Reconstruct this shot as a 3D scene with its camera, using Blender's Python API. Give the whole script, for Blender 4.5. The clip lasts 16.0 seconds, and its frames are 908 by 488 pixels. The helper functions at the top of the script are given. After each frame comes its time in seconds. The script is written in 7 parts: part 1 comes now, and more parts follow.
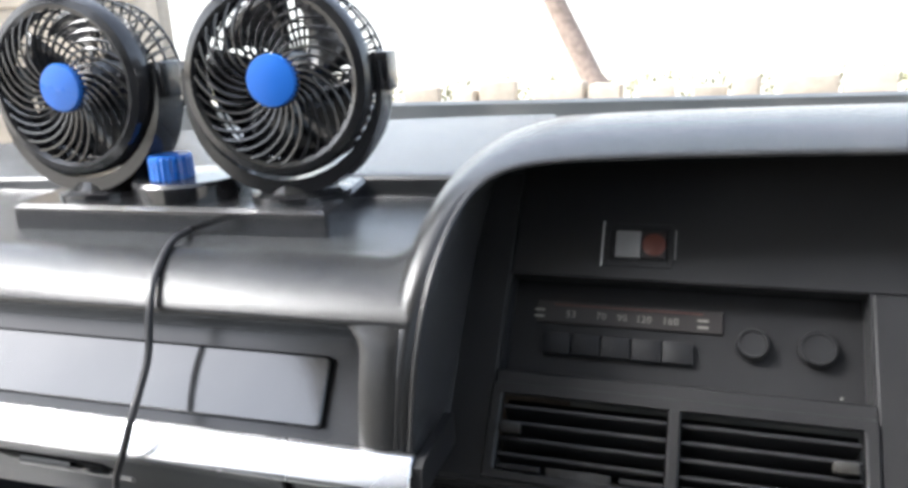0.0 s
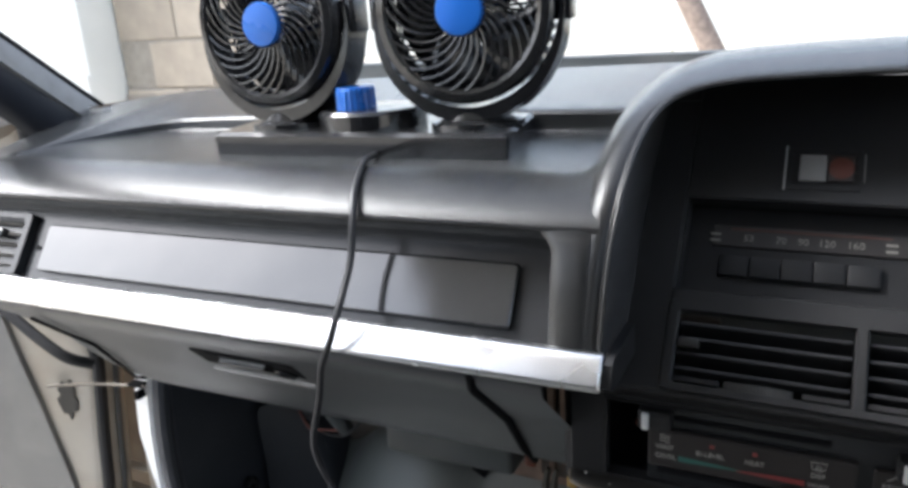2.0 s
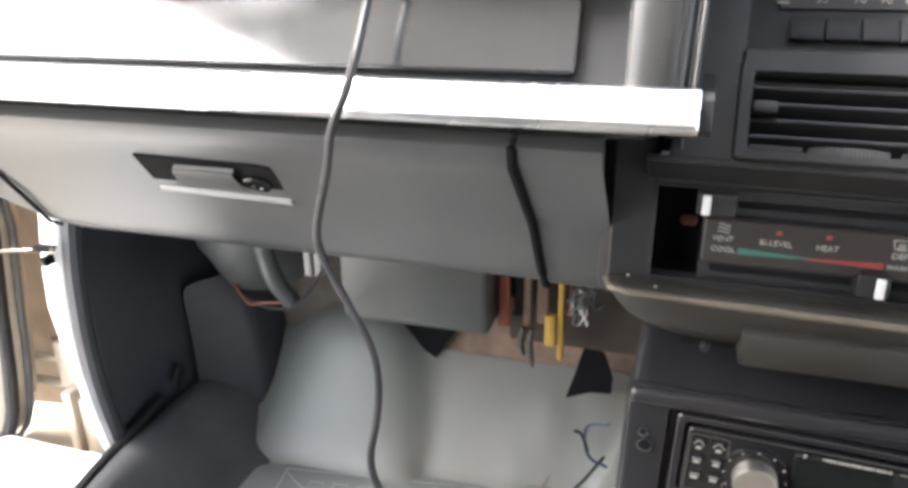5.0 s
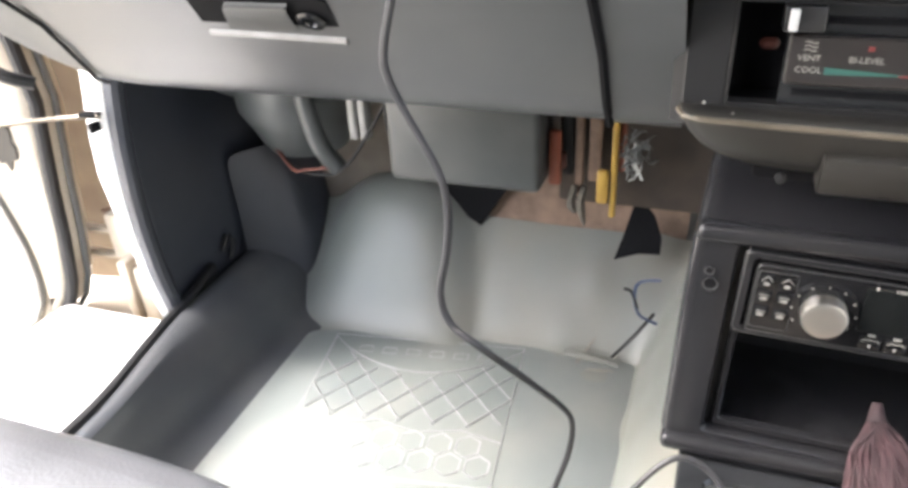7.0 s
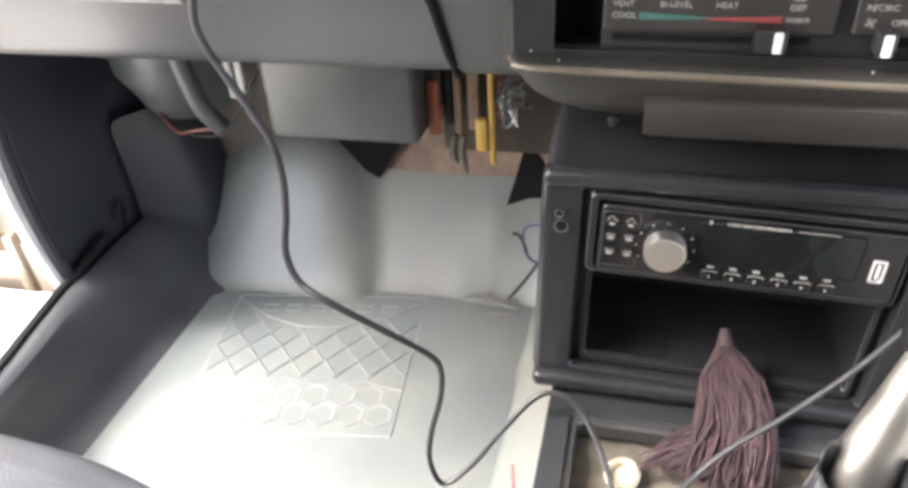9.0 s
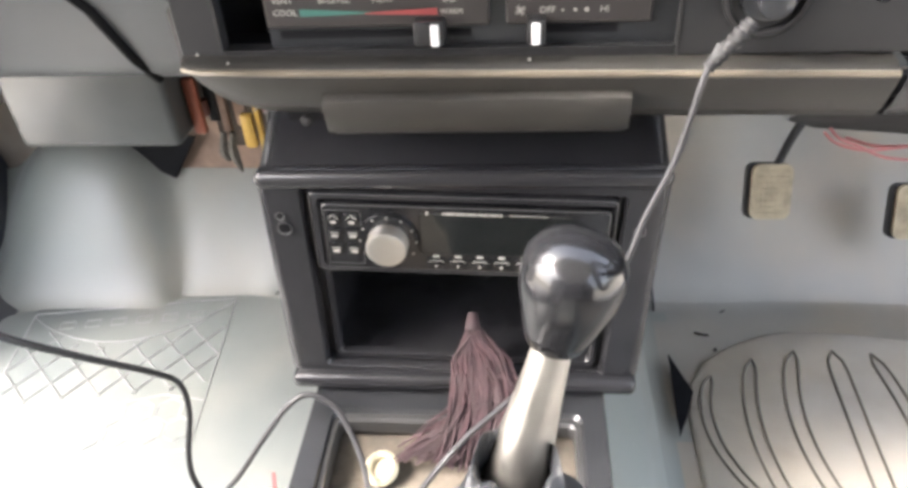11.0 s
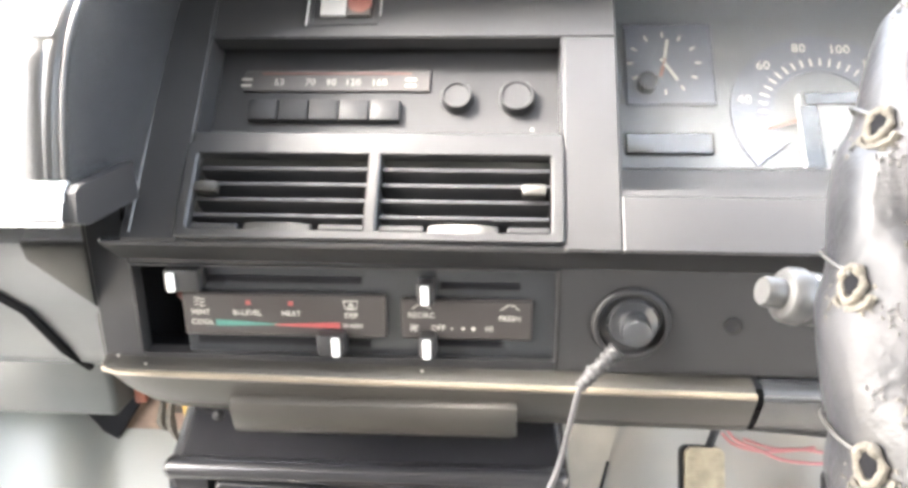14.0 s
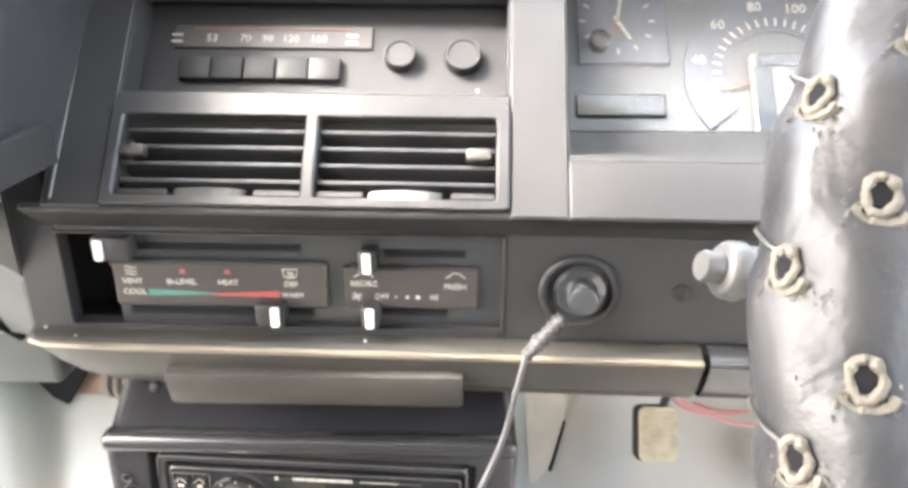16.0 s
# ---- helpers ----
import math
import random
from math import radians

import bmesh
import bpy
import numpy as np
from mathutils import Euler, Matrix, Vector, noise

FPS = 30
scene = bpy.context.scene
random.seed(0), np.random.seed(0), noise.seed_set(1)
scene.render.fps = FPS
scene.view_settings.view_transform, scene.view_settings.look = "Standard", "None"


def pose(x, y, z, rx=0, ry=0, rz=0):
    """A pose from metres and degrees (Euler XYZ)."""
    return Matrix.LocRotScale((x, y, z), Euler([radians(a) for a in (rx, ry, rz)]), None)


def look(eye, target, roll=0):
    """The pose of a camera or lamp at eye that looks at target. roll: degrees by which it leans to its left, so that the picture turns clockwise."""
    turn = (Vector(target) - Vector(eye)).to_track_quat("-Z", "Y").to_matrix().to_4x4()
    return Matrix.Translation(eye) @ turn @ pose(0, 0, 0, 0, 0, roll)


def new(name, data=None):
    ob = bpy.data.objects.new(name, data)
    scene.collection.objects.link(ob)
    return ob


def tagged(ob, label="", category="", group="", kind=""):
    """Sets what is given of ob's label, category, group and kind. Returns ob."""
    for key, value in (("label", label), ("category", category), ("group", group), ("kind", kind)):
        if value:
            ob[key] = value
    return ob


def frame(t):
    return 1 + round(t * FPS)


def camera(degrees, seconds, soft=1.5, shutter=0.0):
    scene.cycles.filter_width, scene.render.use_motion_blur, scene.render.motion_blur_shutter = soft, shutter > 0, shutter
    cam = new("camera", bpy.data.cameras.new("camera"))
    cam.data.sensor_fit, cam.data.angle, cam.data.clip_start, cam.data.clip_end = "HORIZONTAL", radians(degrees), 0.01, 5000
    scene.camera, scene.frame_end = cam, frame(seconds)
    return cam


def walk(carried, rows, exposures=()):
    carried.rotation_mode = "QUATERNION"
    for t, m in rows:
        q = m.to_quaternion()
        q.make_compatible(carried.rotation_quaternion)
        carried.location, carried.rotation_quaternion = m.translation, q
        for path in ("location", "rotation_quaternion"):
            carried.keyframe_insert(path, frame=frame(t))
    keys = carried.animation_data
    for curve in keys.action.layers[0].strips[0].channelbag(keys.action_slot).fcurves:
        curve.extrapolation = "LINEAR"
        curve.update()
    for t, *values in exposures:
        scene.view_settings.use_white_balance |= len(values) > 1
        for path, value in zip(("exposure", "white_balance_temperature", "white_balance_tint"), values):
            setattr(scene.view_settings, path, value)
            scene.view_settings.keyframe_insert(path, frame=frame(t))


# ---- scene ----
cam = camera(62.6, 16.0, 3.4)
PATH = [
    (0, (0.411, 0.19, 1.014), (-0.183, 2.02, 0.468), -3.0),
    (0.5, (0.403, 0.178, 1.011), (-0.291, 1.983, 0.5), -5.3),
    (1, (0.394, 0.152, 1.0), (-0.426, 1.891, 0.448), -4.0),
    (1.5, (0.387, 0.15, 0.995), (-0.473, 1.86, 0.414), -4.7),
    (2, (0.379, 0.146, 0.986), (-0.477, 1.859, 0.409), -3.9),
    (2.5, (0.358, 0.144, 0.956), (-0.503, 1.815, 0.272), -2.9),
    (3, (0.352, 0.153, 0.955), (-0.478, 1.836, 0.261), -1.1),
    (3.2, (0.342, 0.158, 0.942), (-0.449, 1.853, 0.235), -0.2),
    (5.3, (0.284, 0.159, 0.874), (-0.256, 1.925, 0.107), -1.5),
    (5.5, (0.281, 0.162, 0.871), (-0.234, 1.895, 0.016), -2.0),
    (6, (0.277, 0.155, 0.863), (-0.317, 1.814, -0.081), -2.6),
    (6.5, (0.267, 0.155, 0.851), (-0.365, 1.744, -0.186), -4.5),
    (7, (0.269, 0.147, 0.846), (-0.35, 1.762, -0.158), -3.3),
    (7.5, (0.276, 0.138, 0.843), (-0.359, 1.715, -0.21), -4.7),
    (8, (0.293, 0.157, 0.843), (-0.263, 1.726, -0.266), -5.0),
    (8.2, (0.297, 0.157, 0.844), (-0.242, 1.733, -0.263), -4.8),
    (10.3, (0.391, 0.17, 0.854), (0.11, 1.759, -0.328), -3.3),
    (10.5, (0.402, 0.175, 0.852), (0.147, 1.764, -0.337), -3.4),
    (11, (0.429, 0.193, 0.851), (0.24, 1.782, -0.348), -3.9),
    (11.5, (0.447, 0.183, 0.857), (0.265, 1.821, -0.275), -0.1),
    (12, (0.469, 0.192, 0.875), (0.3324, 1.9096, -0.1411), -1.15),
    (12.5, (0.4735, 0.190, 0.883), (0.3418, 2.0002, 0.0420), -0.1),
    (13, (0.477, 0.1866, 0.891), (0.3039, 2.0243, 0.1214), -1.88),
    (13.5, (0.4774, 0.1867, 0.8947), (0.3218, 2.0657, 0.2276), -1.8),
    (14, (0.4777, 0.1867, 0.893), (0.3286, 2.0772, 0.2578), -1.03),
    (14.5, (0.4757, 0.1855, 0.8917), (0.3203, 2.0684, 0.2354), -0.39),
    (15, (0.4791, 0.1888, 0.8902), (0.3389, 2.0718, 0.2308), -0.34),
    (15.5, (0.4817, 0.1941, 0.8898), (0.3717, 2.0704, 0.2062), -0.05),
    (16, (0.489, 0.2017, 0.893), (0.4278, 2.0569, 0.1484), -0.23),
]
# stops, kelvin and tint of the clip's own camera, which adapts as it turns from the windscreen to the dim footwell
EXPOSURES = [(0.0, 1.95, 6100, 10), (0.5, 2.0, 6100, 10), (1.5, 1.7, 6050, 10), (2.5, 1.4, 5950, 10), (3.2, 1.35, 6050, 10), (5.3, 3.62, 6500, 12), (7.0, 3.7, 6500, 12), (8.2, 3.6, 6500, 12), (10.3, 3.8, 6600, 13), (11.5, 4.25, 6600, 13), (12.5, 4.85, 6500, 12), (14.0, 4.92, 6700, 11), (16.0, 4.87, 6750, 11)]
walk(cam, [(t, look(eye, target, roll)) for t, eye, target, roll in PATH], EXPOSURES)

# ---------------------------------------------------------------- light
SUN_DIR = Vector((-0.68, -0.16, 0.72)).normalized()
world = bpy.data.worlds.new("sky")
scene.world = world
world.use_nodes = True
wn = world.node_tree.nodes
wl = world.node_tree.links
sky = wn.new("ShaderNodeTexSky")
sky.sky_type = "NISHITA"
sky.sun_disc = False
sky.sun_elevation = math.asin(SUN_DIR.z)
sky.sun_rotation = math.atan2(SUN_DIR.x, SUN_DIR.y)
sky.dust_density = 4.0
sky.air_density = 1.2
haze = wn.new("ShaderNodeHueSaturation")
haze.inputs["Saturation"].default_value = 0.5
haze.inputs["Value"].default_value = 1.0
wl.new(sky.outputs[0], haze.inputs["Color"])
wl.new(haze.outputs[0], wn["Background"].inputs["Color"])
wn["Background"].inputs["Strength"].default_value = 0.15

sun_data = bpy.data.lights.new("sun", "SUN")
sun_data.energy = 1.35
sun_data.angle = radians(26)
sun_data.color = (1.0, 0.965, 0.92)
sun = new("sun", sun_data)
sun.matrix_world = look(SUN_DIR * 20, (0, 0, 0))


# ---------------------------------------------------------------- materials
def mat(name, col, rough=0.5, metal=0.0, var=0.2, scale=18.0, grain=0.0, gscale=900.0, spec=0.5,
        rvar=0.06, coat=0.0, dirt=None, dirt_amt=0.0, dirt_scale=9.0, trans=0.0, random_tint=0.0, wave=0.0, dust=0.0):
    """A surface with a broad and a fine variation of colour, roughness and relief."""
    m = bpy.data.materials.new(name)
    m.use_nodes = True
    n, l = m.node_tree.nodes, m.node_tree.links
    p = n["Principled BSDF"]
    tc = n.new("ShaderNodeTexCoord")
    big = n.new("ShaderNodeTexNoise")
    big.inputs["Scale"].default_value = scale
    big.inputs["Detail"].default_value = 3
    l.new(tc.outputs["Object"], big.inputs["Vector"])
    fine = n.new("ShaderNodeTexNoise")
    fine.inputs["Scale"].default_value = gscale
    fine.inputs["Detail"].default_value = 3
    l.new(tc.outputs["Object"], fine.inputs["Vector"])
    ramp = n.new("ShaderNodeValToRGB")
    lo = [c * (1 - var) for c in col]
    hi = [min(1, c * (1 + var)) for c in col]
    ramp.color_ramp.interpolation = "EASE"
    ramp.color_ramp.elements[0].position, ramp.color_ramp.elements[1].position = 0.18, 0.82
    ramp.color_ramp.elements[0].color, ramp.color_ramp.elements[1].color = (*lo, 1), (*hi, 1)
    l.new(big.outputs["Fac"], ramp.inputs["Fac"])
    colour = ramp.outputs["Color"]
    if dirt:
        d = n.new("ShaderNodeTexNoise")
        d.inputs["Scale"].default_value = dirt_scale
        d.inputs["Detail"].default_value = 4
        d.inputs["Roughness"].default_value = 0.5
        l.new(tc.outputs["Object"], d.inputs["Vector"])
        dr = n.new("ShaderNodeMapRange")
        dr.interpolation_type = "SMOOTHSTEP"
        dr.inputs["From Min"].default_value, dr.inputs["From Max"].default_value = 0.34, 0.86
        dr.inputs["To Max"].default_value = dirt_amt
        l.new(d.outputs["Fac"], dr.inputs["Value"])
        mx = n.new("ShaderNodeMix")
        mx.data_type = "RGBA"
        l.new(dr.outputs[0], mx.inputs["Factor"])
        l.new(colour, mx.inputs["A"])
        mx.inputs["B"].default_value = (*dirt, 1)
        colour = mx.outputs["Result"]
    if random_tint:
        oi = n.new("ShaderNodeObjectInfo")
        hs = n.new("ShaderNodeHueSaturation")
        mr = n.new("ShaderNodeMapRange")
        mr.inputs["To Min"].default_value, mr.inputs["To Max"].default_value = 1 - random_tint, 1 + random_tint
        l.new(oi.outputs["Random"], mr.inputs["Value"])
        l.new(mr.outputs[0], hs.inputs["Value"])
        l.new(colour, hs.inputs["Color"])
        colour = hs.outputs[0]
    l.new(colour, p.inputs["Base Color"])
    rr = n.new("ShaderNodeMapRange")
    rr.interpolation_type = "SMOOTHSTEP"
    rr.inputs["From Min"].default_value, rr.inputs["From Max"].default_value = 0.18, 0.82
    rr.inputs["To Min"].default_value, rr.inputs["To Max"].default_value = max(0.02, rough - rvar), min(1, rough + rvar)
    l.new(big.outputs["Fac"], rr.inputs["Value"])
    l.new(rr.outputs[0], p.inputs["Roughness"])
    p.inputs["Metallic"].default_value = metal
    p.inputs["Specular IOR Level"].default_value = spec
    p.inputs["Coat Weight"].default_value = coat
    p.inputs["Coat Roughness"].default_value = 0.08
    p.inputs["Transmission Weight"].default_value = trans
    p.inputs["Sheen Weight"].default_value = dust
    p.inputs["Sheen Roughness"].default_value = 0.35
    if grain:
        b = n.new("ShaderNodeBump")
        b.inputs["Strength"].default_value = grain
        b.inputs["Distance"].default_value = 0.0006
        l.new(fine.outputs["Fac"], b.inputs["Height"])
        l.new(b.outputs[0], p.inputs["Normal"])
        if wave:
            wv = n.new("ShaderNodeTexNoise")
            wv.inputs["Scale"].default_value = 16.0
            wv.inputs["Detail"].default_value = 2
            l.new(tc.outputs["Object"], wv.inputs["Vector"])
            b2 = n.new("ShaderNodeBump")
            b2.inputs["Strength"].default_value = wave
            b2.inputs["Distance"].default_value = 0.01
            l.new(wv.outputs["Fac"], b2.inputs["Height"])
            l.new(b2.outputs[0], b.inputs["Normal"])
    return m


# dust here is a sheen standing for glare on the dash top
VINYL = mat("padded vinyl", (0.012, 0.0128, 0.0142), 0.17, spec=0.42, var=0.05, rvar=0.03, grain=0.45, gscale=1000, dirt=(0.11, 0.105, 0.09), dirt_amt=0.16, dust=0.10)
PLASTIC = mat("satin black plastic", (0.020, 0.021, 0.023), 0.21, var=0.05, grain=0.10, gscale=1500, rvar=0.03, dirt=(0.07, 0.066, 0.062), dirt_amt=0.05)
FASCIA = mat("matt black fascia", (0.0175, 0.0175, 0.0185), 0.36, spec=0.34, var=0.05, rvar=0.03, grain=0.15, gscale=1800, dirt=(0.12, 0.115, 0.105), dirt_amt=0.09)
LOWER = mat("grey lower dash plastic", (0.050, 0.053, 0.057), 0.34, rvar=0.02, var=0.04, grain=0.2, gscale=1300, dirt=(0.14, 0.13, 0.12), dirt_amt=0.3)
INSET = mat("smooth satin panel", (0.015, 0.016, 0.018), 0.13, var=0.06, rvar=0.03, spec=1.0, coat=0.6, grain=0.02, wave=0.08)
GLOSS = mat("glossy black plastic", (0.010, 0.010, 0.011), 0.12, var=0.2, rvar=0.05)
FANBLACK = mat("fan black plastic", (0.014, 0.014, 0.015), 0.17, spec=0.7, var=0.2, rvar=0.05)
# near black, stands for the shade inside gaps, seams and holes
DARK = mat("void shade black", (0.006, 0.006, 0.007), 0.8, spec=0.08)
CHROME = mat("chrome trim", (0.86, 0.86, 0.87), 0.27, metal=1.0, var=0.05, rvar=0.07, grain=0.05, gscale=300)
STEEL = mat("brushed aluminium", (0.66, 0.64, 0.60), 0.38, metal=1.0, var=0.06, grain=0.1)
BLUE = mat("blue plastic", (0.016, 0.125, 0.50), 0.30, var=0.08, rvar=0.05)
FLOORV = mat("grey floor vinyl", (0.150, 0.160, 0.150), 0.40, var=0.10, scale=6, grain=0.25, gscale=500, dirt=(0.20, 0.165, 0.12), dirt_amt=0.55, dirt_scale=5)
MATV = mat("grey floor mat vinyl", (0.142, 0.157, 0.155), 0.46, spec=0.4, var=0.10, scale=9, grain=0.2, gscale=600, dirt=(0.26, 0.23, 0.19), dirt_amt=0.3)
DMATV = mat("dusty driver mat", (0.285, 0.266, 0.236), 0.50, var=0.16, scale=16, grain=0.25, gscale=500, dirt=(0.36, 0.29, 0.20), dirt_amt=0.5, dirt_scale=7)
FLOORD = mat("dusty brown grey floor vinyl", (0.170, 0.166, 0.154), 0.42, var=0.14, scale=7, grain=0.25, gscale=500, dirt=(0.25, 0.20, 0.14), dirt_amt=0.75, dirt_scale=6)
TANLINING = mat("brown dusty lining", (0.200, 0.178, 0.145), 0.6, var=0.22, scale=20, grain=0.25, gscale=500, dirt=(0.22, 0.20, 0.17), dirt_amt=0.5, dirt_scale=9)
KICK = mat("dark blue grey trim", (0.027, 0.030, 0.039), 0.42, var=0.12, grain=0.15, dirt=(0.075, 0.07, 0.066), dirt_amt=0.22)
DIALDARK = mat("dark dial print", (0.046, 0.050, 0.062), 0.42, var=0.12)
SHAFT = mat("dull worn steel", (0.40, 0.385, 0.355), 0.40, metal=1.0, var=0.12, scale=40, grain=0.15, dirt=(0.16, 0.13, 0.10), dirt_amt=0.35, dirt_scale=30)
FELTGREY = mat("grey brown bulkhead felt", (0.135, 0.115, 0.095), 0.95, var=0.3, scale=24, grain=0.7, gscale=260)
RUBBER = mat("black rubber", (0.016, 0.016, 0.017), 0.6, var=0.2, grain=0.1, spec=0.25)
CORD = mat("black cord", (0.018, 0.018, 0.020), 0.45, var=0.2, spec=0.35)
BRASS = mat("worn lip edge", (0.135, 0.115, 0.088), 0.33, metal=0.3, var=0.25, scale=25, grain=0.2)
LIPGREY = mat("brown grey lip plastic", (0.024, 0.0225, 0.020), 0.42, var=0.2, grain=0.15, spec=0.4)
PAINT = mat("cream white car paint", (0.40, 0.365, 0.305), 0.35, var=0.08, coat=0.3, dirt=(0.26, 0.17, 0.09), dirt_amt=0.6, dirt_scale=12)
WHITE = mat("white body paint", (0.80, 0.80, 0.79), 0.28, var=0.04, coat=0.5)
TRAYDUST = mat("dusty tray bottom", (0.105, 0.088, 0.068), 0.9, var=0.45, scale=60, grain=0.6, gscale=260, dirt=(0.03, 0.026, 0.022), dirt_amt=0.8, dirt_scale=45)
CREAM = mat("dirty cream plastic", (0.42, 0.38, 0.28), 0.5, var=0.3, scale=120)
DARKFELT = mat("dark added sheet", (0.040, 0.030, 0.024), 0.9, var=0.4, scale=30, grain=0.5, gscale=300)
RUST = mat("dirty felt", (0.17, 0.115, 0.085), 0.9, var=0.4, scale=40, grain=0.6, gscale=300)
LEATHER = mat("black leather", (0.015, 0.016, 0.018), 0.5, var=0.25, spec=0.3, grain=0.6, gscale=350, rvar=0.1)
WORNLEATHER = mat("worn grey leather", (0.0135, 0.014, 0.016), 0.42, var=0.4, scale=38, grain=0.5, gscale=420, spec=0.32, rvar=0.12, dirt=(0.10, 0.094, 0.092), dirt_amt=0.24, dirt_scale=34)
CRACKGREY = mat("cracked pale leather", (0.085, 0.080, 0.076), 0.6, var=0.3, scale=200)
LACE = mat("pale frayed lace", (0.068, 0.061, 0.050), 0.85, var=0.45, scale=350, grain=0.6)
STRAND = mat("purple brown yarn", (0.0350, 0.0165, 0.0190), 0.8, var=0.4, scale=60, grain=0.3, random_tint=0.3)
# dirty tan, base darkened to stand for shade on the hinge pillar
TANPAINT = mat("dirty tan paint with shade", (0.17, 0.125, 0.080), 0.6, var=0.25, scale=14, dirt=(0.08, 0.045, 0.028), dirt_amt=0.6, dirt_scale=18)
STRIP = mat("dark sill vinyl", (0.060, 0.064, 0.070), 0.23, spec=0.8, var=0.06, scale=6, rvar=0.03, grain=0.14, gscale=700, dirt=(0.16, 0.15, 0.14), dirt_amt=0.3)
MATTBLACK = mat("matt black plastic", (0.014, 0.014, 0.015), 0.5, var=0.15, spec=0.3, rvar=0.06, grain=0.1)
PEDAL = mat("dusty pedal rubber", (0.27, 0.225, 0.155), 0.85, var=0.3, scale=60, grain=0.5, gscale=400)
DULLINK = mat("faded dial ink", (0.25, 0.235, 0.21), 0.6, var=0.1)
DULLRED = mat("faded red plastic", (0.10, 0.030, 0.020), 0.5, var=0.15)
DULLGREY = mat("aged grey plastic", (0.24, 0.235, 0.23), 0.45, var=0.12, dirt=(0.10, 0.09, 0.08), dirt_amt=0.4, dirt_scale=60)
LABEL = mat("dark legend plate", (0.026, 0.023, 0.022), 0.42, var=0.1, spec=0.4)
INK = mat("pale legend ink", (0.28, 0.272, 0.25), 0.6, var=0.05)
TEAL = mat("teal legend ink", (0.028, 0.105, 0.088), 0.5, var=0.05)
RED = mat("red legend ink", (0.19, 0.035, 0.035), 0.5, var=0.05)
ORANGE = mat("orange plastic", (0.21, 0.050, 0.022), 0.5, var=0.15)
YELLOW = mat("yellow plastic", (0.33, 0.20, 0.035), 0.5, var=0.2, scale=60)
REDWIRE = mat("pink red wire sheath", (0.30, 0.10, 0.10), 0.35, var=0.1)
BLUEWIRE = mat("blue wire sheath", (0.018, 0.034, 0.075), 0.4, var=0.1)
FILM = mat("crumpled silver film", (0.15, 0.155, 0.15), 0.35, metal=0.3, var=0.3, scale=80)
GREYBOX = mat("grey heater casing", (0.044, 0.049, 0.050), 0.40, var=0.12, grain=0.2, dirt=(0.16, 0.14, 0.12), dirt_amt=0.25)
BLOCK = mat("pale concrete block", (0.44, 0.38, 0.31), 0.9, var=0.12, scale=9, grain=0.6, gscale=120, random_tint=0.12)
MORTAR = mat("mortar", (0.32, 0.29, 0.25), 0.95, var=0.15, scale=20, grain=0.5, gscale=100)
PLASTER = mat("white plaster", (0.74, 0.75, 0.73), 0.85, var=0.05, scale=4, grain=0.3, gscale=80)
SOIL = mat("dry ground", (0.50, 0.46, 0.39), 0.95, var=0.2, scale=1.5, grain=0.6, gscale=30)
# leaf green lightened to stand for the glare over the yard
GREEN = mat("glare paled leaves", (0.24, 0.235, 0.14), 0.8, var=0.4, scale=6)
POLE = mat("weathered pole", (0.26, 0.20, 0.165), 0.8, var=0.3, scale=12, grain=0.4, gscale=200)
HEADLINER = mat("grey headliner", (0.58, 0.57, 0.545), 0.95, var=0.08, grain=0.3)
SEATV = mat("grey black seat vinyl", (0.052, 0.053, 0.057), 0.33, var=0.2, grain=0.4, gscale=500)
DIALFACE = mat("instrument face", (0.052, 0.055, 0.058), 0.5, var=0.1)
SILVERPAINT = mat("silver plastic", (0.55, 0.55, 0.54), 0.35, metal=0.5, var=0.1)
# the mat's vinyl made paler, so the beads carry their highlights in colour
BEADV = mat("pale mat vinyl highlight", (0.25, 0.262, 0.255), 0.34, var=0.12, scale=40, grain=0.2, gscale=600)
DISPLAY = mat("dark display window", (0.009, 0.010, 0.010), 0.08, var=0.1, rvar=0.03)
GREYWHITE = mat("pale grey plastic", (0.55, 0.56, 0.56), 0.4, var=0.1)

KNOBBLACK = mat("glossy knob", (0.009, 0.009, 0.010), 0.17, var=0.2, rvar=0.04, scale=60, grain=0.12, gscale=70, spec=0.4)
CONSOLEV = mat("black console plastic", (0.015, 0.015, 0.0168), 0.22, var=0.10, grain=0.12, gscale=1400, rvar=0.05, spec=0.38, dirt=(0.06, 0.056, 0.052), dirt_amt=0.10)
DOORCARD = mat("scuffed grey door vinyl", (0.165, 0.162, 0.156), 0.34, var=0.08, scale=10, grain=0.2, gscale=600, dirt=(0.30, 0.29, 0.27), dirt_amt=0.4, dirt_scale=14)
# grey for the stalk and worn rims, also for painted edge glints
STALKGREY = mat("worn metal and glint grey", (0.034, 0.034, 0.034), 0.36, metal=0.0, var=0.15)
TREAD = mat("brown grey tread", (0.085, 0.075, 0.062), 0.6, var=0.2)
YARNDARK = mat("dark yarn binding", (0.025, 0.013, 0.015), 0.8, var=0.3, scale=120)

GLASS = bpy.data.materials.new("window glass")
GLASS.use_nodes = True
gn = GLASS.node_tree.nodes
gp = gn["Principled BSDF"]
gp.inputs["Base Color"].default_value = (0.95, 0.97, 0.96, 1)
gp.inputs["Roughness"].default_value = 0.0
gp.inputs["Transmission Weight"].default_value = 1.0
gp.inputs["IOR"].default_value = 1.01
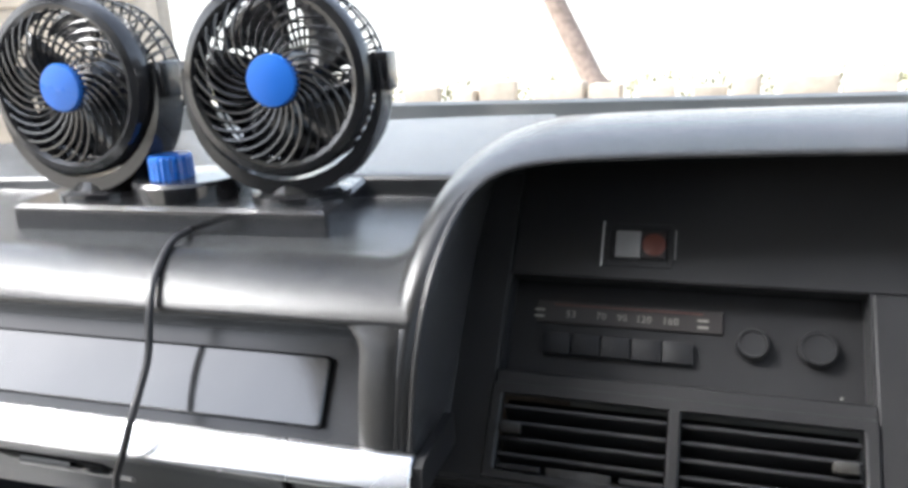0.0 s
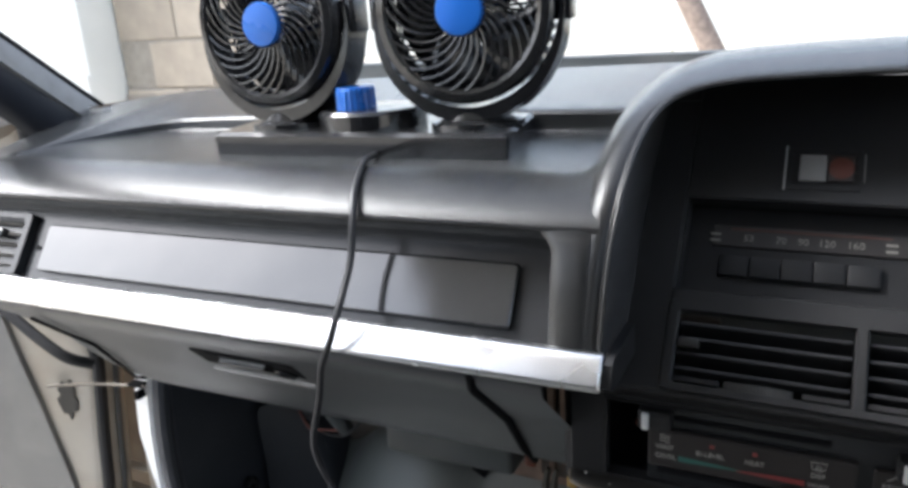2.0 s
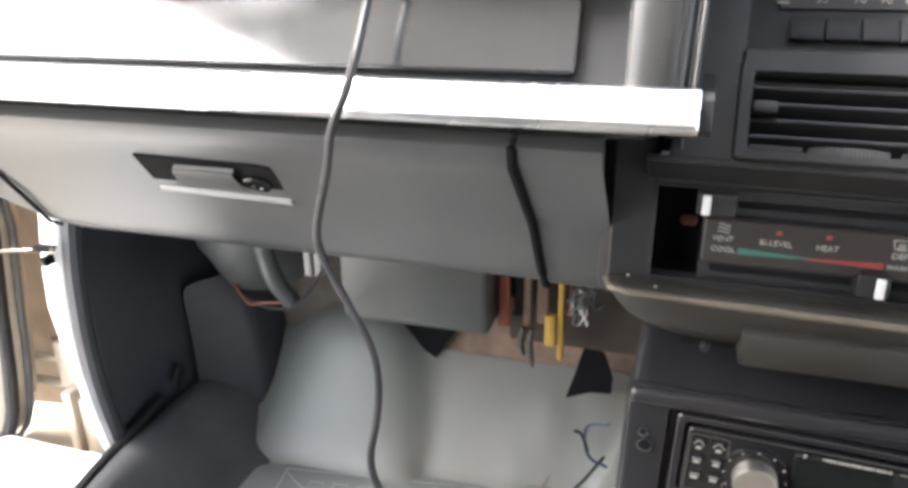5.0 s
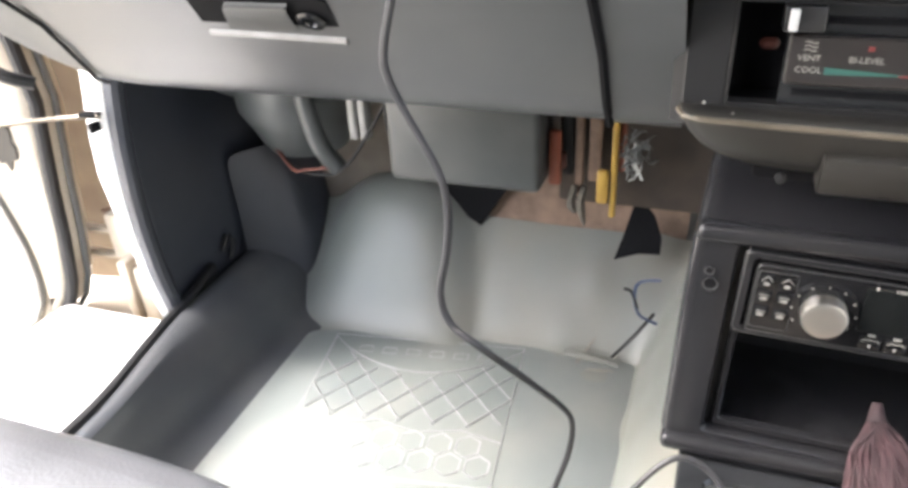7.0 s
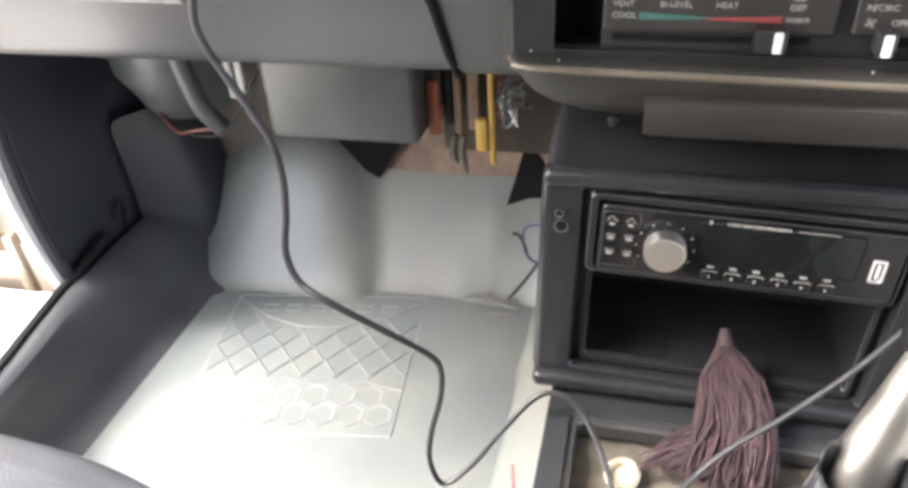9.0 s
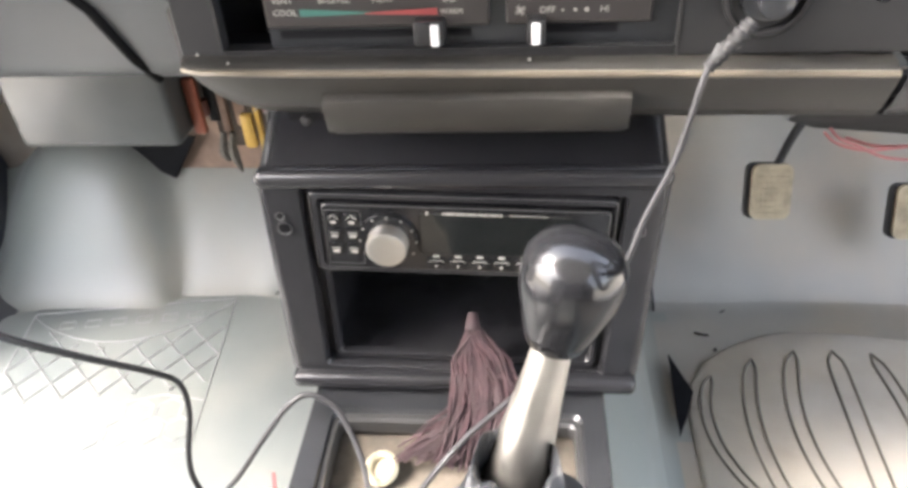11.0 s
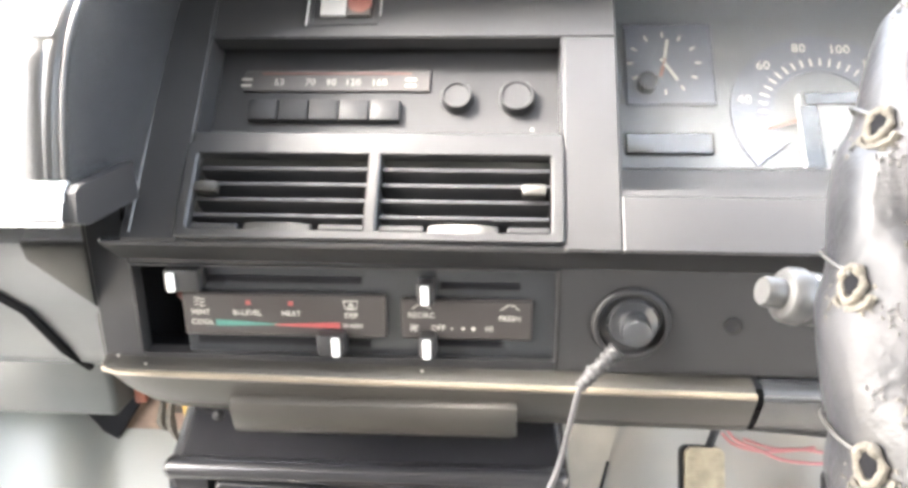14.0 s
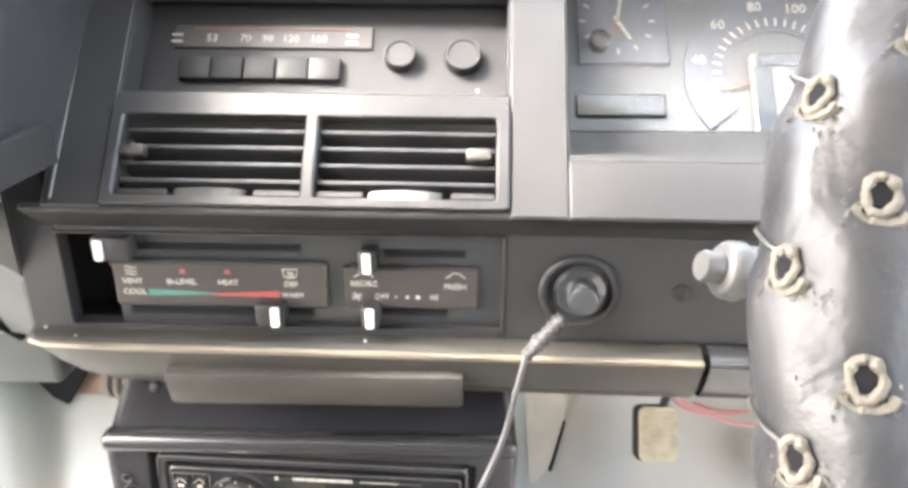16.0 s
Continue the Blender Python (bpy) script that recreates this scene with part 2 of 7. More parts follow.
# clear plastic with a faint pale film that stands for veiling glare
HAZEDCLEAR = bpy.data.materials.new("hazed clear plastic")
HAZEDCLEAR.use_nodes = True
dn, dl = HAZEDCLEAR.node_tree.nodes, HAZEDCLEAR.node_tree.links
dp = dn["Principled BSDF"]
dp.inputs["Base Color"].default_value = (0.15, 0.148, 0.14, 1)
dp.inputs["Roughness"].default_value = 0.6
dp.inputs["Specular IOR Level"].default_value = 0.08
see = dn.new("ShaderNodeBsdfTransparent")
film = dn.new("ShaderNodeTexNoise")
film.inputs["Scale"].default_value, film.inputs["Detail"].default_value = 26.0, 5
thick = dn.new("ShaderNodeMapRange")
thick.inputs["From Min"].default_value, thick.inputs["From Max"].default_value = 0.25, 0.75
thick.inputs["To Min"].default_value, thick.inputs["To Max"].default_value = 0.03, 0.06
dcoord = dn.new("ShaderNodeTexCoord")
dmix = dn.new("ShaderNodeMixShader")
dl.new(dcoord.outputs["Object"], film.inputs["Vector"])
dl.new(film.outputs["Fac"], thick.inputs["Value"])
dl.new(thick.outputs[0], dmix.inputs["Fac"])
dl.new(see.outputs[0], dmix.inputs[1])
dl.new(dp.outputs[0], dmix.inputs[2])
dl.new(dmix.outputs[0], dn["Material Output"].inputs["Surface"])


# ---------------------------------------------------------------- mesh helpers
def box(bm, lo, hi, bev=0.0, seg=2, m=None):
    x0, y0, z0 = lo
    x1, y1, z1 = hi
    vs = [bm.verts.new((x, y, z)) for x, y, z in
          ((x0, y0, z0), (x1, y0, z0), (x1, y1, z0), (x0, y1, z0), (x0, y0, z1), (x1, y0, z1), (x1, y1, z1), (x0, y1, z1))]
    fs = [bm.faces.new([vs[i] for i in f]) for f in
          ((0, 3, 2, 1), (4, 5, 6, 7), (0, 1, 5, 4), (1, 2, 6, 5), (2, 3, 7, 6), (3, 0, 4, 7))]
    out = vs
    if bev:
        edges = list({e for f in fs for e in f.edges})
        r = bmesh.ops.bevel(bm, geom=edges, offset=bev, segments=seg, affect="EDGES", profile=0.5)
        out = list({v for f in r["faces"] for v in f.verts} | {v for v in vs if v.is_valid})
    if m is not None:
        bmesh.ops.transform(bm, matrix=m, verts=[v for v in out if v.is_valid])
    return bm


def loft(bm, rows, ring=False, wrap=False, caps=False):
    """Faces between rows of points; ring closes each row, wrap joins the last row to the first."""
    vr = [[bm.verts.new(p) for p in r] for r in rows]
    n = len(vr[0])
    for i in range(len(vr) - (0 if wrap else 1)):
        a, b = vr[i], vr[(i + 1) % len(vr)]
        for j in range(n if ring else n - 1):
            k = (j + 1) % n
            bm.faces.new((a[j], a[k], b[k], b[j]))
    if caps and ring and not wrap:
        bm.faces.new(list(reversed(vr[0])))
        bm.faces.new(vr[-1])
    return bm


def smooth_path(pts, k=6, closed=False):
    """Catmull-Rom through the points."""
    p = [Vector(q) for q in pts]
    out = []
    n = len(p)
    for i in range(n if closed else n - 1):
        a, b = p[i], p[(i + 1) % n]
        pre = p[i - 1] if (i > 0 or closed) else a + (a - b)
        post = p[(i + 2) % n] if (i + 2 < n or closed) else b + (b - a)
        for j in range(k):
            t = j / k
            out.append(0.5 * ((2 * a) + (b - pre) * t + (2 * pre - 5 * a + 4 * b - post) * t * t + (3 * a - pre - 3 * b + post) * t ** 3))
    if not closed:
        out.append(p[-1])
    return out


def tube(bm, pts, r, n=8, closed=False, caps=True, flat=1.0):
    p = [Vector(q) for q in pts]
    rows = []
    up = None
    m = len(p)
    for i in range(m):
        a = p[i - 1] if (i > 0 or closed) else p[i]
        b = p[(i + 1) % m] if (i < m - 1 or closed) else p[i]
        t = (b - a).normalized()
        if up is None:
            up = t.orthogonal().normalized()
        up = (up - t * up.dot(t)).normalized()
        side = t.cross(up)
        rad = r[i] if isinstance(r, (list, tuple)) else r
        rows.append([p[i] + (up * math.cos(2 * math.pi * j / n) * flat + side * math.sin(2 * math.pi * j / n)) * rad for j in range(n)])
    return loft(bm, rows, ring=True, wrap=closed, caps=caps)


def lathe(bm, prof, m=None, n=32, caps=True):
    """Turns a profile of (radius, height) round local z, placed by m."""
    m = m or Matrix()
    rows = [[m @ Vector((r * math.cos(2 * math.pi * j / n), r * math.sin(2 * math.pi * j / n), h)) for j in range(n)] for r, h in prof]
    return loft(bm, rows, ring=True, caps=caps)


def prism(bm, poly, m, depth):
    """A flat polygon in local x, y, thickened along local z from 0 to depth."""
    a = [m @ Vector((x, y, 0)) for x, y in poly]
    b = [m @ Vector((x, y, depth)) for x, y in poly]
    return loft(bm, [a, b], ring=True, caps=True)


def rounded(x0, y0, x1, y1, r, k=4):
    """The outline of a rectangle with round corners."""
    pts = []
    for cx, cy, a0 in ((x1 - r, y1 - r, 0), (x0 + r, y1 - r, 90), (x0 + r, y0 + r, 180), (x1 - r, y0 + r, 270)):
        for i in range(k + 1):
            a = radians(a0 + 90 * i / k)
            pts.append((cx + r * math.cos(a), cy + r * math.sin(a)))
    return pts


def frame_plate(bm, outer, inner, m, depth, lip=0.0):
    """A ring between two outlines of equally many points, with thickness; lip chamfers its inner and outer edges."""
    cx = sum(p[0] for p in outer) / len(outer)
    cy = sum(p[1] for p in outer) / len(outer)

    def toward(p, d):
        v = Vector((p[0] - cx, p[1] - cy))
        v = v.normalized() * d if v.length else v
        return (p[0] + v.x, p[1] + v.y)
    rows = [
        [m @ Vector((x, y, 0)) for x, y in outer],
        [m @ Vector((x, y, depth - lip)) for x, y in outer],
        [m @ Vector((*toward((x, y), -lip), depth)) for x, y in outer],
        [m @ Vector((*toward((x, y), lip), depth)) for x, y in inner],
        [m @ Vector((x, y, depth - lip)) for x, y in inner],
        [m @ Vector((x, y, 0)) for x, y in inner],
    ]
    return loft(bm, rows, ring=True, wrap=True)


def finish(me, angle=35):
    me.polygons.foreach_set("use_smooth", [True] * len(me.polygons))
    me.set_sharp_from_angle(angle=radians(angle))


def mesh_of(name, bm, material, angle=35):
    bmesh.ops.recalc_face_normals(bm, faces=bm.faces)
    me = bpy.data.meshes.new(name)
    bm.to_mesh(me)
    bm.free()
    finish(me, angle)
    me.materials.append(material)
    return me


def thing(name, base, label, category, group="", kind=""):
    """An Empty at the base of a thing that will parent its parts."""
    ob = new(name)
    ob.empty_display_size = 0.05
    ob.location = base
    return tagged(ob, label, category, group, kind)


def part(name, bm, material, parent, label="", angle=35):
    ob = new(name, mesh_of(name, bm, material, angle))
    ob.parent = parent
    if parent.type == "EMPTY":
        ob.matrix_parent_inverse = Matrix.Translation(-Vector(parent.location))
    if label:
        ob["label"] = label
    return ob


def solo(name, bm, material, label, category, group="", kind="", angle=35):
    return tagged(new(name, mesh_of(name, bm, material, angle)), label, category, group, kind)


def sub(ob, levels=2):
    md = ob.modifiers.new("round", "SUBSURF")
    md.levels = md.render_levels = levels
    return ob


def letters(text, size, m, depth=0.0002, spacing=1.0):
    """The mesh of a line of writing, its middle at m, lying in local x, y."""
    cu = bpy.data.curves.new("text", "FONT")
    cu.body, cu.size, cu.align_x, cu.align_y = text, size, "CENTER", "CENTER"
    cu.extrude, cu.resolution_u, cu.space_character = depth, 2, spacing
    tmp = bpy.data.objects.new("text", cu)
    scene.collection.objects.link(tmp)
    dg = bpy.context.evaluated_depsgraph_get()
    me = bpy.data.meshes.new_from_object(tmp.evaluated_get(dg))
    bpy.data.objects.remove(tmp)
    bpy.data.curves.remove(cu)
    me.transform(m)
    bm = bmesh.new()
    bm.from_mesh(me)
    bpy.data.meshes.remove(me)
    return bm


def axes(o, x, y):
    """A frame with origin o, local x and y along those directions."""
    x = Vector(x).normalized()
    z = x.cross(Vector(y)).normalized()
    y = z.cross(x)
    return Matrix.Translation(o) @ Matrix((x, y, z)).transposed().to_4x4()


UP0 = axes((0, 0.534, 0.777), (1, 0, 0), (0, 0.623, 0.782))      # the sloping upper fascia, local z towards the viewer
UP = UP0 @ Matrix.Translation((0.33, 0.05, 0)) @ Matrix.Rotation(radians(-0.7), 4, "Z") @ Matrix.Translation((-0.33, -0.05, 0))      # the stack sits a little askew
SL = axes((-0.0051, 0.552, 0.0028), (1, 0, -0.007), (0, 0, 1))                # the upright heater panel; local y is height
FACE = axes((0, 0, 0), (1, 0, 0), (0, 0, 1))                      # upright, facing the viewer; local z is minus y
FLOOR_Z = 0.272


def at(m, x, y, z=0.0):
    return m @ Matrix.Translation((x, y, z))

# ---------------------------------------------------------------- outside
bm = bmesh.new()
box(bm, (-60, -60, -0.12), (60, 60, -0.02))
solo("ground", bm, SOIL, "dry pale earth ground around the parked car", "ground", kind="structure")

wall = thing("wall_outside", (-2.4, 3.0, -0.02), "sunlit pale concrete block wall with plain mortar joints", "wall", kind="structure")
WALLM = axes((-2.92, 3.0, -0.02), (1, 0.03, 0), (0, 0, 1))
bm = bmesh.new()
box(bm, (0, 0, -0.10), (1.10, 2.9, -0.012), m=WALLM)
part("mortar_bed", bm, MORTAR, wall)
bm = bmesh.new()
box(bm, (0, 0, -0.05), (0.388, 0.229, 0.0), 0.006, 1)
block_mesh = mesh_of("block", bm, BLOCK)
rng = random.Random(5)
for row in range(12):
    for col in range(-1, 3):
        x = col * 0.4 + (0.2 if row % 2 else 0)
        if x < -0.01 or x > 0.72:
            continue
        ob = new("block", block_mesh)
        ob.parent = wall
        ob.matrix_parent_inverse = Matrix.Translation(-Vector(wall.location))
        ob.matrix_basis = WALLM @ Matrix.Translation((x + 0.006, row * 0.24 - 0.005, rng.uniform(-0.004, 0.006))) @ pose(0, 0, 0, 0, 0, rng.uniform(-0.3, 0.3))

bm = bmesh.new()
box(bm, (-3.57, 2.80, -0.02), (-2.93, 3.3, 3.0), 0.02)
solo("gate_post", bm, PLASTER, "thick white plastered gate post beside the block wall", "post", kind="structure")

# added wall, white in place of the overexposed background
bm = bmesh.new()
box(bm, (-30, 16.0, -0.02), (30, 16.25, 3.2), 0.02)
solo("white_backdrop", bm, PLASTER, "added white wall standing for the blown out background", "wall", kind="structure")
rng = random.Random(8)
bm = bmesh.new()
for i in range(1500):
    c = Vector((rng.uniform(-7, 16), rng.uniform(9.2, 11.0), rng.uniform(0, 0.5) ** 2.2))
    s = rng.uniform(0.03, 0.07)
    rot = Euler((rng.uniform(0, 3), rng.uniform(0, 3), rng.uniform(0, 3))).to_matrix()
    vs = [bm.verts.new(c + rot @ Vector(q) * s) for q in ((-1, 0, 0), (0, -0.5, 0.1), (1, 0, 0), (0, 0.5, 0.1))]
    bm.faces.new(vs)
solo("weeds", bm, GREEN, "green weeds scattered across the far yard, paled for glare", "weeds", kind="stuff")
border = thing("stone_border", (-0.6, 9.0, -0.02), "low row of rough pale stones edging the yard", "stone border", kind="structure")
x = -3.0
while x < 2.0:
    w, h = rng.uniform(0.28, 0.62), rng.uniform(0.16, 0.30)
    bm = bmesh.new()
    box(bm, (-w / 2, -0.12, -0.03), (w / 2, 0.12, h), 0.035, 2, m=pose(x + w / 2, 9.0 + rng.uniform(-0.06, 0.06), 0, rng.uniform(-3, 3), rng.uniform(-3, 3), rng.uniform(-8, 8)))
    for v in bm.verts:
        v.co += noise.noise_vector(v.co * 5) * 0.03
    part("stone", bm, BLOCK, border)
    x += w + rng.uniform(0.02, 0.22)
bm = bmesh.new()
tube(bm, [(-0.86, 11.0, -0.05), (-0.93, 11.0, 0.10), (-1.55, 11.0, 1.4), (-2.6, 11.0, 3.7)], [0.22, 0.155, 0.14, 0.10], n=12)
solo("leaning_pole", bm, POLE, "leaning weathered wooden pole standing in the yard", "pole")

# ---------------------------------------------------------------- the car's shell
def wind_y(x):
    return 0.955 - 0.20 * ((x - 0.385) / 0.70) ** 2


body = thing("car_body", (0.385, 0.2, -0.02), "white painted saloon car shell with dark inner trim", "car", kind="structure")
bm = bmesh.new()
rows = []
for i in range(15):
    x = -0.36 + 1.49 * i / 14
    y0 = wind_y(x) + 0.02
    e = 1 - ((x - 0.385) / 0.80) ** 4
    drop = 0.03 * (1 - e)
    rows.append([(x, y0 - 0.012, 0.80), (x, y0 - 0.012, 0.9175), (x, y0 + 0.08, 0.908 - drop), (x, y0 + 0.38, 0.887 - drop), (x, y0 + 0.68, 0.864 - drop), (x, y0 + 0.85, 0.835 - drop), (x, y0 + 1.0, 0.76 - drop), (x, y0 + 1.02, 0.35)])
loft(bm, rows)
part("bonnet", bm, WHITE, body, "white painted bonnet")
bm = bmesh.new()
rows = []
for i in range(13):
    x = -0.33 + 1.43 * i / 12
    y = wind_y(x)
    rows.append([(x, y, 0.928), (0.385 + (x - 0.385) * 0.95, y - 0.215, 1.085), (0.385 + (x - 0.385) * 0.875, y - 0.53, 1.293)])
loft(bm, rows)
ws = part("windscreen", bm, GLASS, body, "clear laminated windscreen glass")
ws.visible_shadow = False
bm = bmesh.new()
box(bm, (-0.24, -1.45, 1.385), (1.01, 0.28, 1.41), 0.01)
rows = []
for i in range(13):
    x = -0.33 + 1.43 * i / 12
    y = wind_y(x)
    a, b = 0.385 + (x - 0.385) * 0.875, 0.385 + (x - 0.385) * 0.84
    rows.append([(a, y - 0.525, 1.298), (a, y - 0.545, 1.288), (b, min(0.27, y - 0.66), 1.372), (b, 0.26, 1.384), (b, min(0.29, y - 0.66), 1.405), (a, y - 0.525, 1.308)])
loft(bm, rows, ring=True, caps=True)
part("roof", bm, HEADLINER, body, "pale grey roof lining")
bm = bmesh.new()
box(bm, (-0.36, -1.50, 0.1), (1.13, -1.45, 1.06))
# added unseen box over the rear window, keeps light out
box(bm, (-0.30, -1.49, 1.06), (1.07, -1.46, 1.385))
part("rear_bulkhead_blind", bm, KICK, body)
for sx, x0 in ((1, 1.10), ):
    bm = bmesh.new()
    box(bm, (x0, -1.5, 0.1), (x0 + 0.05, -0.55, 0.93))
    # added unseen sheet closes the rear side window against light
    loft(bm, [[(x0 + 0.04, y, 0.93), (x0 - 0.07, y, 1.39), (x0 - 0.10, y, 1.39), (x0, y, 0.93)] for y in (-1.5, -0.75)], ring=True, caps=True)
    part("side_panel_blind", bm, KICK, body)
bm = bmesh.new()
box(bm, (-0.36, -1.5, 0.1), (-0.31, -0.55, 0.93))
# the same added light stop on the passenger's side
loft(bm, [[(-0.35, y, 0.93), (-0.24, y, 1.39), (-0.21, y, 1.39), (-0.31, y, 0.93)] for y in (-1.5, -0.75)], ring=True, caps=True)
part("side_panel_blind", bm, KICK, body)
for x0, x1 in ((-0.36, -0.25), (1.13, 1.02)):
    for y in (-0.6, -1.45):
        bm = bmesh.new()
        tube(bm, [(x0, y, 0.9), (x1, y, 1.385)], 0.035, n=10)
        part("pillar", bm, KICK, body)
# windscreen pillars
bm = bmesh.new()
box(bm, (1.10, -1.4, 0.15), (1.20, 0.72, 0.345), 0.012)
part("outer_sill", bm, WHITE, body)
bm = bmesh.new()
box(bm, (1.10, 0.70, 0.1), (1.15, 1.05, 0.93), 0.01)
part("inner_wing", bm, KICK, body)
for q in (1, -1):
    foot = smooth_path([(-0.356, 0.742, 0.893), (-0.351, 0.690, 0.932), (-0.343, 0.630, 0.977), (-0.318, 0.50, 1.070), (-0.235, 0.20, 1.385)], 5)
    trim_rows, band_rows, seal_path = [], [], []
    for k, p in enumerate(foot):
        flare = max(0.0, 1 - k / 7.0) ** 2
        mx = (lambda v: v if q > 0 else Vector((0.77 - v.x, v.y, v.z)))
        a = Vector((-0.020, 0.018, 0.024))
        trim_rows.append([mx(p + v) for v in (a * 0.25, Vector((0.010, 0.004, 0.010)), Vector((0.019, -0.012, -0.004 - 0.010 * flare)), Vector((0.014, -0.034, -0.022 - 0.035 * flare)), Vector((-0.006, -0.044, -0.026 - 0.040 * flare)), Vector((-0.030, -0.030, -0.008)))])
        band_rows.append([mx(p + v) for v in (Vector((0.002, 0.010, 0.018)), Vector((0.0125, 0.0055, 0.0125)), Vector((0.0222, -0.0115, -0.003)), Vector((0.0165, -0.0125, -0.007)))])
        seal_path.append(mx(p + Vector((0.004, 0.0105, 0.0185))))
    bm = bmesh.new()
    loft(bm, trim_rows, ring=True, caps=True)
    pil = part("windscreen_pillar", bm, KICK, body, "dark trimmed windscreen pillar", 60)
    bm = bmesh.new()
    loft(bm, band_rows, ring=True, caps=True)
    part("pillar_band", bm, DULLGREY, pil, "grey outer band of the pillar")
    bm = bmesh.new()
    tube(bm, seal_path, 0.0028, n=6)
    part("pillar_seal", bm, RUBBER, pil)

# the seal of the door opening where it runs down past the end of the dashboard
bm = bmesh.new()
tube(bm, smooth_path([(-0.462, 0.620, 0.731), (-0.42, 0.620, 0.7105), (-0.365, 0.620, 0.679), (-0.335, 0.624, 0.662), (-0.318, 0.640, 0.650)], 5), 0.0062, n=8)
part("opening_seal", bm, RUBBER, body, "black rubber seal of the door opening")

# ---------------------------------------------------------------- floor, tunnel, footwell
bm = bmesh.new()
NX, NY = 90, 60
rows = []


def floor_height(x, y):
    z = FLOOR_Z
    # the tunnel in the middle
    d = abs(x - 0.385)
    z += 0.135 * max(0.0, min(1.0, (0.165 - d) / 0.07)) if d < 0.165 else 0
    # the slope up to the toe board
    if y > 0.85:
        z = max(z, FLOOR_Z + (y - 0.85) * 1.12)
    # the wheel arch bulge on the left
    u = (x + 0.108) / 0.120
    if abs(u) < 1 and y > 0.825:
        f = min(1.0, (y - 0.825) / 0.13)
        za = FLOOR_Z + 0.168 * (1 - abs(u) ** 2.6) ** 0.55 * (f * f * (3 - 2 * f)) ** 0.7
        h = max(0.0, 1 - abs(z - za) / 0.03)
        z = max(z, za) + 0.0075 * h * h                    # a soft fold where the bulge meets the toe board
    # creases beside the console
    if 0.12 < x < 0.24 and y > 0.70:
        z += 0.012 * max(0, noise.noise((x * 22, y * 14, 5.0)))
    w = noise.noise((x * 6, y * 6, 0.3)) * 0.004 + noise.noise((x * 17, y * 17, 1.3)) * 0.0015
    return z + w


for i in range(NX + 1):
    x = -0.335 + 1.43 * i / NX
    toe = 0.0125 if x > 0.5 else 0.0002                    # the lining runs on up the bulkhead on the driver's side
    rows.append([(x, y, floor_height(x, y)) for y in [-1.4, -0.8, -0.3] + [0.05 + 0.905 * j / NY for j in range(NY + 1)] + [0.955 + toe * j for j in range(1, 7)]])
loft(bm, rows)
floor = solo("floor", bm, FLOORV, "worn grey vinyl floor lining with dust and creases", "floor", kind="structure")
floor.data.materials.append(FLOORD)                       # the driver's side is browner with trodden dust
for f_ in floor.data.polygons:
    f_.material_index = 1 if f_.center.x + floor.location.x > 0.573 + 0.006 * math.sin(f_.center.y * 40) else 0
tagged(sub(floor, 1))
bm = bmesh.new()
loft(bm, [[(x, y, floor_height(x, y) + 0.0025 + 0.004 * k / 8) for x in (xa, xa + 0.3 * (xb - xa), xa + 0.7 * (xb - xa), xb)] for k, (y, xa, xb) in enumerate(((0.893, 0.551, 0.5585), (0.905, 0.550, 0.574), (0.920, 0.549, 0.583), (0.938, 0.548, 0.591), (0.955, 0.547, 0.602), (0.972, 0.546, 0.614), (0.992, 0.545, 0.627), (1.012, 0.545, 0.638), (1.029, 0.545, 0.645)))])
solo("tunnel_lining_flap", bm, TANLINING, "brown dusty flap of lining beside the tunnel", "lining", kind="structure")
for pts, r_ in (([(0.5745, 0.902), (0.583, 0.919), (0.5925, 0.940)], 0.0024), ([(0.573, 0.834), (0.575, 0.848), (0.5735, 0.862)], 0.0013), ([(0.612, 0.799), (0.619, 0.796), (0.626, 0.795)], 0.0018), ([(0.646, 0.832), (0.651, 0.836)], 0.0016), ([(0.628, 0.772), (0.630, 0.774)], 0.0018)):
    bm = bmesh.new()
    tube(bm, smooth_path([(x, y, floor_height(x, y) + 0.003) for x, y in pts], 4), r_, n=6, flat=0.6)
    solo("lining_crack", bm, DARK, "dark crack in the worn floor lining", "crack", kind="structure")
bm = bmesh.new()
rows = []
for k in range(15):
    x = 0.132 + 0.066 * k / 14
    y = 0.851 - 0.004 * k / 14 + 0.003 * noise.noise((x * 40, 0, 2.0))
    h = (0.5 + 0.5 * math.sin(math.pi * k / 14)) * (1 + 0.35 * noise.noise((x * 60, 3.0, 0)))
    z = max(0.2768, floor_height(x, y)) - 0.0005
    rows.append([(x, y + 0.016, max(0.2768, floor_height(x, y + 0.016)) - 0.002), (x, y + 0.004, z + 0.004 * h), (x, y - 0.003, z + 0.009 * h), (x, y - 0.007, z + 0.008 * h), (x, y - 0.0085, z + 0.003 * h), (x, y - 0.006, z + 0.001)])
loft(bm, rows)
sub(solo("lining_curl", bm, FLOORV, "curled lower edge of the grey toe board lining", "lining", kind="structure"), 1)
bm = bmesh.new()
box(bm, (-0.36, 1.035, 0.1), (1.12, 1.07, 0.93))
solo("wall_firewall", bm, GREYBOX, "dirty grey bulkhead behind the dashboard", "bulkhead", kind="structure")

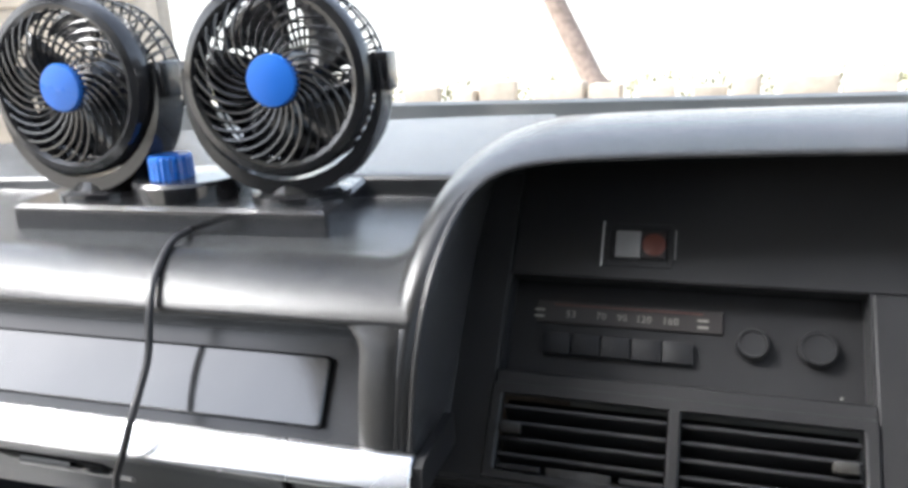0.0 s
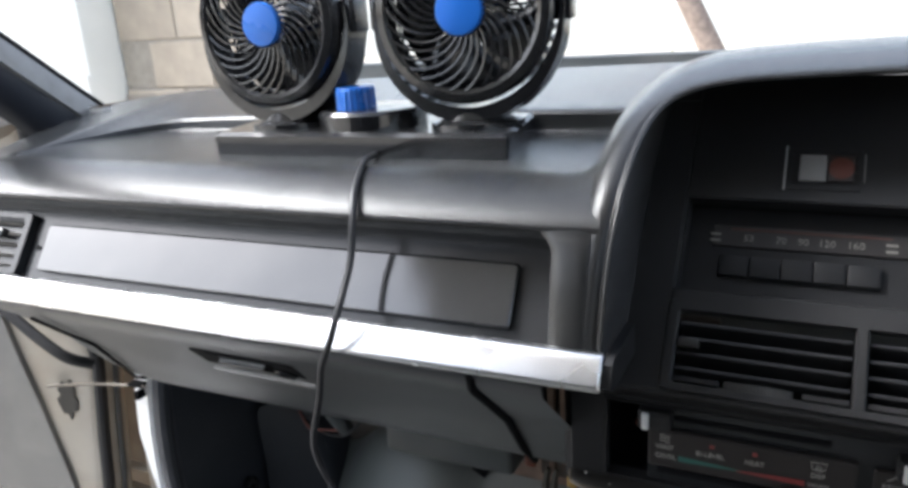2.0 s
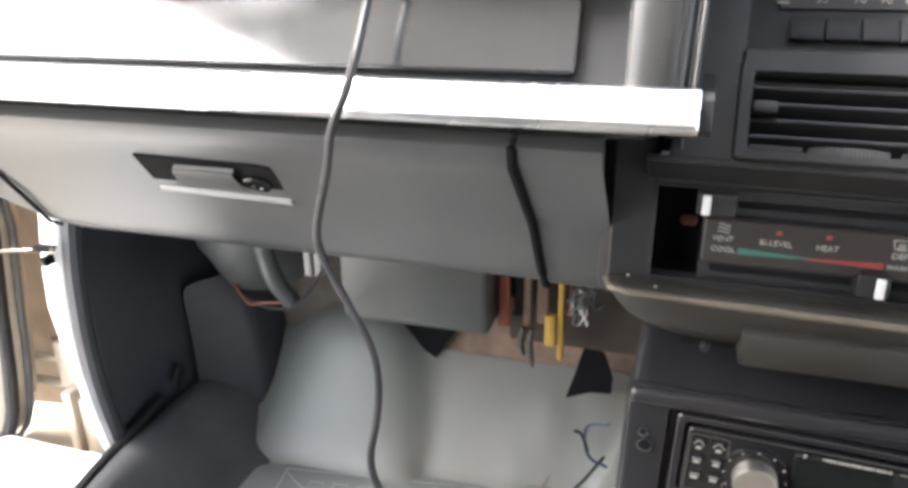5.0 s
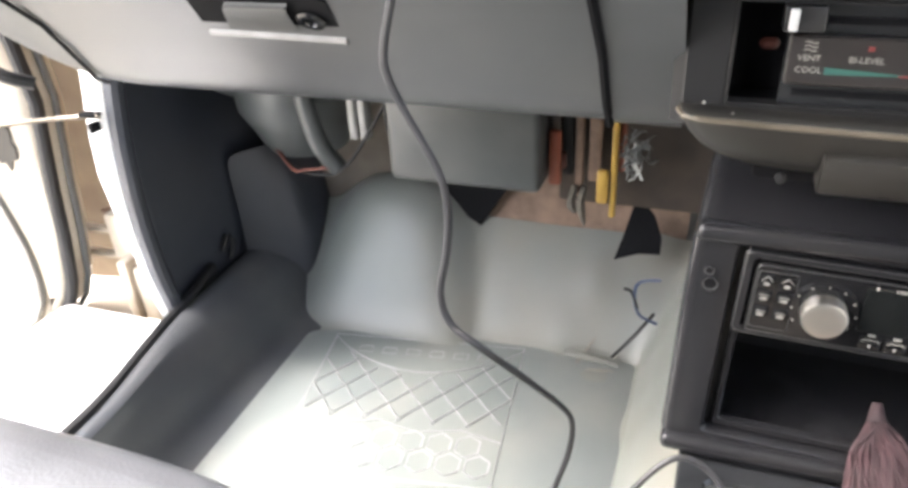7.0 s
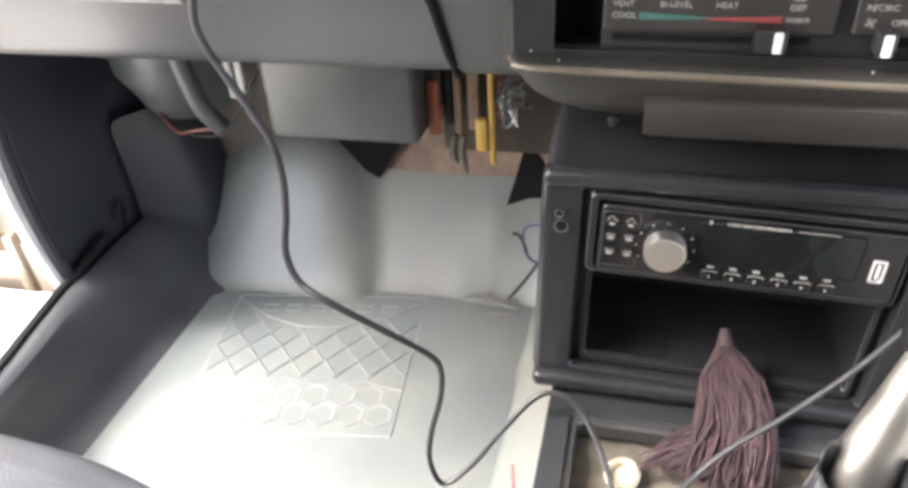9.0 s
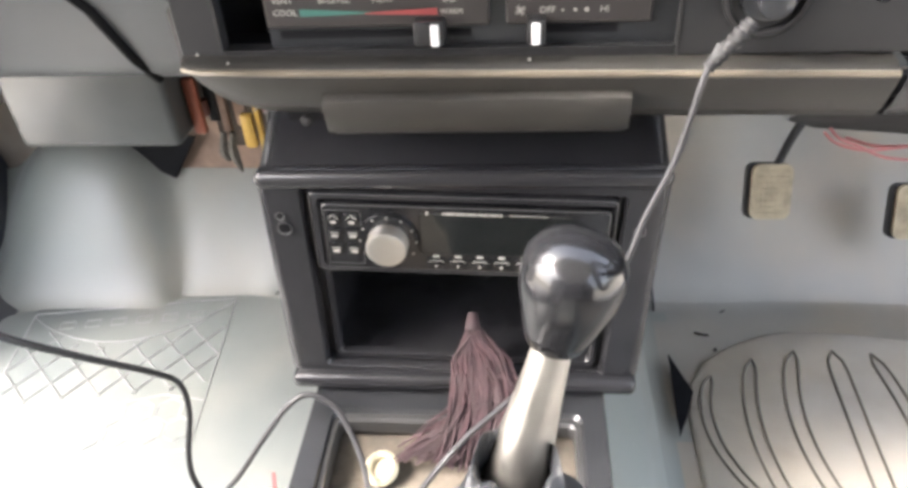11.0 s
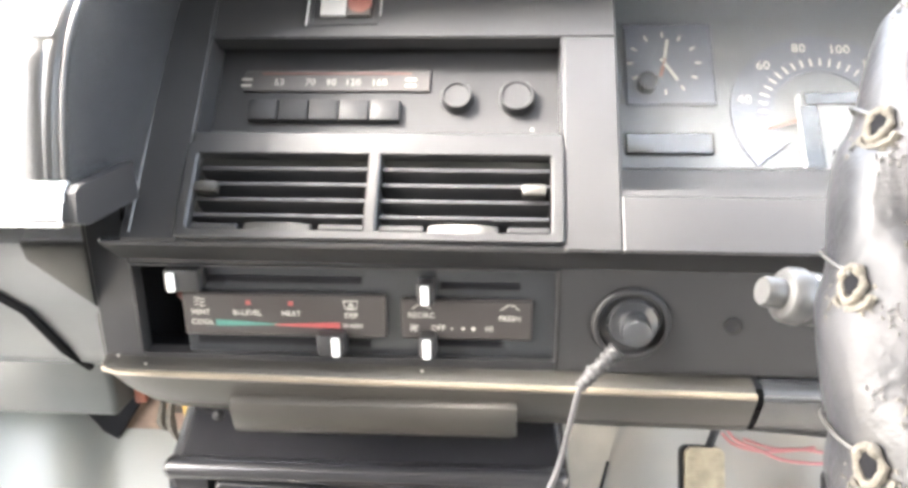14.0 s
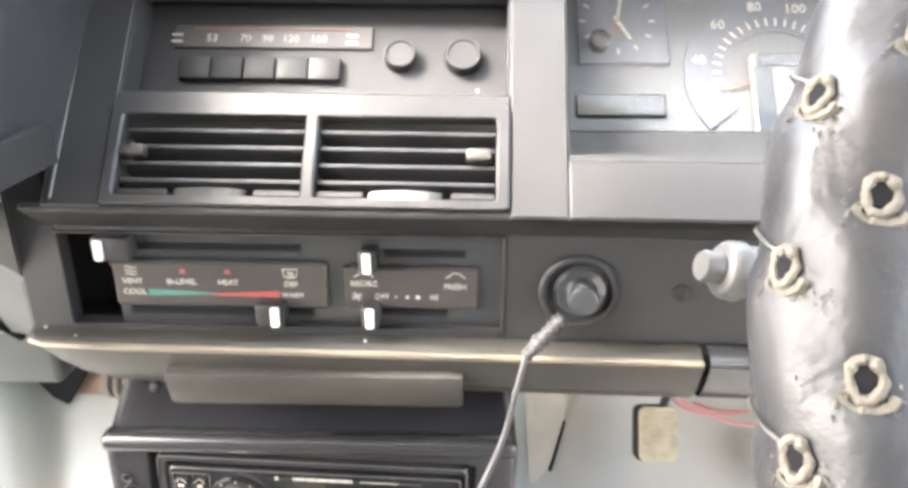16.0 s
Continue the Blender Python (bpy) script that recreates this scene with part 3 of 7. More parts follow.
bm = bmesh.new()
rows = []
for i in range(13):
    x = -0.262 + 0.225 * i / 12
    w = 0.006 * noise.noise((x * 20, 0, 3.0))
    rows.append([(x, 0.958 + w, 0.345), (x, 0.962 + w, 0.42), (x, 0.972 - w, 0.49), (x, 0.985, 0.56), (x, 1.00, 0.64)])
loft(bm, rows)
sub(solo("bulkhead_felt", bm, FELTGREY, "dusty grey brown felt above the wheel arch", "felt", kind="structure"), 1)

# kick panel and door opening
def sill_line(y):
    """The inner edge of the sill, which draws in behind the hinge pillar."""
    k = max(0.0, min(1.0, (0.72 - y) / 0.20))
    return -0.287 + 0.026 * k * k * (3 - 2 * k)


kick = thing("kick_panel", (-0.31, 0.85, 0.33), "dark blue grey plastic kick panel beside the footwell", "trim panel")
bm = bmesh.new()
rows = []
for t in range(9):
    z = 0.335 + 0.34 * t / 8
    bulge = 0.004 * math.sin(math.pi * t / 8)
    yk = 0.686 + 0.020 * ((z - 0.49) / 0.155) ** 2
    rows.append([(-0.304, yk + 0.004, z), (-0.300 + bulge, yk - 0.001, z), (-0.296 + bulge, yk + 0.008, z), (-0.294 + bulge, yk + 0.018, z), (-0.298 + bulge, yk + 0.022, z), (-0.298 + bulge, 0.80, z), (-0.296 + bulge, 0.86, z), (-0.262, 0.93, z), (-0.255, 1.04, z)])
loft(bm, rows)
part("panel", bm, KICK, kick)
bm = bmesh.new()
tube(bm, [(-0.2985, 0.695 + 0.020 * ((0.345 + 0.33 * k / 12 - 0.49) / 0.155) ** 2, 0.345 + 0.33 * k / 12) for k in range(13)], 0.0105, n=10)
part("edge_trim", bm, KICK, kick, "rolled front edge of the panel")
bm = bmesh.new()
rows = []
for k in range(34):
    y = -0.6 + 1.60 * k / 33
    w = 0.003 * noise.noise((y * 9, 0, 0))
    sx = sill_line(y)
    rows.append([(sx - 0.012, y, 0.350), (sx - 0.004, y, 0.3625 + w), (sx + 0.008, y, 0.3635 + w), (sx + 0.020 + 0.1 * (-0.25 - sx), y, 0.358 + w), (-0.243 + 0.3 * (sx + 0.262), y, 0.345 + w), (-0.236, y, 0.328 + w), (-0.230, y, 0.310 + w), (-0.223, y, 0.296), (-0.213, y, 0.285), (-0.198, y, 0.2785), (-0.180, y, 0.2745)])
loft(bm, rows)
sub(part("sill_trim", bm, STRIP, kick, "dark glossy vinyl trim over the inner sill"), 1)
bm = bmesh.new()
tube(bm, smooth_path([(-0.289, 0.775, 0.378), (-0.288, 0.73, 0.369)] + [(sill_line(y) - 0.003, y, 0.3625) for y in (0.70, 0.67, 0.62, 0.56, 0.50, 0.30, -0.5)], 6), 0.0060, n=8)
part("sill_seal", bm, RUBBER, kick, "black rubber edge seal along the sill")
bm = bmesh.new()
tube(bm, smooth_path([(-0.2865, 0.706, 0.366), (-0.2855, 0.700, 0.352), (-0.286, 0.697, 0.341)], 4), 0.0042, n=7)
part("seal_end", bm, RUBBER, kick)
bm = bmesh.new()
tube(bm, smooth_path([(-0.290, 0.80, 0.385), (-0.288, 0.812, 0.400), (-0.290, 0.822, 0.385), (-0.292, 0.815, 0.365)], 4), 0.0035, n=6)
part("clip_hook", bm, RUBBER, kick)

bm = bmesh.new()
rows = []
for t in range(9):
    z = 0.285 + 0.215 * t / 8
    b = 0.006 * math.sin(math.pi * t / 8)
    lean = 0.030 * (t / 8) ** 2
    rows.append([(-0.285, 0.835 + b, z), (-0.262 + b, 0.858, z), (-0.240 - lean * 0.4, 0.878 - b, z), (-0.222 - lean, 0.885 - 0.4 * b, z), (-0.212 - lean, 0.900, z), (-0.215 - lean, 0.96, z)])
loft(bm, rows)
sub(part("carpet_flap", bm, KICK, kick, "dark lining flap folded beside the wheel arch"), 1)

sill = thing("door_sill", (-0.38, 0.2, 0.2), "cream painted door sill and hinge pillar with dirt streaks", "sill", kind="structure")
bm = bmesh.new()
box(bm, (-0.46, -1.4, 0.15), (-0.300, 0.70, 0.350), 0.014)
part("sill_box", bm, WHITE, sill)
bm = bmesh.new()
loft(bm, [[(-0.33, y, 0.348), (-0.325, y, 0.3525), (sill_line(y) - 0.006, y, 0.3525), (sill_line(y) - 0.004, y, 0.345)] for y in (-1.3, 0.2, 0.45, 0.50, 0.55, 0.60, 0.65, 0.69)], ring=True, caps=True)
part("sill_flange", bm, WHITE, sill)


def jamb_x(z):
    """The outer edge of the white flange, which draws in towards the sill."""
    k = max(0.0, min(1.0, (0.56 - z) / 0.12))
    return -0.334 + 0.016 * k * k * (3 - 2 * k)


bm = bmesh.new()
rows = []
for t in range(14):
    z = 0.30 + 0.62 * t / 13
    yk = 0.686 + 0.020 * ((min(z, 0.66) - 0.49) / 0.155) ** 2
    rows.append([(-0.302, yk + 0.004, z), (-0.308, yk - 0.003, z), (jamb_x(z) + 0.007, yk - 0.004, z), (jamb_x(z), yk + 0.004, z)])
loft(bm, rows)
part("pillar_flange", bm, WHITE, sill, "bright white painted pillar flange")
bm = bmesh.new()
rows = []
for t in range(14):
    z = 0.30 + 0.62 * t / 13
    yk = 0.686 + 0.020 * ((min(z, 0.66) - 0.49) / 0.155) ** 2
    zz = min(z, 0.86)
    rows.append([(jamb_x(z), yk + 0.004, z), (jamb_x(z) - 0.003, yk + 0.03, z), (jamb_x(z) - 0.008, 0.79, z), (jamb_x(z) - 0.02, 0.815, z), (-0.47, 0.822, zz), (-0.62, 0.80, zz), (-0.66, 0.79, zz), (-0.665, 1.05, zz)])
loft(bm, rows)
part("hinge_pillar", bm, TANPAINT, sill, "dirty tan painted hinge pillar, darkened for shade")
bm = bmesh.new()
box(bm, (-0.50, 0.715, 0.283), (-0.375, 0.80, 0.297), 0.005)
part("step_ledge", bm, PAINT, sill, "cream step ledge with dirt")
bm = bmesh.new()
box(bm, (-0.386, 0.722, 0.297), (-0.372, 0.80, 0.400), 0.004)
box(bm, (-0.372, 0.728, 0.290), (-0.345, 0.80, 0.390), 0.006)
part("jamb_gusset", bm, PAINT, sill, "cream painted pressing under the hinge")
bm = bmesh.new()
lathe(bm, [(0.004, 0), (0.004, 0.002)], pose(-0.445, 0.735, 0.297), 12)
part("drain_hole", bm, DARK, sill)
hinge_z = (0.42, 0.74)
for z in hinge_z:
    bm = bmesh.new()
    box(bm, (-0.408, 0.745, z - 0.030), (-0.380, 0.80, z + 0.030), 0.004)
    box(bm, (-0.460, 0.750, z - 0.036), (-0.404, 0.760, z - 0.028), 0.002)
    box(bm, (-0.455, 0.750, z + 0.000), (-0.404, 0.760, z + 0.007), 0.002)
    h = part("hinge", bm, PAINT, sill, "cream painted steel door hinge")
    bm = bmesh.new()
    lathe(bm, [(0.006, -0.03), (0.006, 0.03)], Matrix.Translation((-0.412, 0.758, z)), 10)
    part("hinge_pin", bm, RUST, h)
for x0, x1, z0, z1 in ((-0.322, -0.302, 0.603, 0.607), (-0.314, -0.308, 0.587, 0.597)):
    bm = bmesh.new()
    box(bm, (x0, 0.678, z0), (x1, 0.690, z1), 0.001)
    part("strap_slot", bm, DARK, sill)

DOORM = axes((-0.398, 0.672, 0), (-0.95, -0.31, 0), (0, 0, 1))


def door_edge(z):
    """How far the door's shut edge stands back from its hinge line at a height."""
    pts = ((0.28, 0.13), (0.30, 0.10), (0.335, 0.048), (0.37, 0.034), (0.43, 0.024), (0.50, 0.016), (0.60, 0.002), (0.67, 0.007), (0.80, 0.020), (0.90, 0.030))
    for (z0, x0), (z1, x1) in zip(pts, pts[1:]):
        if z <= z1:
            return x0 + (x1 - x0) * (z - z0) / (z1 - z0)
    return pts[-1][1]


def card_edge(z):
    """Where the door card begins, which leans back towards the top."""
    return 0.068 + 0.19 * max(0.0, z - 0.43) + 0.25 * max(0.0, 0.36 - z)


bm = bmesh.new()
rows = []
for t in range(22):
    z = 0.295 + 0.605 * t / 21
    k = door_edge(z)
    rows.append([DOORM @ Vector(p) for p in ((1.0, z, 0.050), (max(0.060 + 0.3 * max(0, k - 0.04), card_edge(z) + 0.008), z, 0.050), (max(0.052 + 0.5 * max(0, k - 0.03), card_edge(z) - 0.004), z, 0.041), (k + 0.018, z, 0.042), (k + 0.006, z, 0.047), (k - 0.006, z, 0.062), (k - 0.008, z, 0.085), (k + 0.05, z, 0.125), (1.0, z, 0.125))])
loft(bm, rows)
door = part("door", bm, PAINT, body, "open front door, cream paint with dirty shut face")
bm = bmesh.new()
prism(bm, [(0.99, 0.305), (0.990, 0.895), (0.148, 0.895), (0.130, 0.80), (0.112, 0.68), (0.100, 0.61), (0.088, 0.55), (0.075, 0.475), (0.068, 0.43), (0.068, 0.385), (0.074, 0.35), (0.088, 0.325), (0.112, 0.305)], at(DOORM, 0, 0, 0.034), 0.016)
part("door_card", bm, DOORCARD, door, "grey vinyl door card with scuffs")
bm = bmesh.new()
tube(bm, [DOORM @ Vector((door_edge(z) + 0.001, z, 0.046)) for z in [0.90 - 0.6 * k / 40 for k in range(41)]], 0.0095, n=10, flat=0.8)
part("weather_strip", bm, RUBBER, door, "black rubber weather strip")
bm = bmesh.new()
tube(bm, [DOORM @ Vector((door_edge(z) - 0.012, z, 0.062)) for z in [0.90 - 0.6 * k / 40 for k in range(41)]], 0.004, n=8)
part("edge_bead", bm, GREYBOX, door)
bm = bmesh.new()
tube(bm, [DOORM @ Vector(p) for p in [(0.02, 0.9, 0), (0.34, 1.38, 0.08), (0.95, 1.40, 0.08), (1.0, 0.9, 0)]], 0.016, n=8)
part("door_window_frame", bm, PAINT, door)
bm = bmesh.new()
tube(bm, smooth_path([(-0.300, 0.683, 0.604), (-0.342, 0.681, 0.600), (-0.40, 0.684, 0.590), (-0.470, 0.680, 0.578)], 4), 0.0035, n=6, flat=0.5)
part("check_strap", bm, BRASS, door, "thin steel door check strap")
bm = bmesh.new()
rg = random.Random(2)
prism(bm, [(0.013 * math.cos(a) * rg.uniform(0.7, 1.2), 0.026 * math.sin(a) * rg.uniform(0.75, 1.15)) for a in [k * 0.3 for k in range(21)]], at(DOORM, 0.050, 0.555, 0.0380), 0.0030)
part("grease_patch", bm, LIPGREY, door, "rusty greasy check strap opening")

# ---------------------------------------------------------------- dashboard
dash = thing("dashboard", (0.385, 0.75, 0.66), "black padded car dashboard with glossy worn vinyl top", "dashboard")

# the padded passenger top, one section carried along x
bm = bmesh.new()
rows = []
NOSE = [(0.558, 0.8962), (0.553, 0.8982), (0.547, 0.9003), (0.537, 0.8997), (0.519, 0.8935), (0.5055, 0.8845), (0.5012, 0.8795), (0.5010, 0.8772), (0.5035, 0.8752), (0.512, 0.8700), (0.535, 0.860)]


def along(x, pts):
    """The value at x between the given (x, value) pairs."""
    for (x0, v0), (x1, v1) in zip(pts, pts[1:]):
        if x <= x1:
            return v0 + (v1 - v0) * max(0.0, (x - x0) / (x1 - x0))
    return pts[-1][1]


for i in range(97):
    x = -0.330 + 0.6135 * i / 96
    wy = wind_y(x)
    u = max(0.0, min(1.0, (-0.165 - x) / 0.078))           # the tray's rim bends forward and runs out towards the door
    yr = 0.688 - 0.120 * (1 - (1 - u * u) ** 0.5)
    zr = along(x, ((-0.33, 0.888), (-0.285, 0.8945), (-0.245, 0.8995), (-0.225, 0.9045), (-0.18, 0.9105), (-0.05, 0.9135), (0.25, 0.9155)))
    zf = min(0.899, zr - 0.0004)
    fall = 0.012 * max(0, (-0.22 - x) / 0.1) ** 2
    rr = 0.011 * min(1.0, max(0.0, (x - 0.258) / 0.0185)) ** 2        # and ends in a fillet beside the hood
    zw = 0.9285 - fall * 0.6
    r = [(x, wy, zw), (x, wy + (yr - wy) * 0.35, zw + (zr - zw) * 0.28), (x, wy + (yr - wy) * 0.8, zw + (zr - zw) * 0.76), (x, yr + 0.010, zr + 0.0008), (x, yr + 0.0035, zr), (x, yr + 0.0008, zr - 0.0018), (x, yr - 0.0015, max(zf, zr - 0.013)), (x, yr - 0.003, zf + 0.0012 + rr), (x, yr - 0.007, zf + rr)]
    yf = min(0.575, yr - 0.011)
    for k in (0.33, 0.66):
        r.append((x, yr - 0.007 + (yf - yr + 0.007) * k, zf - 0.0012 * k + rr))
    r.append((x, yf, min(0.8968, zf - 0.0014) + rr))
    for j, (y, z) in enumerate(NOSE):
        r.append((x, min(y, yf - 0.003 - 0.002 * j) if j < 4 else y, min(z, zr + 0.001 - 0.0002 * j) - fall + (rr if j < 3 else 0)))
    rows.append(r)
loft(bm, rows)
sub(part("dash_top", bm, VINYL, dash, "glossy black grained vinyl dash top with a sunken tray"), 1)

# the end of the dash beside the door opening
bm = bmesh.new()
END = [(0.505, 0.795), (0.494, 0.815), (0.500, 0.868), (0.530, 0.886), (0.62, 0.888), (0.74, 0.892), (0.75, 0.80), (0.62, 0.72)]
loft(bm, [[(x, y, z - d) for y, z in END] for x, d in ((-0.330, 0.0), (-0.352, 0.003), (-0.360, 0.010))], ring=True, caps=True)
part("dash_end", bm, VINYL, dash)

# inset panel face below the nose
PANEL = axes((0, 0.489, 0.811), (1, 0, 0), (0, 0.551, 0.834))     # local y up the slope
bm = bmesh.new()
box(bm, (-0.330, -0.006, -0.03), (0.268, 0.064, 0.0), 0.002, 1, m=PANEL)
part("front_panel", bm, PLASTIC, dash, "black plastic panel frame")
bm = bmesh.new()
frame_plate(bm, rounded(-0.345, -0.004, 0.2875, 0.066, 0.010), rounded(-0.338, 0.004, 0.2610, 0.059, 0.011), PANEL, 0.006, 0.002)
part("panel_surround", bm, VINYL, dash)
bm = bmesh.new()
prism(bm, rounded(-0.152, 0.0115, 0.236, 0.049, 0.003), PANEL, 0.005)
o = part("inset_panel", bm, INSET, dash, "smooth satin grey black inset panel")
bv = o.modifiers.new("edge", "BEVEL")
bv.width, bv.segments, bv.limit_method = 0.0015, 2, "ANGLE"
# side air vent at the door end
sv = part("side_vent", frame_plate(bmesh.new(), rounded(-0.335, 0.006, -0.172, 0.056, 0.004), rounded(-0.330, 0.011, -0.180, 0.051, 0.003), PANEL, 0.006, 0.001), PLASTIC, dash, "small black side air vent")
for i in range(5):
    bm = bmesh.new()
    box(bm, (-0.330, -0.001, -0.010), (-0.180, 0.001, 0.004), m=at(PANEL, 0, 0.014 + 0.0085 * i, 0.001) @ Matrix.Rotation(radians(25), 4, "X"))
    part("slat", bm, GLOSS, sv)
bm = bmesh.new()
box(bm, (-0.232, 0.035, 0.0), (-0.200, 0.042, 0.008), 0.002, m=PANEL)
part("vent_knob", bm, PLASTIC, sv)
bm = bmesh.new()
lathe(bm, [(0.002, 0), (0.002, 0.0012)], at(PANEL, -0.162, 0.030, 0.0), 10)
part("screw_hole", bm, DARK, dash)

# chrome strip
bm = bmesh.new()
poly = [(0.4850, 0.803), (0.480, 0.8005), (0.4735, 0.8025), (0.4715, 0.806), (0.4770, 0.8175), (0.4805, 0.8205), (0.4850, 0.8203)]
loft(bm, [[(x, y, z) for y, z in poly] for x in (-0.36, -0.2, 0.0, 0.15, 0.2905)], ring=True, caps=True)
o = part("chrome_strip", bm, CHROME, dash, "polished chrome trim strip with scuffed end", 25)
bv = o.modifiers.new("edge", "BEVEL")
bv.width, bv.segments, bv.limit_method = 0.0012, 2, "ANGLE"
bm = bmesh.new()
loft(bm, [[(x, y, z) for y, z in ((0.530, 0.8005), (0.484, 0.8005), (0.476, 0.804), (0.4785, 0.8165), (0.4825, 0.8185), (0.530, 0.8185))] for x in (0.2905, 0.2955)], ring=True, caps=True)
part("strip_end", bm, RUBBER, dash, "black end cap of the chrome strip")

# glove box and lower panels
bm = bmesh.new()
GL = [(0.535, 0.802), (0.508, 0.792), (0.500, 0.786), (0.503, 0.777), (0.556, 0.728), (0.583, 0.690), (0.592, 0.676), (0.604, 0.668), (0.66, 0.668)]
rows = []
for i in range(24):
    x = -0.335 + (0.2035 + 0.335) * i / 23
    k = max(0.0, (-0.15 - x) / 0.17)
    rows.append([(x, y, z + (0.055 * k * k if j > 3 else 0)) for j, (y, z) in enumerate(GL)])
loft(bm, rows)
glove = part("glove_box_lid", bm, LOWER, dash, "satin grey plastic glove box lid")
sub(glove, 1)
bm = bmesh.new()
loft(bm, [[(x, y + 0.001, z) for y, z in GL] for x in (0.2075, 0.215, 0.235, 0.2495)])
part("lower_panel", bm, LOWER, dash)
bm = bmesh.new()
tube(bm, [(-0.185, 0.5005, 0.776), (-0.187, 0.5275, 0.7515), (-0.189, 0.5535, 0.7285), (-0.192, 0.5805, 0.6930), (-0.194, 0.592, 0.6775), (-0.195, 0.604, 0.6705)], 0.0017, n=6)
part("lid_seam", bm, DARK, glove)
bm = bmesh.new()
tube(bm, [(0.2055, 0.502, 0.786), (0.2055, 0.504, 0.776), (0.2055, 0.556, 0.727), (0.2055, 0.583, 0.689), (0.2055, 0.604, 0.667)], 0.003, n=6)
part("lid_seam", bm, DARK, glove)
GLM = axes((0, 0.5335, 0.7488), (1, 0, 0), (0, -0.735, 0.678))    # on the lid's slope, local y up
# flat black plate stands for the shade in the finger recess
bm = bmesh.new()
prism(bm, [(-0.035, 0.020), (0.050, 0.0175), (0.057, 0.015), (0.051, -0.026), (-0.046, -0.024)], at(GLM, 0, 0, -0.002), 0.0030)
part("handle_recess", bm, DARK, glove, "black plate for the shaded finger recess")
bm = bmesh.new()
rows = []
for x0, x1, y, d in ((-0.010, 0.032, 0.0125, 0.0015), (-0.0105, 0.0315, 0.0120, 0.0042), (-0.013, 0.0300, 0.0080, 0.0050), (-0.022, 0.0250, -0.010, 0.0026), (-0.027, 0.0225, -0.0205, 0.0018)):
    rows.append([GLM @ Vector((x0 + (x1 - x0) * k / 6, y, d)) for k in range(7)])
loft(bm, rows)
gh = part("handle", bm, GREYBOX, glove, "flat grey pull handle")
bm = bmesh.new()
tube(bm, [GLM @ Vector(p) for p in ((-0.0095, 0.0125, 0.0045), (0.0315, 0.0125, 0.0045))], 0.0009, n=6)
part("handle_lip", bm, STALKGREY, gh)
bm = bmesh.new()
lathe(bm, [(0.0090, 0.0), (0.0090, 0.003), (0.0080, 0.004), (0.0045, 0.0042), (0.004, 0.003)], at(GLM, 0.039, -0.005, 0), 24)
part("lock", bm, GLOSS, gh, "round black lock")
bm = bmesh.new()
tube(bm, [GLM @ Vector(p) for p in ((-0.044, -0.0245, 0.0012), (0.052, -0.0285, 0.0016))], 0.0030, n=8)
part("handle_edge", bm, DULLGREY, gh, "bright lower edge of the recess")

# heater casing under the dash
heater = thing("heater_box", (0.05, 0.82, 0.44), "grey plastic heater casing hanging under the dashboard", "heater")
bm = bmesh.new()
box(bm, (-0.030, 0.76, 0.530), (0.122, 0.98, 0.70), 0.007, 3)
part("casing", bm, GREYBOX, heater)
bm = bmesh.new()
box(bm, (-0.275, 0.80, 0.580), (-0.105, 0.98, 0.70), 0.03, 4)
lathe(bm, [(0.030, 0.0), (0.046, 0.003), (0.054, 0.014), (0.064, 0.035), (0.076, 0.055), (0.080, 0.10)], pose(-0.185, 0.872, 0.508), 32)
part("blower", bm, GREYBOX, heater, "round grey blower motor housing")
bm = bmesh.new()
tube(bm, smooth_path([(-0.150, 0.800, 0.68), (-0.140, 0.798, 0.60), (-0.130, 0.80, 0.545), (-0.116, 0.81, 0.512)], 5), 0.0105, n=16)
part("drain_hose", bm, GREYBOX, heater)
for x in (-0.089, -0.077):
    bm = bmesh.new()
    box(bm, (x, 0.795, 0.553), (x + 0.0085, 0.812, 0.64), 0.0025)
    part("connector", bm, DULLGREY, heater, "pale plug connector")
for pts, m_ in (([(-0.205, 0.825, 0.530), (-0.18, 0.815, 0.508), (-0.14, 0.805, 0.503), (-0.10, 0.80, 0.520), (-0.04, 0.79, 0.60)], RUBBER), ([(-0.200, 0.822, 0.522), (-0.17, 0.805, 0.506), (-0.15, 0.80, 0.511), (-0.118, 0.80, 0.516)], DULLRED),
                ([(-0.035, 0.78, 0.64), (-0.035, 0.775, 0.58), (-0.02, 0.77, 0.555)], RUBBER)):
    bm = bmesh.new()
    tube(bm, smooth_path(pts, 5), 0.0018, n=6)
    part("wire", bm, m_, heater)
for x, y, z0, z1, w, m_, nm in ((0.1305, 0.785, 0.530, 0.585, 0.006, ORANGE, "fuse_carrier"), (0.152, 0.795, 0.515, 0.625, 0.004, RUST, "bracket"), (0.140, 0.800, 0.535, 0.625, 0.005, RUBBER, "bracket"), (0.166, 0.80, 0.530, 0.625, 0.006, RUST, "bracket"),
                              (0.1765, 0.783, 0.516, 0.550, 0.0055, YELLOW, "yellow_tag"), (0.1860, 0.787, 0.500, 0.620, 0.0030, YELLOW, "strap"), (0.1915, 0.795, 0.545, 0.600, 0.0030, ORANGE, "fuse_carrier"), (0.1330, 0.79, 0.545, 0.562, 0.007, DULLRED, "plug_block")):
    bm = bmesh.new()
    box(bm, (x - w, y, z0), (x + w, y + 0.008, z1), 0.0025)
    part(nm, bm, m_, heater)
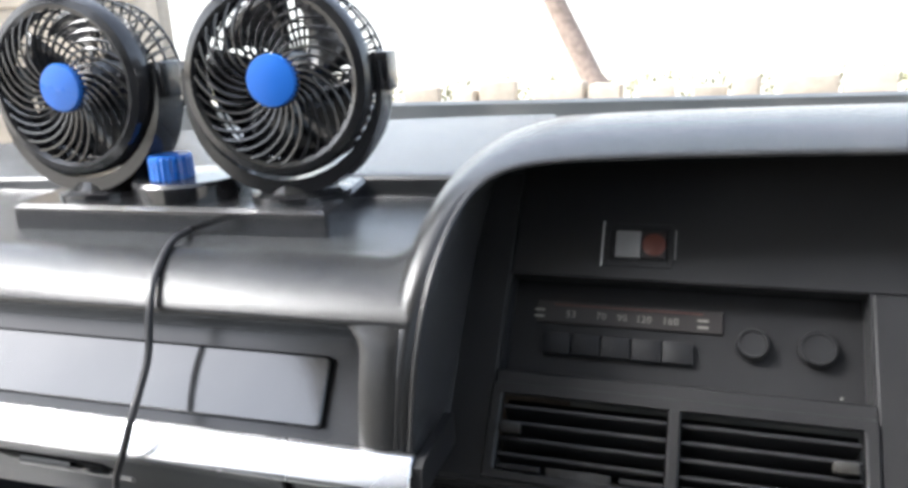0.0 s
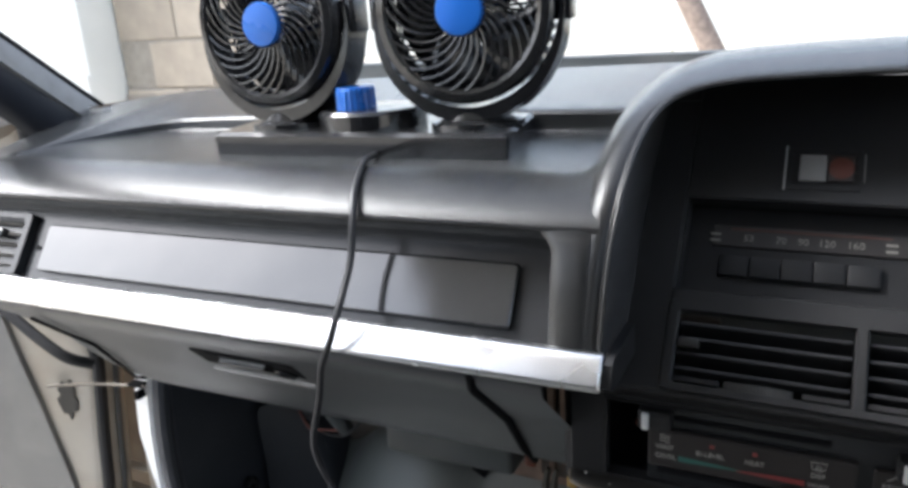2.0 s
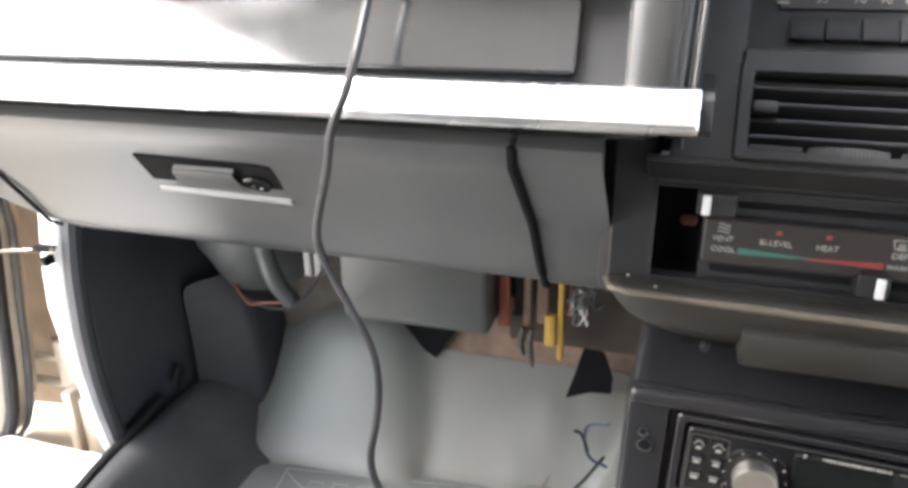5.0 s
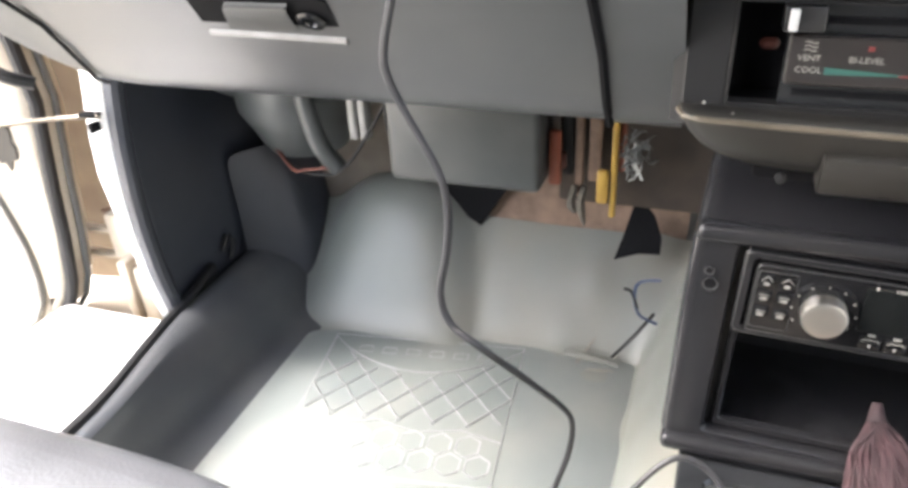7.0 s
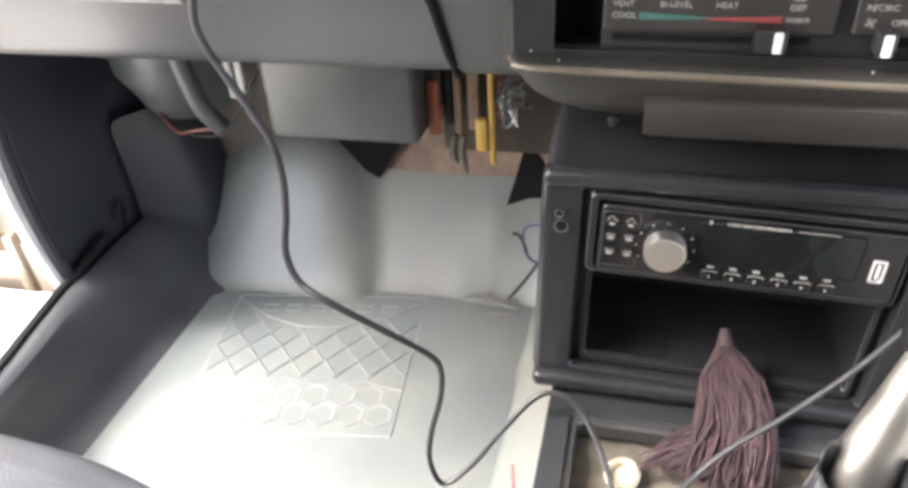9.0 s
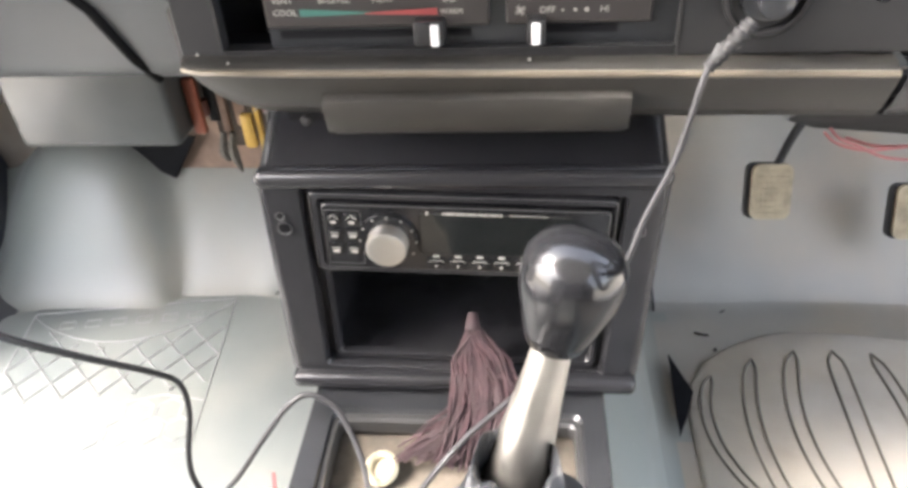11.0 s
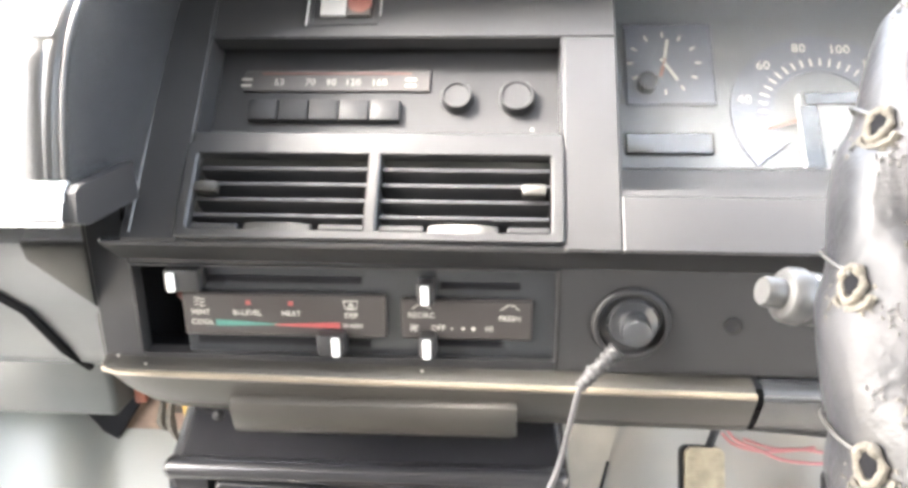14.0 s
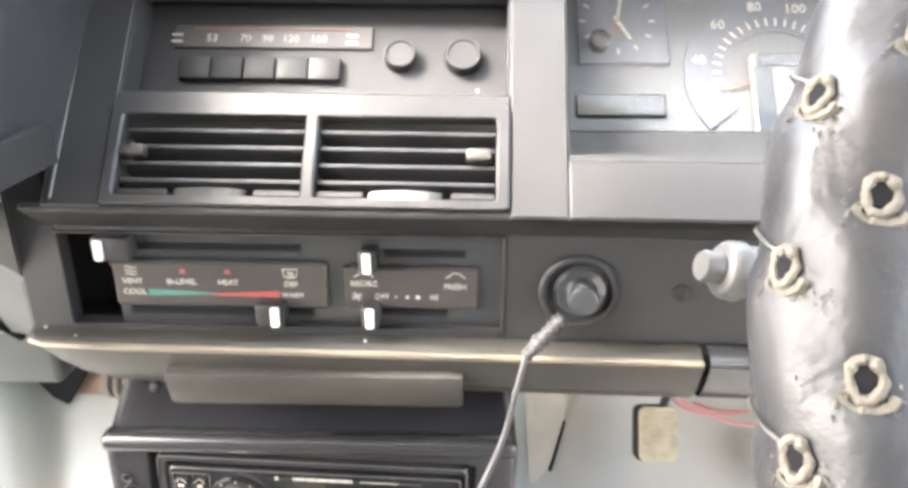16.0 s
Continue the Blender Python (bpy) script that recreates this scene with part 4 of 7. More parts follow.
for x, zb in ((0.159, 0.490), (0.150, 0.502)):
    bm = bmesh.new()
    tube(bm, smooth_path([(x, 0.79, 0.53), (x - 0.003, 0.787, 0.512), (x + 0.002, 0.785, zb)], 4), [0.003, 0.0035, 0.004, 0.004, 0.005, 0.005, 0.004, 0.003, 0.001], n=6)
    part("frayed_lead", bm, LACE, heater)
# added plate, only there to darken the felt behind the wiring
bm = bmesh.new()
box(bm, (0.126, 0.830, 0.492), (0.310, 0.840, 0.70), 0.003)
part("darkening_plate", bm, DARKFELT, heater, "dark added sheet behind the wiring")
rng = random.Random(4)
bm = bmesh.new()
for i in range(34):
    p = Vector((0.203, 0.785, 0.573)) + Vector((rng.uniform(-0.008, 0.008), 0, rng.uniform(-0.012, 0.010)))
    pts = [p]
    for s in range(4):
        p = p + Vector((rng.uniform(-0.006, 0.007), rng.uniform(-0.008, 0.008), rng.uniform(-0.011, 0.007)))
        pts.append(p)
    tube(bm, pts, [0.0006, 0.0014, 0.0009, 0.0013, 0.0004], n=4, flat=0.35)
part("film_scrap", bm, FILM, heater, "crumpled silver plastic film")["kind"] = "stuff"

# brown felt and torn lining above the floor
bm = bmesh.new()
rows = []
for i in range(17):
    x = -0.045 + 0.30 * i / 16
    rows.append([(x, 0.952 + 0.004 * math.sin(1.7 * i), 0.372 + 0.003 * math.sin(2.3 * i)), (x, 0.972, 0.42 + 0.004 * noise.noise((x * 30, 0, 0))), (x, 0.995, 0.48), (x, 1.01, 0.60)])
loft(bm, rows)
sub(solo("felt_underlay", bm, RUST, "brown dirty felt showing above the torn floor lining", "felt", kind="structure"), 1)
# black patch stands for the shade under the lifted lining
bm = bmesh.new()
prism(bm, [(-0.052, 0.058), (0.045, 0.052), (0.012, 0.0), (-0.012, 0.012)], axes((-0.010, 0.948, 0.383), (1, 0, 0), (0, 0.25, 0.97)), 0.004)
solo("lining_gap_shade", bm, DARK, "black patch for the shade where the floor lining lifts from the felt", "gap", kind="structure")
bm = bmesh.new()
prism(bm, [(0.000, -0.020), (0.008, 0.012), (0.016, 0.050), (0.024, 0.052), (0.040, 0.034), (0.050, 0.010), (0.050, -0.008), (0.026, -0.010)], axes((0.179, 0.900, 0.409), (1, 0, 0), (0, 0.5, 0.85)), 0.003)
solo("lining_tear", bm, DARK, "dark triangular tear in the grey floor lining", "tear", kind="structure")

# padded arch round the centre fascia and the instruments
bm = bmesh.new()
EDGE = [(0.2884, 0.4805, 0.803), (0.2887, 0.4815, 0.809), (0.2890, 0.483, 0.82), (0.2900, 0.489, 0.85), (0.2915, 0.498, 0.875), (0.2930, 0.512, 0.895), (0.2940, 0.533, 0.910), (0.2965, 0.555, 0.923), (0.3030, 0.570, 0.932), (0.314, 0.580, 0.938), (0.335, 0.586, 0.9415), (0.37, 0.589, 0.943), (0.45, 0.592, 0.945), (0.60, 0.594, 0.946),
        (0.75, 0.594, 0.946), (0.88, 0.592, 0.944), (0.94, 0.585, 0.937), (0.975, 0.57, 0.92), (0.99, 0.54, 0.89), (1.0, 0.51, 0.85), (1.005, 0.49, 0.78)]
rows = []
for i, (x, y, z) in enumerate(EDGE):
    a = EDGE[max(0, i - 1)]
    b = EDGE[min(len(EDGE) - 1, i + 1)]
    t = Vector((b[0] - a[0], b[2] - a[2])).normalized()
    ox, oz = -t.y, t.x                                    # outwards
    back_y = 0.534 + (z - 0.777) * 0.797 + 0.004
    top = max(0.0, oz)
    side = 1 - top

    def e(k, dy):
        return (x + ox * k, y + dy, z + oz * k)
    last = (x + ox * 0.03, wind_y(x) * top + (y + 0.10) * side, 0.927 * top + (z + oz * 0.03) * side)
    mid = (x + ox * 0.030, y + 0.05 * side + 0.13 * top, z + oz * 0.018 * side + 0.0135 * top)
    rows.append([(x + ox * 0.004, back_y + 0.02, z + oz * 0.004), (x + ox * 0.005, back_y - 0.004, z + oz * 0.005), (x + ox * 0.002, y + 0.016, z + oz * 0.002), e(0.0, 0.004), e(0.0006, 0.0012), e(0.0018, 0.0005), e(0.0030, 0.0018 - 0.0008 * top), e(0.0042, 0.0045 - 0.0020 * top), e(0.0060 - 0.0008 * top, 0.0012 + 0.0045 * top), e(0.0095 - 0.0025 * top, -0.0002 + 0.0130 * top), e(0.0150 - 0.0050 * top, 0.001 + 0.024 * top), e(0.0185 - 0.0055 * top, 0.005 + 0.037 * top), (x + ox * 0.022, y + 0.012 + 0.06 * top, z + oz * 0.0158), mid, last])
loft(bm, rows)
sub(part("hood", bm, VINYL, dash, "padded black vinyl hood over the instruments"), 2)
# the nose turns down into this pad, which frames the end of the inset panel
bm = bmesh.new()
rows = []
for z in (0.808, 0.818, 0.835, 0.850, 0.861, 0.864, 0.867, 0.870, 0.873, 0.8755, 0.880, 0.8845, 0.889):
    yf = along(z, ((0.803, 0.4805), (0.82, 0.483), (0.85, 0.489), (0.861, 0.4928), (0.866, 0.4946), (0.870, 0.4963), (0.873, 0.4979), (0.8755, 0.5002), (0.880, 0.5022), (0.8845, 0.5066), (0.889, 0.5130)))
    u = max(0.0, min(1.0, (z - 0.8635) / 0.0130))
    xi = 0.2570 - 0.0130 * (1 - (1 - u * u) ** 0.5)          # the rounded upper corner of the recess
    rows.append([(xi, yf + 0.022, z), (xi + 0.0006, yf + 0.007, z), (xi + 0.0028, yf + 0.0018, z), (xi + 0.0075, yf + 0.0002, z), (0.2745, yf - 0.0006, z), (0.2800, yf - 0.0002, z), (0.2815, yf + 0.005, z)])
loft(bm, rows)
sub(part("end_pad", bm, VINYL, dash, "padded vinyl end of the panel recess"), 1)
bm = bmesh.new()
loft(bm, [[(0.262, 0.553, z), (0.252, 0.5545, z), (0.2440, 0.560, z), (0.2435, 0.64, z)] for z in (0.690, 0.72, 0.80)])
part("side_cover", bm, RUBBER, dash)

# ---- upper fascia: sloping plate with openings, built of strips
fas = thing("centre_fascia", (0.4, 0.56, 0.70), "matt black centre fascia with radio, air vents and heater controls", "dashboard panel")
fx0, fx1 = 0.268, 1.01
for lo, hi, z1 in (((0.279, 0.000), (0.309, 0.190), 0.0), ((0.288, 0.190), (0.309, 0.207), 0.0), ((0.309, 0.1210), (0.533, 0.207), 0.0), ((0.505, -0.002), (0.533, 0.1210), 0.0008), ((0.533, -0.002), (fx1, 0.028), 0.0008), ((0.533, 0.185), (fx1, 0.215), 0.0), ((0.309, 0.052), (0.505, 0.062), 0.001)):
    bm = bmesh.new()
    box(bm, (*lo, -0.012), (*hi, z1), 0.001, 1, m=UP)
    part("fascia_plate", bm, FASCIA, fas)
bm = bmesh.new()
box(bm, (fx0, -0.002, -0.030), (fx1, 0.002, -0.001), 0.001, 1, m=UP)
part("lower_edge", bm, FASCIA, fas)
bm = bmesh.new()
tube(bm, [UP @ Vector(p) for p in ((0.2840, 0.004, 0.0005), (0.2840, 0.17, 0.0005))], 0.0009, n=6)
part("edge_line", bm, STALKGREY, fas)

# air vents
vents = thing("air_vents", (0.405, 0.55, 0.778), "pair of black centre air vents with pale slat edges", "air vent")
bm = bmesh.new()
frame_plate(bm, rounded(0.308, 0.0015, 0.505, 0.0545, 0.002, 2), rounded(0.3145, 0.006, 0.4985, 0.0485, 0.002, 2), at(UP, 0, 0, -0.004), 0.0065, 0.001)
part("vent_frame", bm, FASCIA, vents)
bm = bmesh.new()
box(bm, (0.405, 0.005, -0.014), (0.4115, 0.050, 0.0025), 0.001, 1, m=UP)
part("vent_divider", bm, FASCIA, vents)
# black sheet stands for the shade behind the slats
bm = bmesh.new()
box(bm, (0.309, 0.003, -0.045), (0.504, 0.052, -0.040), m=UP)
part("vent_shade_sheet", bm, DARK, vents)
for x0, x1, kx in ((0.315, 0.4045, 0.321), (0.412, 0.498, 0.490)):
    for i in range(4):
        s = 0.0155 + 0.0088 * i
        bm = bmesh.new()
        box(bm, (x0, -0.0011, -0.018), (x1, 0.0011, 0.0), 0.0006, 1, m=at(UP, 0, s, -0.002) @ Matrix.Rotation(radians(-14), 4, "X"))
        part("slat", bm, FASCIA, vents)
    bm = bmesh.new()
    box(bm, (kx - 0.006, 0.0265, -0.004), (kx + 0.006, 0.0325, 0.003), 0.0015, 2, m=UP)
    part("vent_knob", bm, LIPGREY, vents, "small ribbed vent knob")
    xm = (x0 + x1) / 2
    bm = bmesh.new()
    box(bm, (x0, 0.0072, -0.010), (xm - 0.020, 0.0105, -0.001), 0.0006, 1, m=UP)
    part("lower_bar", bm, FASCIA, vents)
    bm = bmesh.new()
    box(bm, (xm + 0.022, 0.0072, -0.010), (x1, 0.0105, -0.001), 0.0006, 1, m=UP)
    part("lower_bar", bm, FASCIA, vents)
    bm = bmesh.new()
    rows = []
    for k in range(41):
        u = -1 + 2 * k / 40
        hgt = 0.0042 * max(0.0, 1 - u * u) ** 0.5 + (0.0003 if k % 2 else 0)
        rows.append([UP @ Vector((xm + 0.018 * u, 0.0085 + c * 0.0026, -0.004 + hgt * w)) for c, w in ((-1, 0.0), (-0.9, 1), (0.9, 1), (1, 0.0))])
    loft(bm, rows)
    part("thumb_wheel", bm, LIPGREY, vents, "ribbed thumb wheel")

# old push button radio, set back from the fascia
RAD = at(UP, 0, 0, -0.018)
radio = thing("old_radio", (0.405, 0.585, 0.83), "old black push button radio with a printed dial", "radio")
bm = bmesh.new()
box(bm, (0.305, 0.060, -0.012), (0.510, 0.135, 0.0), 0.001, 1, m=RAD)
part("radio_face", bm, MATTBLACK, radio)
for wall_x in (0.309, 0.5045):
    bm = bmesh.new()
    box(bm, (wall_x - 0.001, 0.061, 0.0), (wall_x + 0.001, 0.1235, 0.0175), m=RAD)
    part("recess_wall", bm, FASCIA, radio)
bm = bmesh.new()
box(bm, (0.325, 0.0970, 0.0), (0.432, 0.1105, 0.0015), 0.0005, 1, m=RAD)
dial = part("dial_glass", bm, LABEL, radio, "dark brown dial window")
bm = bmesh.new()
box(bm, (0.335, 0.1080, 0.0015), (0.421, 0.1088, 0.0019), m=RAD)
part("dial_scale", bm, DULLRED, dial, "faded red scale line")
for txt, x in (("53", 0.3455), ("70", 0.3635), ("90", 0.3755), ("120", 0.388), ("160", 0.4030)):
    part("numeral", letters(txt, 0.0062, at(RAD, x, 0.1026, 0.0016)), DULLINK, dial)
for x in (0.3265, 0.4210):
    for yy in (0.1005, 0.1045):
        bm = bmesh.new()
        box(bm, (x - 0.003, yy - 0.0007, 0.0016), (x + 0.003, yy + 0.0007, 0.0019), m=RAD)
        part("small_print", bm, DULLINK, dial)
for i in range(5):
    bm = bmesh.new()
    box(bm, (0.3305 + 0.0173 * i, 0.0775, 0.0), (0.3470 + 0.0173 * i, 0.0905, 0.004), 0.0008, 2, m=RAD)
    part("push_button", bm, MATTBLACK, radio, "square black push button")
for x, v, k in ((0.4475, 0.0925, 0.78), (0.4805, 0.0925, 0.88)):
    bm = bmesh.new()
    lathe(bm, [(0.0112 * k, 0.0), (0.0110 * k, 0.0050), (0.0102 * k, 0.0062), (0.0090 * k, 0.0062), (0.0085 * k, 0.0054)], at(RAD, x, v, 0), 28)
    part("radio_knob", bm, MATTBLACK, radio, "round black radio knob")
bm = bmesh.new()
lathe(bm, [(0.0007, 0.0), (0.0007, 0.001)], at(UP, 0.4885, 0.0635, 0.0008), 8)
part("paint_speck", bm, INK, radio)

# hazard switch
hz = thing("hazard_switch", (0.383, 0.615, 0.88), "dark switch with a white square and a red lens", "switch")
bm = bmesh.new()
frame_plate(bm, rounded(0.362, 0.1290, 0.403, 0.1560, 0.002, 2), rounded(0.366, 0.132, 0.400, 0.153, 0.0015, 2), UP, 0.0008, 0.0003)
part("switch_frame", bm, FASCIA, hz)
bm = bmesh.new()
box(bm, (0.370, 0.134, 0.0), (0.3845, 0.151, 0.003), 0.001, 2, m=UP)
part("white_half", bm, DULLGREY, hz, "pale square of the switch")
bm = bmesh.new()
box(bm, (0.385, 0.134, 0.0), (0.3985, 0.151, 0.0025), 0.001, 2, m=UP)
part("dark_half", bm, LABEL, hz, "dark brown half of the switch")
bm = bmesh.new()
lathe(bm, [(0.0068, 0.0), (0.0068, 0.0027), (0.0060, 0.0032), (0.0001, 0.0033)], at(UP, 0.3920, 0.1425, 0), 24, caps=False)
part("red_lens", bm, DULLRED, hz, "dull red round lens of the switch")
bm = bmesh.new()
tube(bm, [UP @ Vector(p) for p in ((0.3625, 0.1285, 0.001), (0.3625, 0.157, 0.001))], 0.0006, n=6)
part("bright_edge", bm, SILVERPAINT, hz)
bm = bmesh.new()
tube(bm, [UP @ Vector(p) for p in ((0.4040, 0.1345, 0.001), (0.4040, 0.1525, 0.001))], 0.0004, n=6)
part("bright_edge", bm, DULLGREY, hz)

# instrument cluster, set back in its opening
CL = at(UP0, 0, 0.001, -0.045)
clu = thing("instrument_cluster", (0.74, 0.60, 0.80), "grey instrument cluster with clock and speedometer behind clear plastic", "instrument cluster")
bm = bmesh.new()
box(bm, (0.530, 0.010, -0.01), (0.99, 0.20, 0.0), m=CL)
part("cluster_face", bm, DIALFACE, clu)
for lo, hi in (((0.531, 0.02, 0.0), (0.534, 0.19, 0.044)), ((0.534, 0.024, 0.0), (0.99, 0.028, 0.044)), ((0.534, 0.185, 0.0), (0.99, 0.189, 0.044)), ((0.988, 0.028, 0.0), (0.991, 0.185, 0.044))):
    bm = bmesh.new()
    box(bm, lo, hi, m=CL)
    part("recess_wall", bm, FASCIA, clu)
bm = bmesh.new()
box(bm, (0.534, 0.0285, 0.0), (0.988, 0.0575, 0.010), 0.002, 1, m=CL)
part("lower_bezel", bm, FASCIA, clu)
# the cover's pale film lifts the blacks as glare would
bm = bmesh.new()
box(bm, (0.5345, 0.0580, 0.0270), (0.9875, 0.1845, 0.0285), m=CL)
part("clear_cover", bm, HAZEDCLEAR, clu, "hazed clear plastic cover over the dials")
# clock
bm = bmesh.new()
box(bm, (0.545, 0.101, 0.0), (0.597, 0.157, 0.002), 0.001, 1, m=CL)
clock = part("clock_face", bm, DIALDARK, clu, "square dark clock face")
for k in range(12):
    bm = bmesh.new()
    box(bm, (-0.0006, 0.018, 0), (0.0006, 0.0215, 0.0004), m=at(CL, 0.568, 0.129, 0.002) @ Matrix.Rotation(radians(30 * k), 4, "Z"))
    part("hour_mark", bm, DULLINK, clock)
for a, ln, mm in ((10, 0.016, DULLINK), (150, 0.014, DULLINK), (195, 0.010, DULLRED)):
    bm = bmesh.new()
    box(bm, (-0.0009, -0.003, 0), (0.0009, ln, 0.0006), m=at(CL, 0.568, 0.129, 0.0026) @ Matrix.Rotation(radians(-a), 4, "Z"))
    part("hand_pointer", bm, mm, clock)
bm = bmesh.new()
lathe(bm, [(0.006, 0), (0.006, 0.006), (0.004, 0.007)], at(CL, 0.557, 0.114, 0.002), 16)
part("set_button", bm, GLOSS, clock)
bm = bmesh.new()
box(bm, (0.543, 0.069, 0.0), (0.593, 0.083, 0.0015), 0.001, 1, m=CL)
part("warning_window", bm, DISPLAY, clu, "dark warning lamp strip")
# speedometer
SC = at(CL, 0.656, 0.095, 0.0)
bm = bmesh.new()
prism(bm, [(0.052 * math.cos(radians(a)), 0.052 * math.sin(radians(a))) for a in range(-35, 225, 5)] + [(0.028 * math.cos(radians(a)), 0.028 * math.sin(radians(a))) for a in range(220, -40, -5)], SC, 0.0012)
spd = part("speed_band", bm, DIALDARK, clu, "dark curved speedometer band")
for txt, a in (("0", 214), ("20", 196), ("40", 168), ("60", 134), ("80", 102), ("100", 72), ("120", 46)):
    part("numeral", letters(txt, 0.0085, at(SC, 0.0445 * math.cos(radians(a)), 0.0445 * math.sin(radians(a)), 0.0014)), DULLINK, spd)
for a in range(-30, 220, 9):
    bm = bmesh.new()
    box(bm, (0.0315, -0.0005, 0.0012), (0.0365, 0.0005, 0.0016), m=SC @ Matrix.Rotation(radians(a), 4, "Z"))
    part("speed_mark", bm, DULLINK, spd)
bm = bmesh.new()
box(bm, (0.0, -0.0008, 0.002), (0.034, 0.0008, 0.003), m=SC @ Matrix.Rotation(radians(197), 4, "Z"))
part("needle", bm, DULLRED, spd, "dull red needle")
bm = bmesh.new()
box(bm, (-0.016, -0.040, 0.0), (0.030, 0.012, 0.006), 0.002, 1, m=SC)
part("centre_block", bm, DIALFACE, clu)
bm = bmesh.new()
box(bm, (-0.012, 0.003, 0.006), (0.026, 0.010, 0.0072), m=SC)
part("counter_window", bm, DISPLAY, clu)
bm = bmesh.new()
box(bm, (-0.0155, -0.039, 0.006), (-0.006, 0.002, 0.0070), m=SC)
part("counter_side", bm, DISPLAY, clu, "dark side strip of the counter block")
for k in range(6):                                        # the row of counter drums under the block
    bm = bmesh.new()
    box(bm, (-0.001 + 0.0052 * k, -0.035, 0.006), (0.0026 + 0.0052 * k, -0.0265, 0.0072), m=SC)
    part("counter_drum", bm, DISPLAY, clu)

# ---- heater control panel
heat = thing("climate_control_unit", (0.45, 0.555, 0.70), "dark heater control unit with pale tipped sliders", "heater control")
for lo, hi in (((0.250, 0.698), (0.2725, 0.790)), ((0.2725, 0.757), (0.503, 0.772)), ((0.2725, 0.698), (0.503, 0.7035)), ((0.503, 0.698), (0.72, 0.772))):
    bm = bmesh.new()
    box(bm, (*lo, -0.012), (*hi, 0.0), 0.001, 1, m=SL)
    part("panel", bm, FASCIA, heat)
# black boxes stand for the shade inside the open slot
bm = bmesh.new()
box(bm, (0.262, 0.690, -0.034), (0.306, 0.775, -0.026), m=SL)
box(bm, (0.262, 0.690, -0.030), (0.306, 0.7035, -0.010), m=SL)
part("open_slot_shade", bm, DARK, heat, "black back for the shade in the gap beside the legend plate")
bm = bmesh.new()
box(bm, (0.286, 0.727, -0.025), (0.296, 0.733, -0.020), 0.002, 1, m=SL)
part("lever_inside", bm, DULLRED, heat, "red lever seen inside the gap")
bm = bmesh.new()
box(bm, (0.298, 0.7035, -0.008), (0.503, 0.757, -0.005), m=SL)
part("slot_plate", bm, PLASTIC, heat)
bm = bmesh.new()
frame_plate(bm, [(0.2722, 0.7032), (0.5032, 0.7032), (0.5032, 0.7575), (0.2722, 0.7575)], [(0.2735, 0.7045), (0.502, 0.7045), (0.502, 0.7562), (0.2735, 0.7562)], SL, 0.0012, 0.0004)
part("panel_rim", bm, FASCIA, heat)
bm = bmesh.new()
box(bm, (0.299, 0.7155, -0.005), (0.4115, 0.7405, 0.0), 0.001, 1, m=SL @ Matrix.Translation((0, 0, 0)))
leg = part("legend_plate", bm, LABEL, heat, "dark brown printed legend plate")
bm = bmesh.new()
box(bm, (0.4195, 0.7155, -0.005), (0.490, 0.7385, -0.001), 0.001, 1, m=SL)
leg2 = part("legend_plate", bm, LABEL, heat)
for x0, x1, z in ((0.312, 0.398, 0.7475), (0.441, 0.483, 0.7455), (0.304, 0.402, 0.7105), (0.436, 0.474, 0.7115)):
    bm = bmesh.new()
    box(bm, (x0, z - 0.0018, -0.0052), (x1, z + 0.0018, -0.0042), m=SL)
    part("slot", bm, DARK, heat)
for txt, x, z, s in (("VENT", 0.309, 0.7295, 0.0043), ("BI-LEVEL", 0.335, 0.7295, 0.0043), ("HEAT", 0.3595, 0.7295, 0.0043), ("DEF", 0.3925, 0.729, 0.0043), ("COOL", 0.3095, 0.7235, 0.0044)):
    part("legend", letters(txt, s, at(SL, x, z, 0.0003)), INK, leg)
part("legend", letters("WARM", 0.0036, at(SL, 0.393, 0.7228, 0.0003)), INK, leg)
for txt, x, z, s in (("RECIRC", 0.4305, 0.7295, 0.0043), ("FRESH", 0.478, 0.7285, 0.0043), ("OFF", 0.4395, 0.7222, 0.0045), ("HI", 0.467, 0.7222, 0.0045)):
    part("legend", letters(txt, s, at(SL, x, z, -0.0008)), INK, leg2)
for k, x in enumerate((0.447, 0.453, 0.4585)):
    bm = bmesh.new()
    lathe(bm, [(0.0006 + 0.0003 * k, 0), (0.0006 + 0.0003 * k, 0.0003)], at(SL, x, 0.7222, -0.0009), 10)
    part("dot_mark", bm, INK, leg2)
bm = bmesh.new()
prism(bm, [(0.317, 0.7215), (0.353, 0.7226), (0.353, 0.7232), (0.317, 0.7252)], SL, 0.0003)
part("cool_bar", bm, TEAL, leg, "teal cool wedge")
bm = bmesh.new()
prism(bm, [(0.350, 0.7222), (0.386, 0.7212), (0.386, 0.7248), (0.350, 0.7230)], SL, 0.00032)
part("warm_bar", bm, RED, leg, "red warm wedge")


